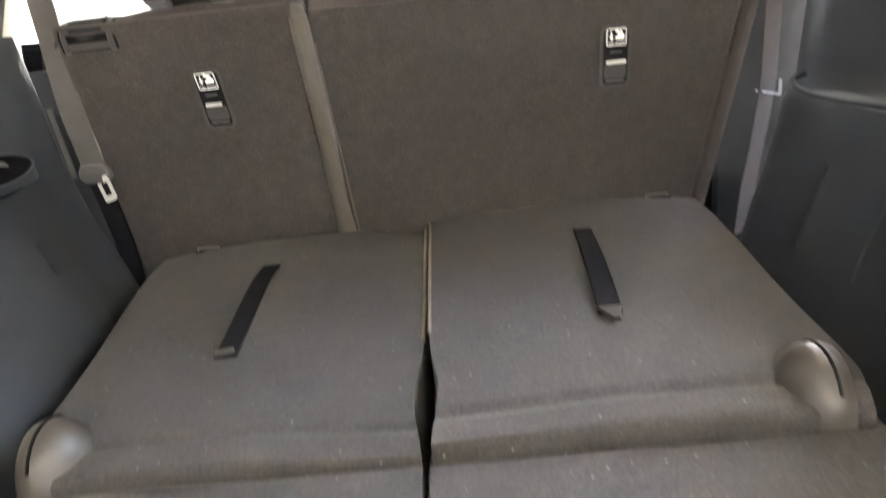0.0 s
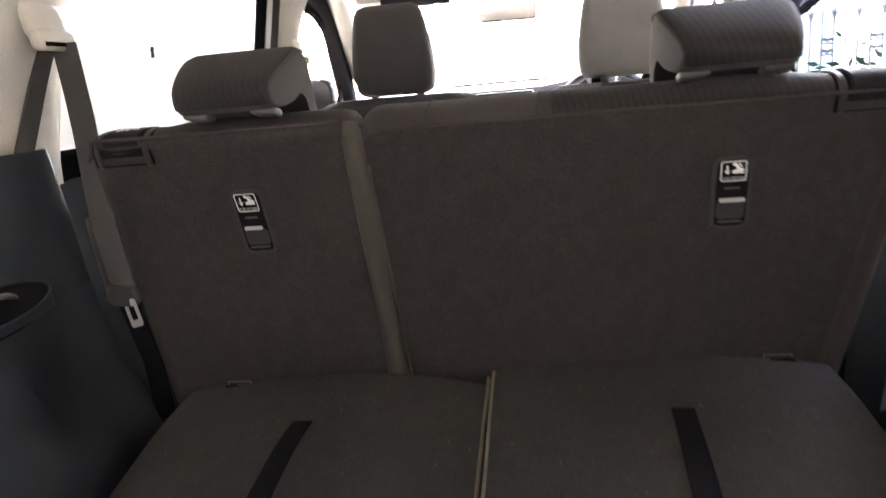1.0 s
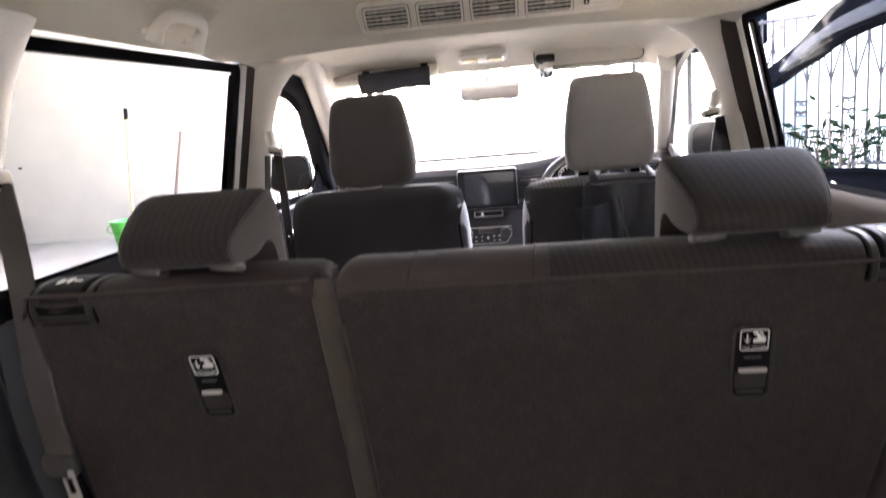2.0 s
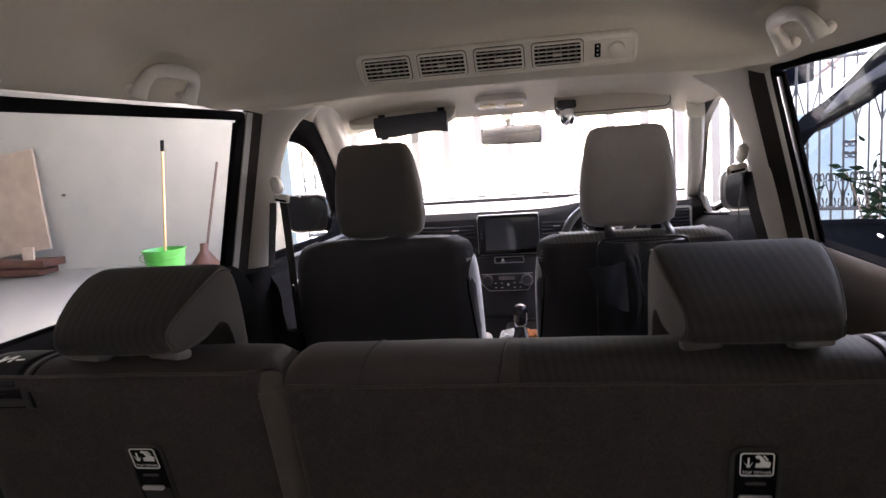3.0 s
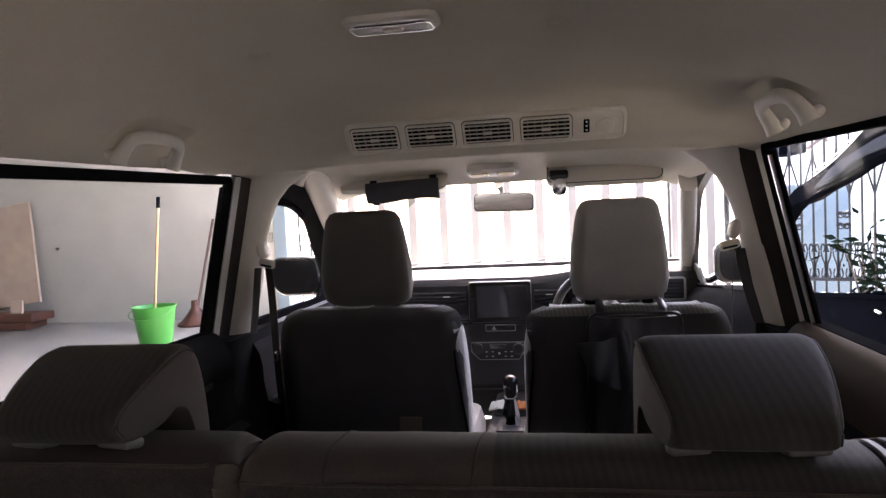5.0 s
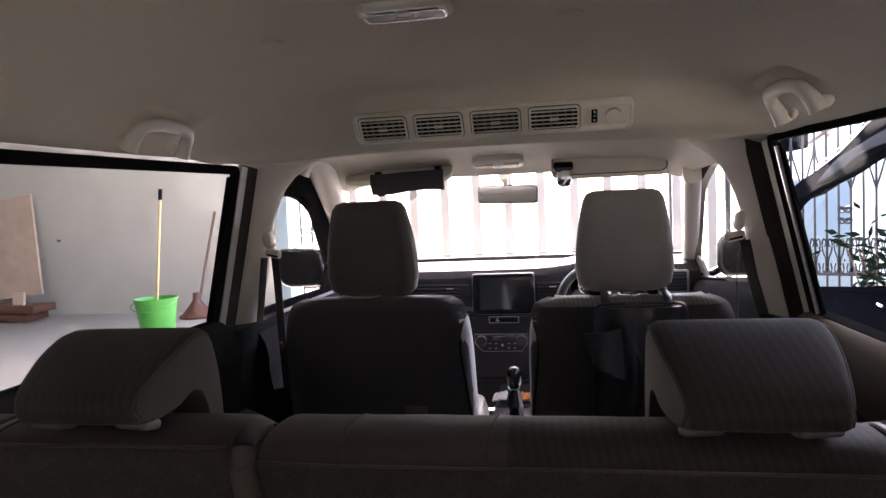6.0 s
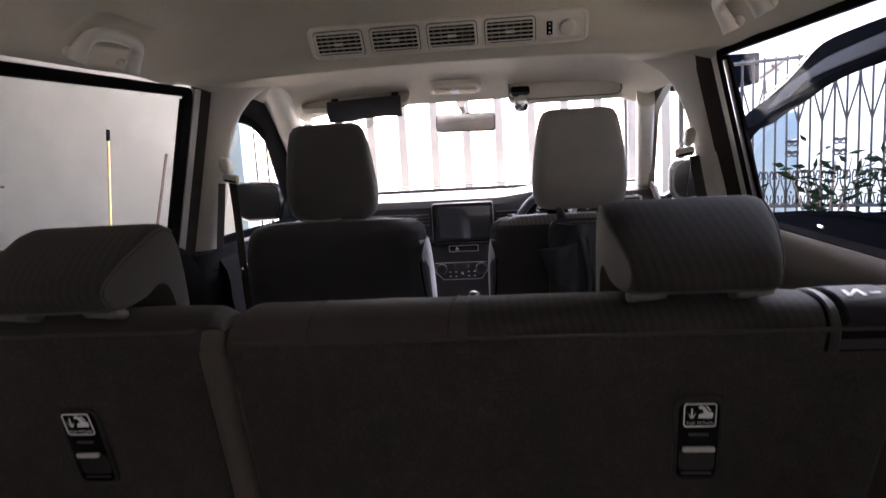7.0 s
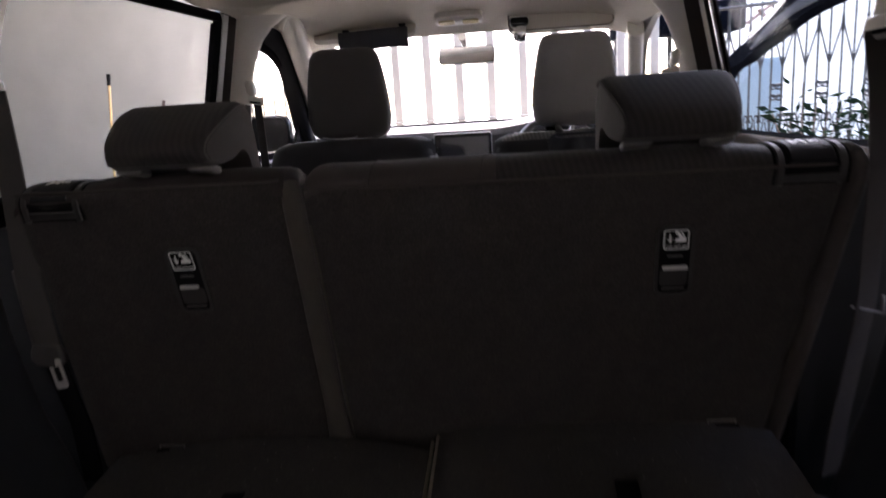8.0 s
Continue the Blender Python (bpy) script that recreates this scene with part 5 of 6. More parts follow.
tube(bm, [(0.018, 2.98, 0.54), (0.020, 2.975, 0.60), (0.022, 2.985, 0.662)], [0.036, 0.033, 0.020], 14)
shaft = part("shaft", bm, M_BLACK, gear, "gloss black shaft cover")
bm = bmn()
tube(bm, [(0.046, 2.962, 0.545), (0.045, 2.958, 0.60), (0.036, 2.972, 0.655)], [0.011, 0.010, 0.006], 8)
part("side_trim", bm, M_SILVER, shaft, "silver side trim")
bm = bmn()
box(bm, (0.10, 0.14, 0.012), (0.02, 2.97, 0.556), None, 0.005)
part("gate_plate", bm, M_DASH, gear)
M_TISSUE = material("tissue_paper", (0.75, 0.74, 0.72), 0.8, spread=0.08, scale=30)
M_ORANGE = material("orange_wrapper", (0.65, 0.22, 0.07), 0.45, spread=0.3, scale=40)
bm = bmn()
sheet(bm, lambda u, v: Vector((-0.035 + 0.04 * u, 3.16 + 0.05 * v, 0.585 + 0.014 * noise.noise(Vector((u * 3, v * 3, 5))) - 0.01 * u * u)), span(-1, 1, 9), span(-1, 1, 9), 0.006)
whole("crumpled_tissue", bm, M_TISSUE, "crumpled white tissue in the console tray", "tissue")
bm = bmn()
sheet(bm, lambda u, v: Vector((0.055 + 0.03 * u, 3.16 + 0.04 * v, 0.588 + 0.012 * noise.noise(Vector((u * 3, v * 3, 9))) - 0.008 * v * v)), span(-1, 1, 9), span(-1, 1, 9), 0.01)
whole("snack_packet", bm, M_ORANGE, "small orange snack packet in the console tray", "packet")

# ---- ceiling fittings ----
# rear air vent unit in the roof step
unit = thing("roof_vent_unit", (0.05, 2.05, 1.53), "beige roof air-vent unit with four louvred outlets and a dial", "air vent")
VM = Matrix.Translation((0.051, 2.032, 1.528)) @ pose(0, 0, 0, 126, 0, 0)


def vm(x, y, z=0.0):
    return VM @ Vector((x, y, z))


bm = bmn()
prism(bm, rrect(0.625, 0.078, 0.018, 4), 0.012, VM @ Matrix.Translation((0, 0, -0.004)), 0.005, 2)
part("housing", bm, M_CREAM, unit)
bm = bmn()
tube(bm, [vm(x, y, 0.0085) for x, y in rrect(0.612, 0.069, 0.014, 4)], 0.0022, 6, loop=True)
part("raised_lip", bm, M_CREAM, unit)
for i in range(4):
    x = -0.242 + i * 0.128
    bm = bmn()
    prism(bm, [(a + x, b) for a, b in rrect(0.104, 0.054, 0.004, 3)], 0.001, VM @ Matrix.Translation((0, 0, 0.0085)))
    outlet = part("outlet", bm, M_RUBBER, unit, "dark louvred outlet")
    bm = bmn()
    ringplate(bm, [(a + x, b) for a, b in rrect(0.109, 0.059, 0.008, 3)], [(a + x, b) for a, b in rrect(0.100, 0.050, 0.005, 3)], 0.0045, VM @ Matrix.Translation((0, 0, 0.008)))
    part("outlet_frame", bm, M_CREAM, outlet)
    bm = bmn()
    ringplate(bm, [(a + x, b) for a, b in rrect(0.1135, 0.0635, 0.010, 3)], [(a + x, b) for a, b in rrect(0.108, 0.058, 0.008, 3)], 0.001, VM @ Matrix.Translation((0, 0, 0.0078)))
    part("shut_line", bm, M_GROOVE, outlet)
    for k in range(5):
        y = -0.0195 + 0.00975 * k
        bm = bmn()
        box(bm, (0.102, 0.0019, 0.005), (0, 0, 0))
        bm.transform(VM @ Matrix.Translation((x, y, 0.0125)) @ pose(0, 0, 0, -12, 0, 0))
        part("louvre", bm, M_CREAM, outlet)
    for k in range(6):
        bm = bmn()
        box(bm, (0.0020, 0.050, 0.0024), (0, 0, 0))
        bm.transform(VM @ Matrix.Translation((x - 0.040 + 0.016 * k, 0, 0.0112)))
        part("vane", bm, M_VANESHADE, outlet)
    bm = bmn()
    box(bm, (0.020, 0.006, 0.006), (0, 0, 0), None, 0.0015, 1)
    bm.transform(VM @ Matrix.Translation((x, 0.002, 0.0160)))
    part("tab", bm, M_CREAM, outlet)
bm = bmn()
ringplate(bm, [(a + 0.252, b) for a, b in rrect(0.092, 0.046, 0.006, 3)], [(a + 0.252, b) for a, b in rrect(0.086, 0.040, 0.005, 3)], 0.003, VM @ Matrix.Translation((0, 0, 0.007)))
panel = part("dial_panel", bm, M_CREAM, unit)
bm = bmn()
loft(bm, [[vm(0.268 + r * math.cos(a), r * math.sin(a), z) for a in span(0, 2 * math.pi, 25)[:-1]] for z, r in ((0.008, 0.018), (0.017, 0.017), (0.019, 0.014))])
part("dial", bm, M_CREAM, panel)
bm = bmn()
prism(bm, rrect(0.013, 0.032, 0.002, 2), 0.001, VM @ Matrix.Translation((0.228, 0, 0.0085)))
sc = part("scale_strip", bm, M_BLACK, panel)
bm = bmn()
for y in (-0.010, 0.0, 0.010):
    prism(bm, rrect(0.004, 0.004, 0.001, 2), 0.0006, VM @ Matrix.Translation((0.228, y, 0.0096)))
part("scale_marks", bm, M_WHITE, sc)

# dome lamp
lamp = thing("dome_lamp", (-0.02, 1.51, 1.625), "small rectangular roof lamp with a clear lens, switched off", "ceiling lamp")
bm = bmn()
zl = roof_z(0, 1.51)
prism(bm, rrect(0.140, 0.072, 0.02, 4), 0.010, Matrix.Translation((-0.022, 1.51, zl + 0.002)) @ pose(0, 0, 0, 180, 0, 0), 0.004, 2)
part("frame", bm, M_CREAM, lamp)
M_LENS = material("lamp_lens", (0.8, 0.8, 0.78), 0.12, spread=0.05, scale=60, coat=0.5, spec=0.8)
bm = bmn()
prism(bm, rrect(0.126, 0.046, 0.012, 4), 0.006, Matrix.Translation((-0.022, 1.512, zl - 0.007)) @ pose(0, 0, 0, 180, 0, 0), 0.003, 2)
part("lens", bm, M_LENS, lamp, "clear lamp lens")
bm = bmn()
tube(bm, [(-0.022 + x, 1.512 + y, zl - 0.011) for x, y in rrect(0.120, 0.042, 0.012, 4)], 0.0026, 6, loop=True)
part("rim", bm, M_CHROME, lamp)
bm = bmn()
box(bm, (0.03, 0.012, 0.006), (-0.02, 1.508, zl - 0.014), None, 0.002, 1)
part("switch", bm, M_CREAM, lamp)
for x in (-0.263, 0.220):
    bm = bmn()
    loft(bm, [[Vector((x + r * math.cos(a), 1.586 + 0.7 * r * math.sin(a), roof_z(x, 1.586) - d)) for a in span(0, 2 * math.pi, 17)[:-1]] for r, d in ((0.020, -0.002), (0.018, 0.003), (0.010, 0.004))])
    whole("roof_clip", bm, M_LINER, "small oval cloth-coloured roof plug", "plug", "roof plugs")


def grab_handle(s, y0, y1, x, z):
    """A bow folded up into its hollow in the roof edge; its two broad legs point down to their mounts."""
    h = thing("grab_handle", (s * x, (y0 + y1) / 2, z), "cream folding grab handle on the roof edge", "grab handle", "grab handles")
    ym = (y0 + y1) / 2
    bm = bmn()
    pts = spline([(s * (x + 0.006), y0, z - 0.008), (s * (x - 0.004), y0 + 0.002, z + 0.012), (s * (x - 0.020), y0 + 0.012, z + 0.034), (s * (x - 0.030), y0 + 0.040, z + 0.043), (s * (x - 0.033), ym, z + 0.045), (s * (x - 0.030), y1 - 0.040, z + 0.043), (s * (x - 0.020), y1 - 0.012, z + 0.034), (s * (x - 0.004), y1 - 0.002, z + 0.012), (s * (x + 0.006), y1, z - 0.008)], 5)
    n = len(pts)
    tube(bm, pts, [0.0135 + 0.0060 * max(0, abs(i / (n - 1) - 0.5) - 0.22) / 0.28 for i in range(n)], 14, 0.82, (s * 0.8, 0, 0.6))
    part("grip", bm, M_CREAM, h)
    for y, e in ((y0, 1), (y1, -1)):
        bm = bmn()
        box(bm, (0.020, 0.026, 0.022), (s * (x + 0.018), y + 0.004 * e, z + 0.008), rot(0, 38 * s, 0), 0.009, 3)
        part("mount", bm, M_CREAM, h, "hinge block of the handle")
    return h


for s, y0, y1, hx in HANDLES:
    grab_handle(s, y0, y1, hx, 1.478)
grab_handle(-1, 2.60, 2.76, 0.60, 1.472)


# sun visors
def visor(cx, label, lean=34):
    v = thing("sun_visor", (cx, 3.0, 1.46), label, "sun visor", "sun visors")
    bm = bmn()
    prism(bm, rrect(0.40, 0.135, 0.03, 5), 0.018, Matrix.Translation((cx, 2.98, 1.477)) @ pose(0, 0, 0, lean, 0, 0), 0.006, 3)
    part("board", bm, M_CREAM, v)
    bm = bmn()
    tube(bm, [(cx - 0.19, 3.035, 1.502), (cx + 0.19, 3.035, 1.502)], 0.008, 8)
    part("hinge_rod", bm, M_CREAM, v)
    bm = bmn()
    sheet(bm, lambda u, w: Vector((cx + u * 0.202, 2.978 - 0.06 * w - 0.004 * math.sin(9 * u + 4 * w), 1.468 - 0.042 * w + 0.004 * math.sin(13 * u))), span(-1, 1, 15), span(-1, 1, 7))
    film = part("film", bm, M_FILM, v, "crinkled clear plastic film")
    film.visible_shadow = False
    return v


visor(-0.375, "cream sun visor in plastic film with a dark pouch strapped on")
shade = visor(0.385, "cream sun visor in crinkled plastic film", 52)
bm = bmn()
tube(bm, [Matrix.Translation((0.385, 2.98, 1.477)) @ pose(0, 0, 0, 52, 0, 0) @ Vector((x, y, 0.019)) for x, y in rrect(0.392, 0.128, 0.03, 5)], 0.0022, 6, loop=True)
part("edge_seam", bm, M_GROOVE, shade, "dull seam round the visor")
pouch = thing("visor_pouch", (-0.355, 2.96, 1.42), "dark document pouch strapped to the sun visor, papers showing", "pouch")

def pouch_at(u, v):
    """Soft wallet wrapped round the visor's lower edge."""
    sag = 0.005 * math.sin(3.2 * u + 0.6) + 0.004 * noise.noise(Vector((u * 2, v * 2, 4)))
    return Vector((-0.332 + 0.134 * u, 2.905 - 0.014 * math.sin(math.pi * v) + 0.020 * v, 1.472 - 0.056 * v + sag * v + 0.004 * u))


bm = bmn()
sheet(bm, pouch_at, span(-1, 1, 17), span(0, 1, 9), 0.014)
part("body", bm, M_DARKFAB, pouch)
for u, v0, v1 in ((-0.78, -0.22, 1.22), (0.86, -0.30, 1.04)):
    bm = bmn()
    band(bm, [pouch_at(u, v) + Vector((0, -0.012, 0)) for v in span(v0, v1, 7)], 0.026, 0.004, (1, 0, 0))
    part("strap", bm, M_STRAP, pouch)
bm = bmn()
sheet(bm, lambda u, v: Vector((-0.355 + 0.062 * u + 0.012 * v, 2.945 + 0.01 * v, 1.424 - (0.035 + 0.016 * math.sin(4 * u + 1)) * v)), span(-1, 1, 9), span(0, 1, 5), 0.0012)
part("paper", bm, M_FILM, pouch, "clear plastic sleeve").visible_shadow = False

# interior mirror and map lamp
mir = thing("rear_view_mirror", (0.005, 3.25, 1.38), "interior rear-view mirror on a short stalk", "mirror")
M_MIRROR = material("mirror_glass", (0.62, 0.61, 0.64), 0.22, 1.0, spread=0.02, scale=4)
bm = bmn()
MM = Matrix.Translation((0.007, 3.25, 1.388)) @ pose(0, 0, 0, 84, 1.5, -6)
prism(bm, rrect(0.245, 0.074, 0.016, 6), 0.022, MM @ Matrix.Translation((0, 0, -0.022)), 0.004, 2)
part("housing", bm, M_TRIM, mir)
bm = bmn()
prism(bm, rrect(0.236, 0.066, 0.013, 6), 0.0015, MM @ Matrix.Translation((0, 0, 0.0003)))
part("glass", bm, M_MIRROR, mir)
bm = bmn()
tube(bm, [(0.005, 3.27, 1.40), (0.0, 3.255, 1.44), (-0.005, 3.20, 1.462)], [0.010, 0.012, 0.02], 8)
part("stalk", bm, M_CREAM, mir)
M_WARMLENS = material("yellowed_lens", (0.62, 0.50, 0.27), 0.25, spread=0.08, scale=60, coat=0.3)
ml = thing("map_lamp", (0.0, 2.92, 1.49), "cream overhead map lamp unit with pale lenses", "ceiling lamp")
bm = bmn()
prism(bm, rrect(0.18, 0.09, 0.025, 5), 0.02, Matrix.Translation((0.0, 2.90, 1.505)) @ pose(0, 0, 0, 165, 0, 0), 0.006, 2)
part("housing", bm, M_CREAM, ml)
for x in (-0.045, 0.045):
    bm = bmn()
    prism(bm, rrect(0.062, 0.036, 0.010, 4), 0.005, Matrix.Translation((x, 2.885, 1.482)) @ pose(0, 0, 0, 165, 0, 0), 0.002, 1)
    part("lens", bm, M_WARMLENS, ml, "yellowed lamp lens")

# small camera on the driver visor
cambox = thing("dash_camera", (0.22, 3.02, 1.41), "small black and chrome clip-on camera hanging from the visor", "dash camera")
bm = bmn()
box(bm, (0.068, 0.03, 0.030), (0.226, 2.915, 1.468), rot(-10, 0, 8), 0.008, 3)
part("clip", bm, M_BLACK, cambox)
bm = bmn()
loft(bm, [[Vector((0.228 + 0.85 * r * math.cos(a), 2.925 + 0.6 * r * math.sin(a), z + 0.022)) for a in span(0, 2 * math.pi, 17)[:-1]] for z, r in ((1.45, 0.018), (1.435, 0.030), (1.405, 0.034), (1.382, 0.026), (1.374, 0.012))])
part("body", bm, M_CHROME, cambox)


# ---- seat belts ----
def pillar_belt(s):
    x, y, z = 0.655 + (0.018 if s > 0 else 0), 2.39, 1.245 if s < 0 else 1.25
    b = thing("front_seat_belt", (s * x, y, z), "grey front seat belt on a cream guide at the pillar", "seat belt", "front belts")
    bm = bmn()
    box(bm, (0.026, 0.055, 0.052), (s * x, y + 0.02, z + 0.022), rot(0, 12 * s, 0), 0.016, 3)
    part("cap", bm, M_CREAM, b)
    bm = bmn()
    box(bm, (0.060, 0.018, 0.026), (s * (x - 0.014), y + 0.014, z - 0.018), rot(0, -8 * s, 24 * s), 0.008, 3)
    guide = part("guide", bm, M_CREAM, b, "cream belt guide")
    bm = bmn()
    box(bm, (0.044, 0.004, 0.006), (s * (x - 0.014), y + 0.0045, z - 0.024), rot(0, -8 * s, 24 * s), 0.001, 1)
    part("slot", bm, M_RUBBER, guide)
    k = 0.040 if s > 0 else 0
    pts = spline([(s * (0.642 + k), y + 0.025, z - 0.02), (s * (0.648 + k), y + (0.05 if s < 0 else 0.11), 1.12), (s * (0.655 + k), y + (0.075 if s < 0 else 0.14), 0.96), (s * 0.66, y + 0.11, 0.75), (s * 0.665, y + 0.16, 0.55)], 4)
    bm = bmn()
    band(bm, pts, 0.046, 0.003, (0.75, 0.6 * s, 0) if s < 0 else (0.25, 0.95, 0))
    part("webbing", bm, M_WEBSHADE, b)
    bm = bmn()
    box(bm, (0.012, 0.055, 0.028), (s * 0.648, y + 0.078, 0.945), rot(14, 0, 0), 0.006, 2)
    part("tongue", bm, M_CHROME, b)
    bm = bmn()
    if s > 0:
        band(bm, [(0.688, 2.42, z - 0.03), (0.706, 2.42, 1.12), (0.733, 2.42, 1.018)], 0.040, 0.003, (0.45, -0.9, 0))
    else:
        band(bm, [(-0.668, y + 0.01, z - 0.03), (-0.69, y, 1.02)], 0.046, 0.003, (0, 1, 0))
    part("lower_webbing", bm, M_WEBSHADE, b)


pillar_belt(-1)
pillar_belt(1)


def cargo_belt(s):
    web = M_WEB if s < 0 else M_WEBSHADE
    b = thing("rear_seat_belt", (s * 0.66, 1.28, 1.25), "slack grey seat belt hanging from a cream pillar anchor", "seat belt", "rear belts")
    bm = bmn()
    box(bm, (0.03, 0.088, 0.062), (s * 0.682, 1.275, 1.268), rot(0, 10 * s, 0), 0.018, 3)
    cap = part("anchor_cap", bm, M_CREAM, b)
    bm = bmn()
    box(bm, (0.020, 0.092, 0.034), (s * 0.665, 1.268, 1.236), rot(0, 6 * s, 0), 0.009, 3)
    guide = part("guide", bm, M_CREAM, cap, "cream belt guide")
    bm = bmn()
    box(bm, (0.003, 0.066, 0.007), (s * 0.6545, 1.268, 1.229), rot(0, 6 * s, 0), 0.001, 1)
    part("slot", bm, M_RUBBER, guide)
    bm = bmn()
    band(bm, spline([(s * 0.668, 1.262, 1.235), (s * 0.688, 1.235, 1.16), (s * 0.706, 1.190, 1.050)], 4), 0.046, 0.003, (0, 1, 0.4))
    part("upper_webbing", bm, web, b)
    bm = bmn()
    across = (1, -0.25, 0) if s < 0 else (0.9, 0.55, 0)
    if s < 0:
        hang = [(-0.660, 1.285, 1.232), (-0.659, 1.288, 1.15), (-0.654, 1.282, 1.08), (-0.645, 1.266, 0.935), (-0.630, 1.257, 0.845), (-0.627, 1.257, 0.81)]
    else:
        hang = [(0.660, 1.285, 1.232), (0.678, 1.298, 1.15), (0.690, 1.308, 1.05), (0.689, 1.310, 0.93), (0.686, 1.310, 0.82), (0.664, 1.315, 0.645), (0.655, 1.32, 0.53)]
    band(bm, spline(hang, 5), 0.058 if s < 0 else 0.052, 0.003, across)
    part("webbing", bm, web, b)
    bm = bmn()
    if s > 0:
        # slim tongue resting across the hanging belt
        box(bm, (0.050, 0.005, 0.004), (0.686, 1.303, 0.818), rot(0, 14, 0), 0.0015, 2)
        box(bm, (0.006, 0.005, 0.030), (0.709, 1.304, 0.826), None, 0.002, 2)
        part("tongue", bm, M_SILVER, b, "thin bright metal tongue")
        return b
    rings = []
    for z, w in ((0.822, 0.052), (0.810, 0.070), (0.796, 0.074), (0.786, 0.05)):
        rings.append([Vector((-0.627 + x, 1.255 - 0.25 * x + y, z)) for x, y in rrect(w, 0.018, 0.008, 3)])
    loft(bm, rings)
    part("stopper", bm, M_STOPPER, b, "dark rubber belt stopper")
    bm = bmn()
    ringplate(bm, rrect(0.036, 0.050, 0.006, 3), rrect(0.018, 0.026, 0.003, 3), 0.003, Matrix.Translation((-0.607, 1.243, 0.775)) @ Matrix(((0.93, 0, 0.3, 0), (-0.4, 0, -0.93, 0), (0, 1, 0, 0), (0, 0, 0, 1))) @ pose(0, 0, 0, 0, 0, 16))
    part("tongue", bm, M_BAR, b, "bright metal tongue")
    # buckle strap down behind the trim
    bm = bmn()
    band(bm, [(-0.635, 1.272, 0.795), (-0.648, 1.33, 0.64), (-0.65, 1.34, 0.52)], 0.050, 0.004, across)
    part("lower_webbing", bm, M_STRAP, b)
    return b


cargo_belt(-1)
cargo_belt(1)


# ---- door mirrors ----
def door_mirror(s):
    d = thing("door_mirror", (s * 0.98, 3.45, 1.0), "black door mirror housing outside the front window", "door mirror", "door mirrors")

    def shape(x, z, y):
        """A point of the housing; its outer side draws in towards the foot."""
        return Vector((s * 0.978 + x - s * 0.35 * max(0, -z) * (s * x + 0.11) / 0.22, y, 1.098 + z))

    bm = bmn()
    rings = []
    for k, w, h in ((0, 0.225, 0.165), (0.015, 0.24, 0.180), (0.05, 0.235, 0.17), (0.09, 0.18, 0.13), (0.115, 0.09, 0.06), (0.12, 0.04, 0.03)):
        rings.append([shape(x, y, 3.43 + k) for x, y in rrect(w, h, 0.05, 5)])
    loft(bm, rings)
    part("housing", bm, M_BLACK if s < 0 else M_FOOT, d)
    bm = bmn()
    loft(bm, [[shape(x, y, 3.4285) for x, y in rrect(0.208, 0.150, 0.05, 5)], [shape(x, y, 3.427) for x, y in rrect(0.206, 0.148, 0.049, 5)]])
    part("glass", bm, M_MGLASS, d, "mirror glass with its dark reflection painted in")
    bm = bmn()
    tube(bm, [(s * 0.90, 3.47, 1.05), (s * 0.84, 3.48, 1.02), (s * 0.80, 3.48, 1.02)], [0.035, 0.028, 0.03], 8, 0.6)
    part("arm", bm, M_BLACK, d)


door_mirror(-1)
door_mirror(1)


# ---- outside ----
M_CONC = material("driveway_concrete", (0.28, 0.272, 0.256), 0.85, spread=0.18, scale=1.5, grain=0.15, grain_scale=60, bump=0.4)
M_TILE = material("porch_floor_tile", (0.30, 0.285, 0.262), 0.35, spread=0.06, scale=2, grain=0.04, grain_scale=40)
M_WALL = material("white_wall_paint", (0.58, 0.57, 0.535), 0.85, spread=0.04, scale=2.2, grain=0.04, grain_scale=30, bump=0.2, dark=(0.52, 0.51, 0.48))
M_PALEBLUE = material("pale_blue_paint", (0.20, 0.27, 0.32), 0.7, spread=0.06, scale=1.5)
M_IRON = material("black_iron", (0.015, 0.015, 0.017), 0.45, spread=0.3, scale=12, grain=0.2, grain_scale=120, bump=0.3)
M_GATE = material("gate_paint", (0.26, 0.24, 0.215), 0.5, spread=0.06, scale=5)
M_WOOD = material("plywood", (0.56, 0.44, 0.36), 0.7, spread=0.16, scale=3, grain=0.05, grain_scale=14)
M_REDWOOD = material("dark_red_board", (0.115, 0.045, 0.03), 0.5, spread=0.3, scale=6)
M_GREEN = material("green_plastic", (0.032, 0.27, 0.038), 0.4, spread=0.08, scale=6)
M_BAMBOO = material("broom_stick", (0.58, 0.40, 0.19), 0.5, spread=0.2, scale=10)
M_REDSTICK = material("red_brown_stick", (0.12, 0.075, 0.06), 0.5, spread=0.2, scale=10)
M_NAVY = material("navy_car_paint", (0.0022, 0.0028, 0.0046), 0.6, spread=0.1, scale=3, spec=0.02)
M_SKYGLOSS = material("sky_reflection_paint", (0.040, 0.046, 0.060), 0.6, spread=0.1, scale=6, spec=0.1)
# leaf colour lowered to stand for leaves seen against the light
M_LEAFBACKLIT = material("backlit_leaf", (0.011, 0.019, 0.012), 0.7, spec=0.08, spread=0.35, scale=9)
M_LEAF2 = material("green_leaf", (0.022, 0.040, 0.017), 0.7, spec=0.08, spread=0.35, scale=9)
M_ROOFM = material("shade_roof_sheet", (0.5, 0.5, 0.48), 0.6, spread=0.1, scale=2)
PORCH = 0.40

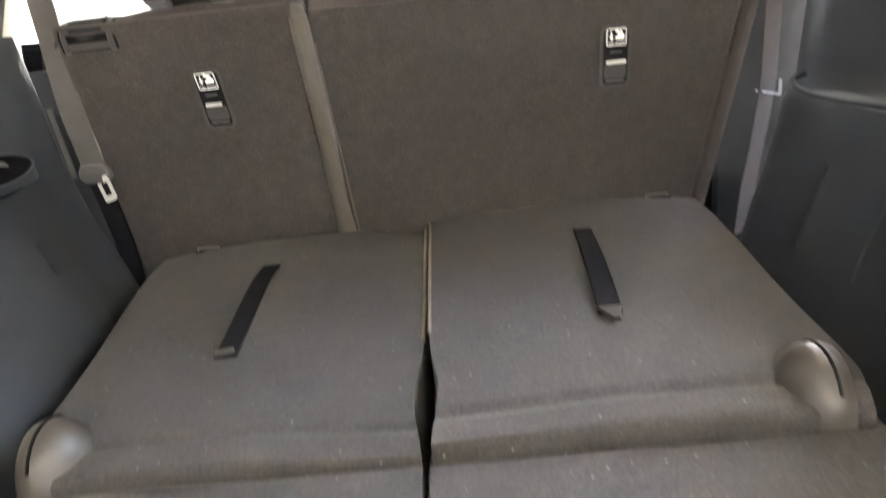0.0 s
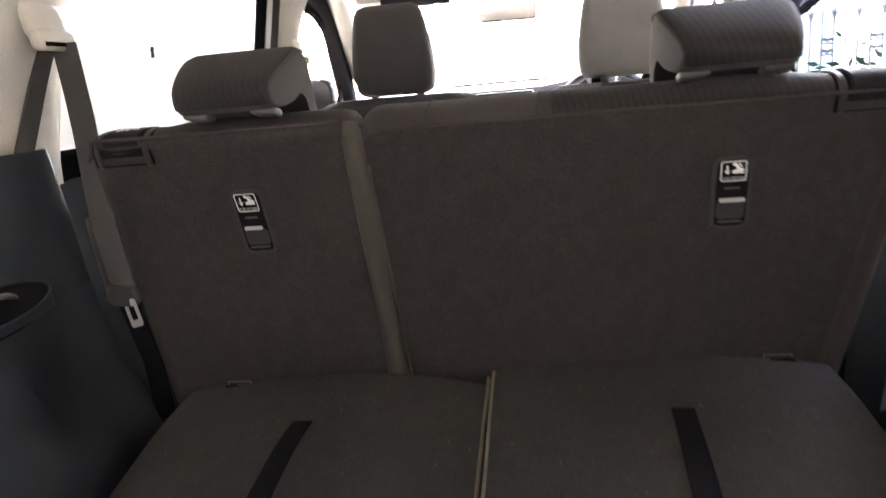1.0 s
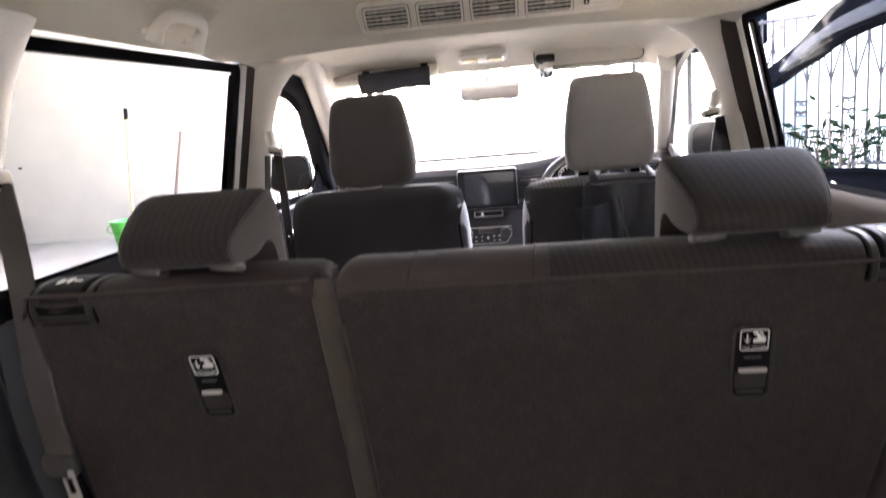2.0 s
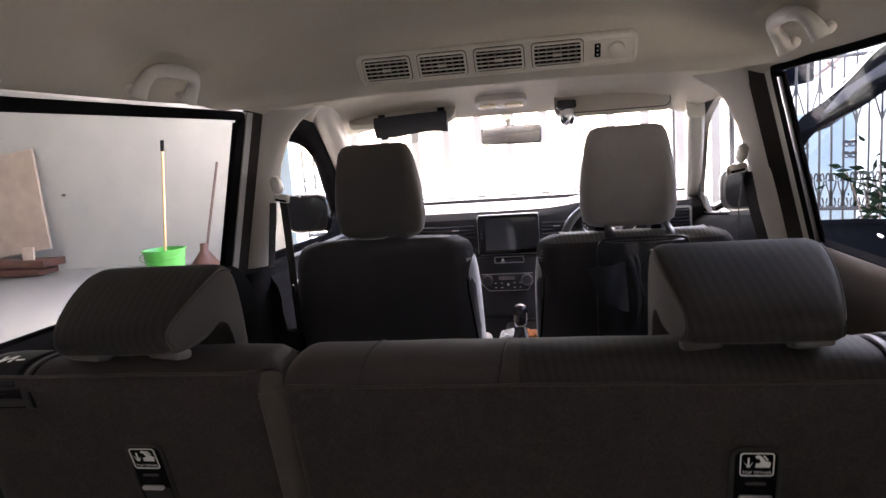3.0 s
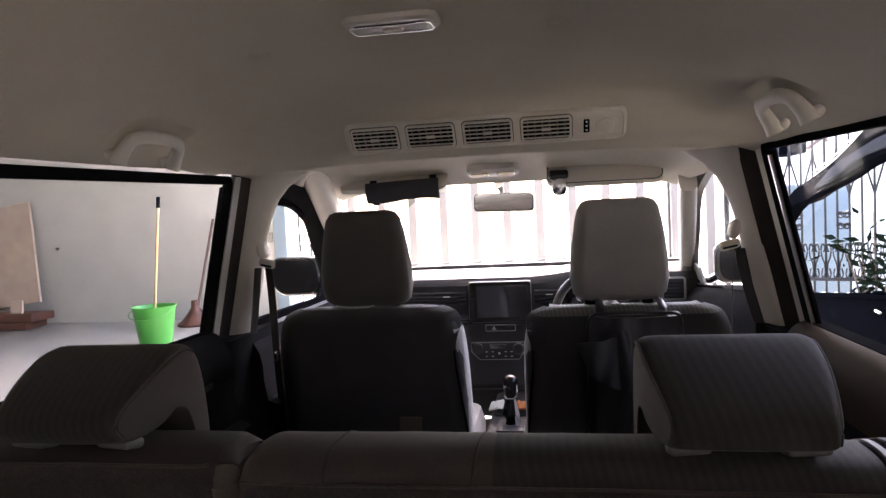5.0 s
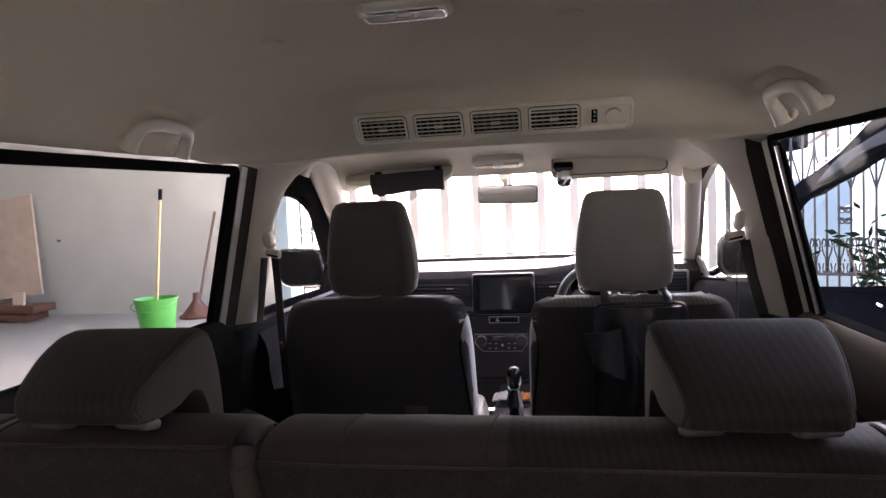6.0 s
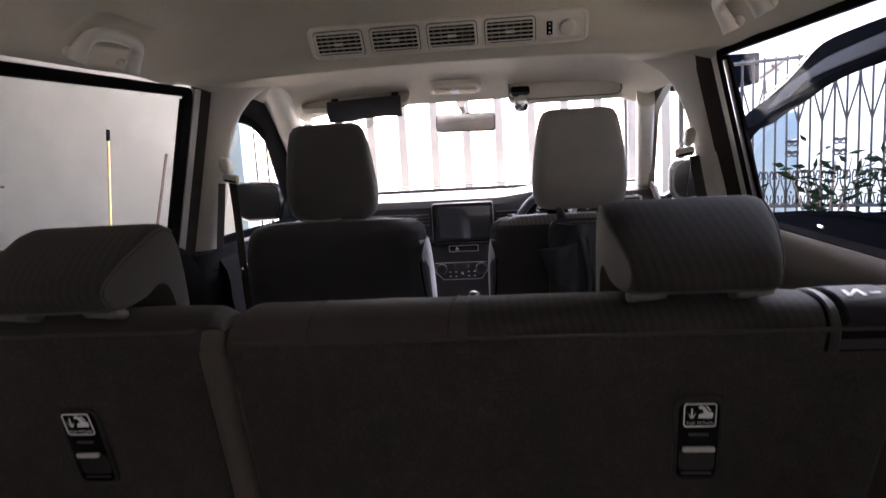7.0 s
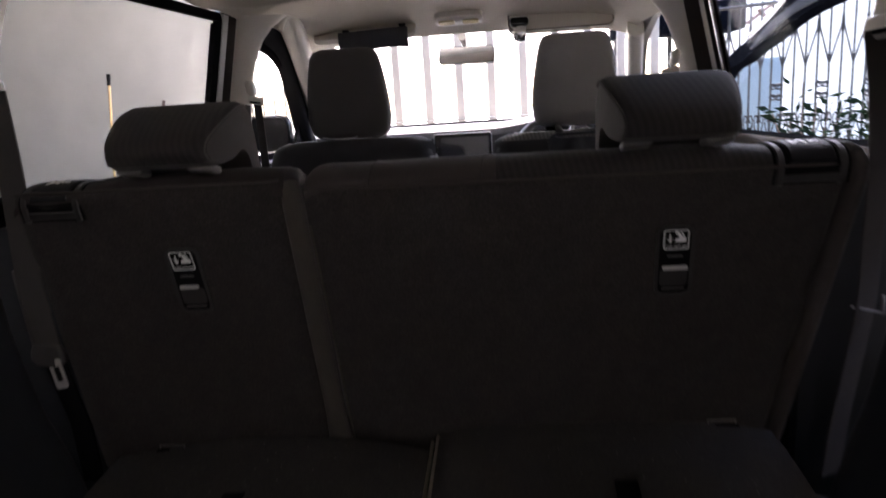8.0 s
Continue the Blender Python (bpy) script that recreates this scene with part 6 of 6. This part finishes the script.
bm = bmn()
sheet(bm, lambda x, y: Vector((x, y, 0.0)), span(-400, 400, 3), span(-400, 400, 3))
whole("ground", bm, M_CONC, "pale concrete driveway and street", "ground", kind="structure")
bm = bmn()
box(bm, (8.0, 3.6, PORCH), (-5.6, 5.05, PORCH / 2), None, 0.015, 2)
whole("pavement_porch", bm, M_TILE, "raised porch floor of pale glossy tiles", "porch floor", kind="structure")
bm = bmn()
box(bm, (6.53, 0.15, 3.4), (-5.785, 6.87, 1.7))
whole("wall_porch", bm, M_WALL, "white painted plaster wall of the porch", "wall", kind="structure")
bm = bmn()
box(bm, (0.08, 0.02, 0.10), (-2.583, 6.785, 1.212), None, 0.006)
whole("wall_switch", bm, M_TILE, "grey wall switch box on the white wall", "switch")
bm = bmn()
tube(bm, [(-4.95, 6.80, 1.19), (-4.95, 6.765, 1.19)], 0.012, 8)
whole("wall_peg", bm, M_REDSTICK, "small dark peg in the white wall", "peg")
bm = bmn()
box(bm, (0.13, 0.30, 2.6), (-2.453, 6.90, 1.3), None, 0.006, 1)
whole("trim_gate_column", bm, M_PALEBLUE, "pale blue painted gate column at the end of the wall", "column", kind="structure")
# unseen walls round the car and a roof over it, added to limit light
bm = bmn()
box(bm, (14.4, 0.2, 3.4), (-2.0, -3.6, 1.7))
whole("wall_behind", bm, M_WALL, "plain white unseen wall behind the car", "wall", kind="structure")
# unseen; bare concrete keeps bounced light off the rear
bm = bmn()
box(bm, (0.2, 6.6, 3.4), (-3.6, -0.3, 1.7))
whole("wall_bounce_cut", bm, M_CONC, "bare grey concrete unseen wall that cuts bounced light", "wall", kind="structure")
# unseen walls added to close the porch and dim its light
bm = bmn()
box(bm, (0.2, 3.9, 3.4), (-9.5, 4.95, 1.7))
box(bm, (5.9, 0.2, 3.4), (-6.6, 3.05, 1.7))
whole("wall_west_shade", bm, M_WALL, "plain white unseen walls that dim the porch", "wall", kind="structure")
# unseen roof pieces, sized to shade the cabin, cargo bay and porch wall
bm = bmn()
box(bm, (5.9, 8.9, 0.12), (-0.65, 0.75, 3.46))
box(bm, (2.9, 4.7, 0.12), (3.752, -1.35, 3.46))
box(bm, (6.0, 4.6, 0.12), (-6.6, 4.65, 3.46))
box(bm, (1.9, 1.70, 0.12), (-2.648, 6.10, 3.462))
whole("roof_shade", bm, M_ROOFM, "flat pale carport roof, unseen, sized to shade the car", "carport roof", kind="structure")

# unseen; added to hold back light that would reach the cargo bay
bm = bmn()
box(bm, (0.2, 8.4, 3.4), (5.1, 0.6, 1.7))
whole("wall_east_shade", bm, M_WALL, "plain white unseen wall that cuts light from this side", "wall", kind="structure")

# plywood sheets, boards
bm = bmn()
box(bm, (1.1, 0.03, 1.06), (-5.69, 6.70, PORCH + 0.16 + 0.545), rot(-5, -7, 0), 0.003, 1)
whole("plywood_sheet", bm, M_WOOD, "unpainted plywood sheet leaning on the white wall", "plywood")
for i, (x, y, z, a) in enumerate(((-5.6, 6.42, 0.05, 3), (-5.5, 6.45, 0.13, -2))):
    bm = bmn()
    box(bm, (1.25, 0.30, 0.075), (x, y, PORCH + z), rot(0, 0, a), 0.006, 2)
    whole("timber_board", bm, M_REDWOOD, "dark red-brown timber board stacked at the wall foot", "board", "stacked boards")
bm = bmn()
box(bm, (0.12, 0.03, 0.13), (-5.1, 6.36, PORCH + 0.235), rot(-8, 0, 4), 0.003, 1)
whole("cardboard_piece", bm, M_WOOD, "small square of pale wood standing on the boards", "wood piece")

# bucket with a stick, second stick with a brush head
bx, by = -3.06, 5.52
bucket = thing("bucket", (bx, by, PORCH), "bright green plastic bucket on the porch floor", "bucket")
bm = bmn()
n = 32
rings = []
for z, r in ((0.004, 0.0), (0.0, 0.122), (0.004, 0.127), (0.30, 0.166), (0.312, 0.178), (0.318, 0.178), (0.318, 0.169), (0.300, 0.161), (0.012, 0.121), (0.010, 0.0)):
    rings.append([Vector((bx + max(r, 0.001) * math.cos(2 * math.pi * k / n), by + max(r, 0.001) * math.sin(2 * math.pi * k / n), PORCH + z)) for k in range(n)])
loft(bm, rings)
part("pail", bm, M_GREEN, bucket)
bm = bmn()
tube(bm, spline([(bx - 0.175, by, PORCH + 0.30), (bx - 0.155, by - 0.12, PORCH + 0.25), (bx, by - 0.18, PORCH + 0.22), (bx + 0.155, by - 0.12, PORCH + 0.25), (bx + 0.175, by, PORCH + 0.30)], 5), 0.004, 6)
part("bail", bm, M_GREEN, bucket)
mop = thing("mop_stick", (bx, by, PORCH), "yellow-brown stick with a black grip standing in the bucket", "mop")
bm = bmn()
tube(bm, [(bx - 0.02, by, PORCH + 0.02), (bx + 0.075, by + 0.05, 1.60)], 0.0105, 10)
part("stick", bm, M_BAMBOO, mop)
bm = bmn()
tube(bm, [(bx + 0.068, by + 0.046, 1.52), (bx + 0.075, by + 0.05, 1.61)], 0.016, 10)
part("grip", bm, M_RUBBER, mop)
dust = thing("drain_plunger", (-3.25, 6.48, PORCH), "dark red rubber plunger with a long thin handle", "plunger")
bm = bmn()
tube(bm, [(-3.24, 6.50, PORCH + 0.15), (-3.135, 6.72, 1.42)], 0.014, 8)
part("stick", bm, M_REDSTICK, dust)
bm = bmn()
loft(bm, [[Vector((-3.25 + r * math.cos(a), 6.48 + r * math.sin(a), PORCH + z)) for a in span(0, 2 * math.pi, 25)[:-1]] for z, r in ((0.0, 0.17), (0.02, 0.175), (0.05, 0.13), (0.12, 0.075), (0.17, 0.04), (0.24, 0.035))])
part("cup", bm, M_REDWOOD, dust)

# front gate: pale flat posts with rails
GATE_Y = 7.3
gate = thing("front_gate", (-0.3, GATE_Y, 0), "tall pale grey metal gate of flat upright bars", "gate")
x = -1.877
while x < 1.95:
    bm = bmn()
    box(bm, (0.085, 0.03, 2.5), (x, GATE_Y, 1.28), None, 0.008, 1)
    part("bar", bm, M_GATE, gate)
    x += 0.3264
for z in (0.35, 2.45):
    bm = bmn()
    box(bm, (4.1, 0.05, 0.09), (-0.03, GATE_Y + 0.045, z), None, 0.008, 1)
    part("rail", bm, M_GATE, gate)


def scroll(bm, c, r, s, ax, up=Vector((0, 0, 1)), turns=1.6, t=0.010):
    """A spiral of flat iron."""
    pts = []
    for k in span(0, 1, 22):
        a = turns * 2 * math.pi * k
        rr = r * (1 - 0.72 * k)
        pts.append(c + ax * (s * rr * math.cos(a)) + up * (rr * math.sin(a)))
    tube(bm, pts, t, 5)


def iron_panel(name, a, b, z0, z1, step, label, forks=True):
    """An ornamental iron fence from a to b in plan."""
    a, b = Vector((*a, 0)), Vector((*b, 0))
    ax = (b - a).normalized()
    f = thing(name, (a.x, a.y, 0), label, "iron fence", "iron fences")
    count = int((b - a).length / step)
    for i in range(count + 1):
        p = a + ax * (i * step)
        bm = bmn()
        tube(bm, [p + Vector((0, 0, z0)), p + Vector((0, 0, z1))], 0.010, 6)
        part("bar", bm, M_IRON, f)
    for z in (z0 + 0.05, z0 + 0.30, z1 - 0.03):
        bm = bmn()
        tube(bm, [a + Vector((0, 0, z)), b + Vector((0, 0, z))], 0.018, 6)
        part("rail", bm, M_IRON, f)
    for i in range(count):
        p = a + ax * ((i + 0.5) * step)
        bm = bmn()
        for s in (-1, 1):
            scroll(bm, p + ax * (s * step * 0.28) + Vector((0, 0, z0 + 0.15)), step * 0.30, s, ax, t=0.008)
            # tall curl between the two lower rails
            tube(bm, spline([p + ax * (s * step * a) + Vector((0, 0, z0 + 0.10 + h)) for a, h in ((0.22, 0.30), (0.14, 0.27), (0.12, 0.235), (0.26, 0.215), (0.40, 0.25), (0.36, 0.34), (0.16, 0.40), (0.08, 0.47), (0.22, 0.525), (0.38, 0.50), (0.34, 0.455), (0.24, 0.46))], 3), 0.007, 5)
            if i % 4 == 0:
                scroll(bm, p + ax * (s * step * 0.26) + Vector((0, 0, z0 + 0.78)), step * 0.34, s, ax, t=0.008)
                scroll(bm, p + ax * (s * step * 0.26) + Vector((0, 0, z0 + 0.88)), step * 0.34, s, ax, t=0.008)
        part("scroll", bm, M_IRON, f)
    if forks:
        # straight forks rise from every second bar to its neighbours
        for i in range(1, count, 2):
            p = a + ax * (i * step)
            bm = bmn()
            for s in (-1, 1):
                tube(bm, [p + Vector((0, 0, z1 - 0.66)), p + Vector((0, 0, z1 - 0.62)), p + ax * (s * step * 0.90) + Vector((0, 0, z1 - 0.29)), p + ax * (s * step * 0.96) + Vector((0, 0, z1 - 0.20))], 0.009, 5)
            part("fork", bm, M_IRON, f)
    return f


iron_panel("iron_fence", (2.05, 7.35), (5.6, 5.7), 0.30, 1.98, 0.095, "black wrought-iron fence with scrolls and forked bars")
iron_panel("iron_gate", (-2.36, 7.02), (-2.05, 7.28), 0.30, 2.1, 0.12, "black wrought-iron side gate with scrolls", False)

# pale building beyond the fence
bm = bmn()
box(bm, (5.0, 0.2, 3.6), (5.6, 9.6, 1.8), rot(0, 0, -22))
whole("wall_neighbour", bm, M_WALL, "bright white wall beyond the iron fence", "wall", kind="structure")
bm = bmn()
box(bm, (0.62, 0.08, 1.5), (2.90, 8.0, 0.75), rot(0, 0, -22), 0.01)
whole("wall_blue_panel", bm, M_PALEBLUE, "pale blue painted panel beyond the fence", "panel", kind="structure")


bm = bmn()
box(bm, (1.3, 0.5, 0.30), (2.05, 7.85, 1.94), None, 0.02, 2)
awn = whole("awning_box", bm, M_NAVY, "dark boxed awning on posts above the fence", "awning")
for x in (1.45, 2.02):
    bm = bmn()
    tube(bm, [(x, 7.95, 0.0), (x, 7.95, 1.80)], 0.03, 8)
    part("post", bm, M_IRON, awn)
br = thing("awning_bracket", (2.70, 7.6, 1.84), "grey-brown metal bracket beside the dark awning", "bracket")
for a, b, r in (((2.70, 7.6, 1.835), (2.95, 7.6, 2.01), 0.020), ((2.805, 7.59, 1.965), (2.878, 7.59, 1.893), 0.020)):
    bm = bmn()
    tube(bm, [a, b], r, 6)
    part("arm", bm, M_REDSTICK, br)


def shrub(cx, cy, h, spread, count, seed, label, leaf):
    rng = random.Random(seed)
    sh = thing("shrub", (cx, cy, 0), label, "shrub", "shrubs by the fence")
    stems, leaves = bmn(), bmn()
    for i in range(9):
        a = rng.uniform(0, 6.28)
        tip = Vector((cx + spread * math.cos(a) * rng.uniform(0.3, 1), cy + 0.25 * math.sin(a), h * rng.uniform(0.7, 1.0)))
        base = Vector((cx + 0.05 * math.cos(a), cy + 0.05 * math.sin(a), 0.0))
        mid = base.lerp(tip, 0.5) + Vector((0, 0, 0.1))
        pts = spline([base, mid, tip], 5)
        tube(stems, pts, [0.012 * (1 - 0.7 * k / (len(pts) - 1)) for k in range(len(pts))], 5)
        for _ in range(count // 9):
            k = rng.uniform(0.35, 1)
            p = pts[int(k * (len(pts) - 1))] + Vector((rng.gauss(0, 0.09), rng.gauss(0, 0.07), rng.gauss(0, 0.07)))
            d = Vector((rng.gauss(0, 1), rng.gauss(0, 0.7), rng.uniform(-0.4, 0.8))).normalized()
            w = d.cross(Vector((rng.gauss(0, 1), rng.gauss(0, 1), rng.gauss(0, 1)))).normalized()
            ln, wd = rng.uniform(0.09, 0.19), rng.uniform(0.014, 0.030)
            nrm = d.cross(w) * 0.012
            v = [leaves.verts.new(q) for q in (p, p + d * ln * 0.4 + w * wd, p + d * ln, p + d * ln * 0.4 - w * wd, p + d * ln * 0.45 - nrm)]
            for t3 in ((0, 1, 4), (1, 2, 4), (2, 3, 4), (3, 0, 4)):
                leaves.faces.new([v[q] for q in t3])
    part("stems", stems, M_REDSTICK, sh)
    tagged(part("leaves", leaves, leaf, sh), kind="stuff")
    return sh


shrub(2.95, 6.75, 1.22, 0.40, 160, 3, "broad-leaved shrub in front of the iron fence, darkened as backlit", M_LEAFBACKLIT)
shrub(3.55, 6.45, 1.14, 0.36, 170, 5, "broad-leaved shrub in front of the iron fence, darkened as backlit", M_LEAFBACKLIT)
shrub(4.05, 7.0, 1.30, 0.5, 620, 8, "dense green shrub behind the iron fence", M_LEAF2)



# ---- neighbouring car ----
def neighbour_car():
    car = thing("parked_car", (2.45, 3.7, 0), "glossy dark blue car parked alongside", "car")
    xs, xe = 1.56, 3.30
    cx = (xs + xe) / 2
    # lower body: sections along y
    bm = bmn()
    rings = []
    for y, top, half in ((1.2, 0.70, 0.70), (1.3, 0.88, 0.80), (1.55, 0.92, 0.84), (1.6, 0.92, 0.845), (2.6, 0.95, 0.87), (3.6, 0.925, 0.87), (4.7, 0.805, 0.86), (5.25, 0.715, 0.84), (5.3, 0.705, 0.835), (5.4, 0.69, 0.83), (5.75, 0.62, 0.78), (5.9, 0.52, 0.70)):
        prof = [(-half + 0.05, 0.22), (-half, 0.32), (-half - 0.01, 0.60), (-half + 0.015, top - 0.10), (-half + 0.05, top - 0.015), (-half + 0.12, top), (half - 0.12, top), (half - 0.05, top - 0.015), (half - 0.015, top - 0.10), (half + 0.01, 0.60), (half, 0.32), (half - 0.05, 0.22)]
        if 1.56 < y < 5.28:
            # open cabin between the door tops
            prof[5], prof[6] = (-half + 0.13, 0.42), (half - 0.13, 0.42)
        rings.append([Vector((cx + x, y, z)) for x, z in prof])
    loft(bm, rings)
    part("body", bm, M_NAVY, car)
    bm = bmn()
    sheet(bm, lambda u, y: Vector((cx + u * curve1([(1.5, 0.70), (2.2, 0.76), (3.4, 0.77), (3.9, 0.77)], y), y, curve1([(1.5, 1.58), (2.2, 1.68), (3.3, 1.69), (3.9, 1.63)], y) - 0.05 * u * u)), span(-1, 1, 11), span(1.5, 3.9, 12), 0.03)
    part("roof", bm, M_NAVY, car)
    for s in (-1, 1):
        bm = bmn()
        upper = [(3.0, 1.70), (3.6, 1.695), (3.84, 1.675), (4.02, 1.612), (4.21, 1.547), (4.51, 1.472), (4.87, 1.385), (5.35, 1.10), (5.65, 0.80)]
        lower = [(3.0, 1.56), (3.7, 1.515), (3.96, 1.478), (4.15, 1.428), (4.4, 1.382), (4.6, 1.332), (4.89, 1.277), (5.35, 0.96), (5.6, 0.70)]

        def slab(a, b, x0, x1, ys):
            """A bar along the side of the cabin between two height curves."""
            return [[Vector((cx + s * x, y, z)) for x, z in ((x0, curve1(a, y)), (x1, curve1(a, y) - 0.012), (x1 + 0.006, (curve1(a, y) + curve1(b, y)) / 2), (x1, curve1(b, y) + 0.006), (x0, curve1(b, y)))] for y in ys]

        loft(bm, slab(upper, lower, 0.72, 0.80, span(3.0, 5.6, 27)))
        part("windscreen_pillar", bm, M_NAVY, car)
        # sky reflection on the navy door frame, put into a paler wedge
        bm = bmn()
        loft(bm, slab([(3.0, 1.655), (3.74, 1.608), (3.96, 1.567), (4.21, 1.517), (4.44, 1.418)], [(3.0, 1.585), (3.74, 1.538), (3.96, 1.512), (4.15, 1.458), (4.44, 1.392)], 0.79, 0.812, span(3.0, 4.44, 16)))
        part("door_frame", bm, M_SKYGLOSS, car, "door frame with the sky reflection painted pale")
        for d in (0.0, 0.022):
            bm = bmn()
            tube(bm, [(cx + s * 0.802, y, curve1(upper, y) + 0.012 - d) for y in span(3.6, 4.5, 10)], 0.0035, 6)
            part("gutter_strip", bm, M_SILVER, car, "thin bright strip along the roof edge")
        bm = bmn()
        tube(bm, spline([(cx + s * 0.72, 1.6, 1.54), (cx + s * 0.76, 2.4, 1.62), (cx + s * 0.77, 3.1, 1.645)], 5), 0.035, 8)
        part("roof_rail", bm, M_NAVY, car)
        bm = bmn()
        tube(bm, [(cx + s * 0.78, 2.35, 1.60), (cx + s * 0.83, 2.30, 0.92)], 0.045, 8, 0.6, (0, 1, 0))
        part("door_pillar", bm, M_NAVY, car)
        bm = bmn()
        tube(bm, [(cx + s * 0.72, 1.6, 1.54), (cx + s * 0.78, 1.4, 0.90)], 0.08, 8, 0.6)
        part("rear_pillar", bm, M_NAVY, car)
        for y in (3.63, 2.4):
            bm = bmn()
            box(bm, (0.014, 0.050, 0.011), (cx + s * 0.872, y, 0.845), rot(8, 0, 0), 0.006, 2)
            part("door_handle", bm, M_SILVER, car, "bright metal door handle")
        bm = bmn()
        band(bm, [(cx + s * 0.835, y, curve1([(1.5, 0.91), (2.6, 0.935), (3.6, 0.91), (4.9, 0.76)], y)) for y in span(1.5, 4.9, 8)], 0.02, 0.008, (0, 0, 1))
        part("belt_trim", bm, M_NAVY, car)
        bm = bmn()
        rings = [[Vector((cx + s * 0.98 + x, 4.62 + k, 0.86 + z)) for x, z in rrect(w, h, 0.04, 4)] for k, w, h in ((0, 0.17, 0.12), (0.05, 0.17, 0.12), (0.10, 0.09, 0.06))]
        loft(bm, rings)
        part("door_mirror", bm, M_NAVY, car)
        for y in (2.0, 4.95):
            bm = bmn()
            tube(bm, [(cx + s * 0.70, y, 0.31), (cx + s * 0.885, y, 0.31)], [0.31, 0.31], 28)
            wh = part("wheel", bm, M_RUBBER, car)
            bm = bmn()
            tube(bm, [(cx + s * 0.88, y, 0.31), (cx + s * 0.893, y, 0.31)], [0.21, 0.19], 24)
            part("rim", bm, M_SILVER, wh)
    bm = bmn()
    sheet(bm, lambda u, k: Vector((cx + u * (0.77 + 0.05 * k), 3.88 + 1.70 * k + 0.04 * (1 - u * u), 1.62 - 0.95 * k)), span(-1, 1, 9), span(0, 1, 6))
    p = part("windscreen", bm, M_GLASS, car)
    p.visible_shadow = False
    bm = bmn()
    box(bm, (0.5, 0.5, 0.5), (cx - 0.38, 3.0, 0.78), None, 0.08, 3)
    box(bm, (0.5, 0.5, 0.5), (cx + 0.38, 3.0, 0.78), None, 0.08, 3)
    part("seats", bm, M_DARKFAB, car)
    return car


neighbour_car()
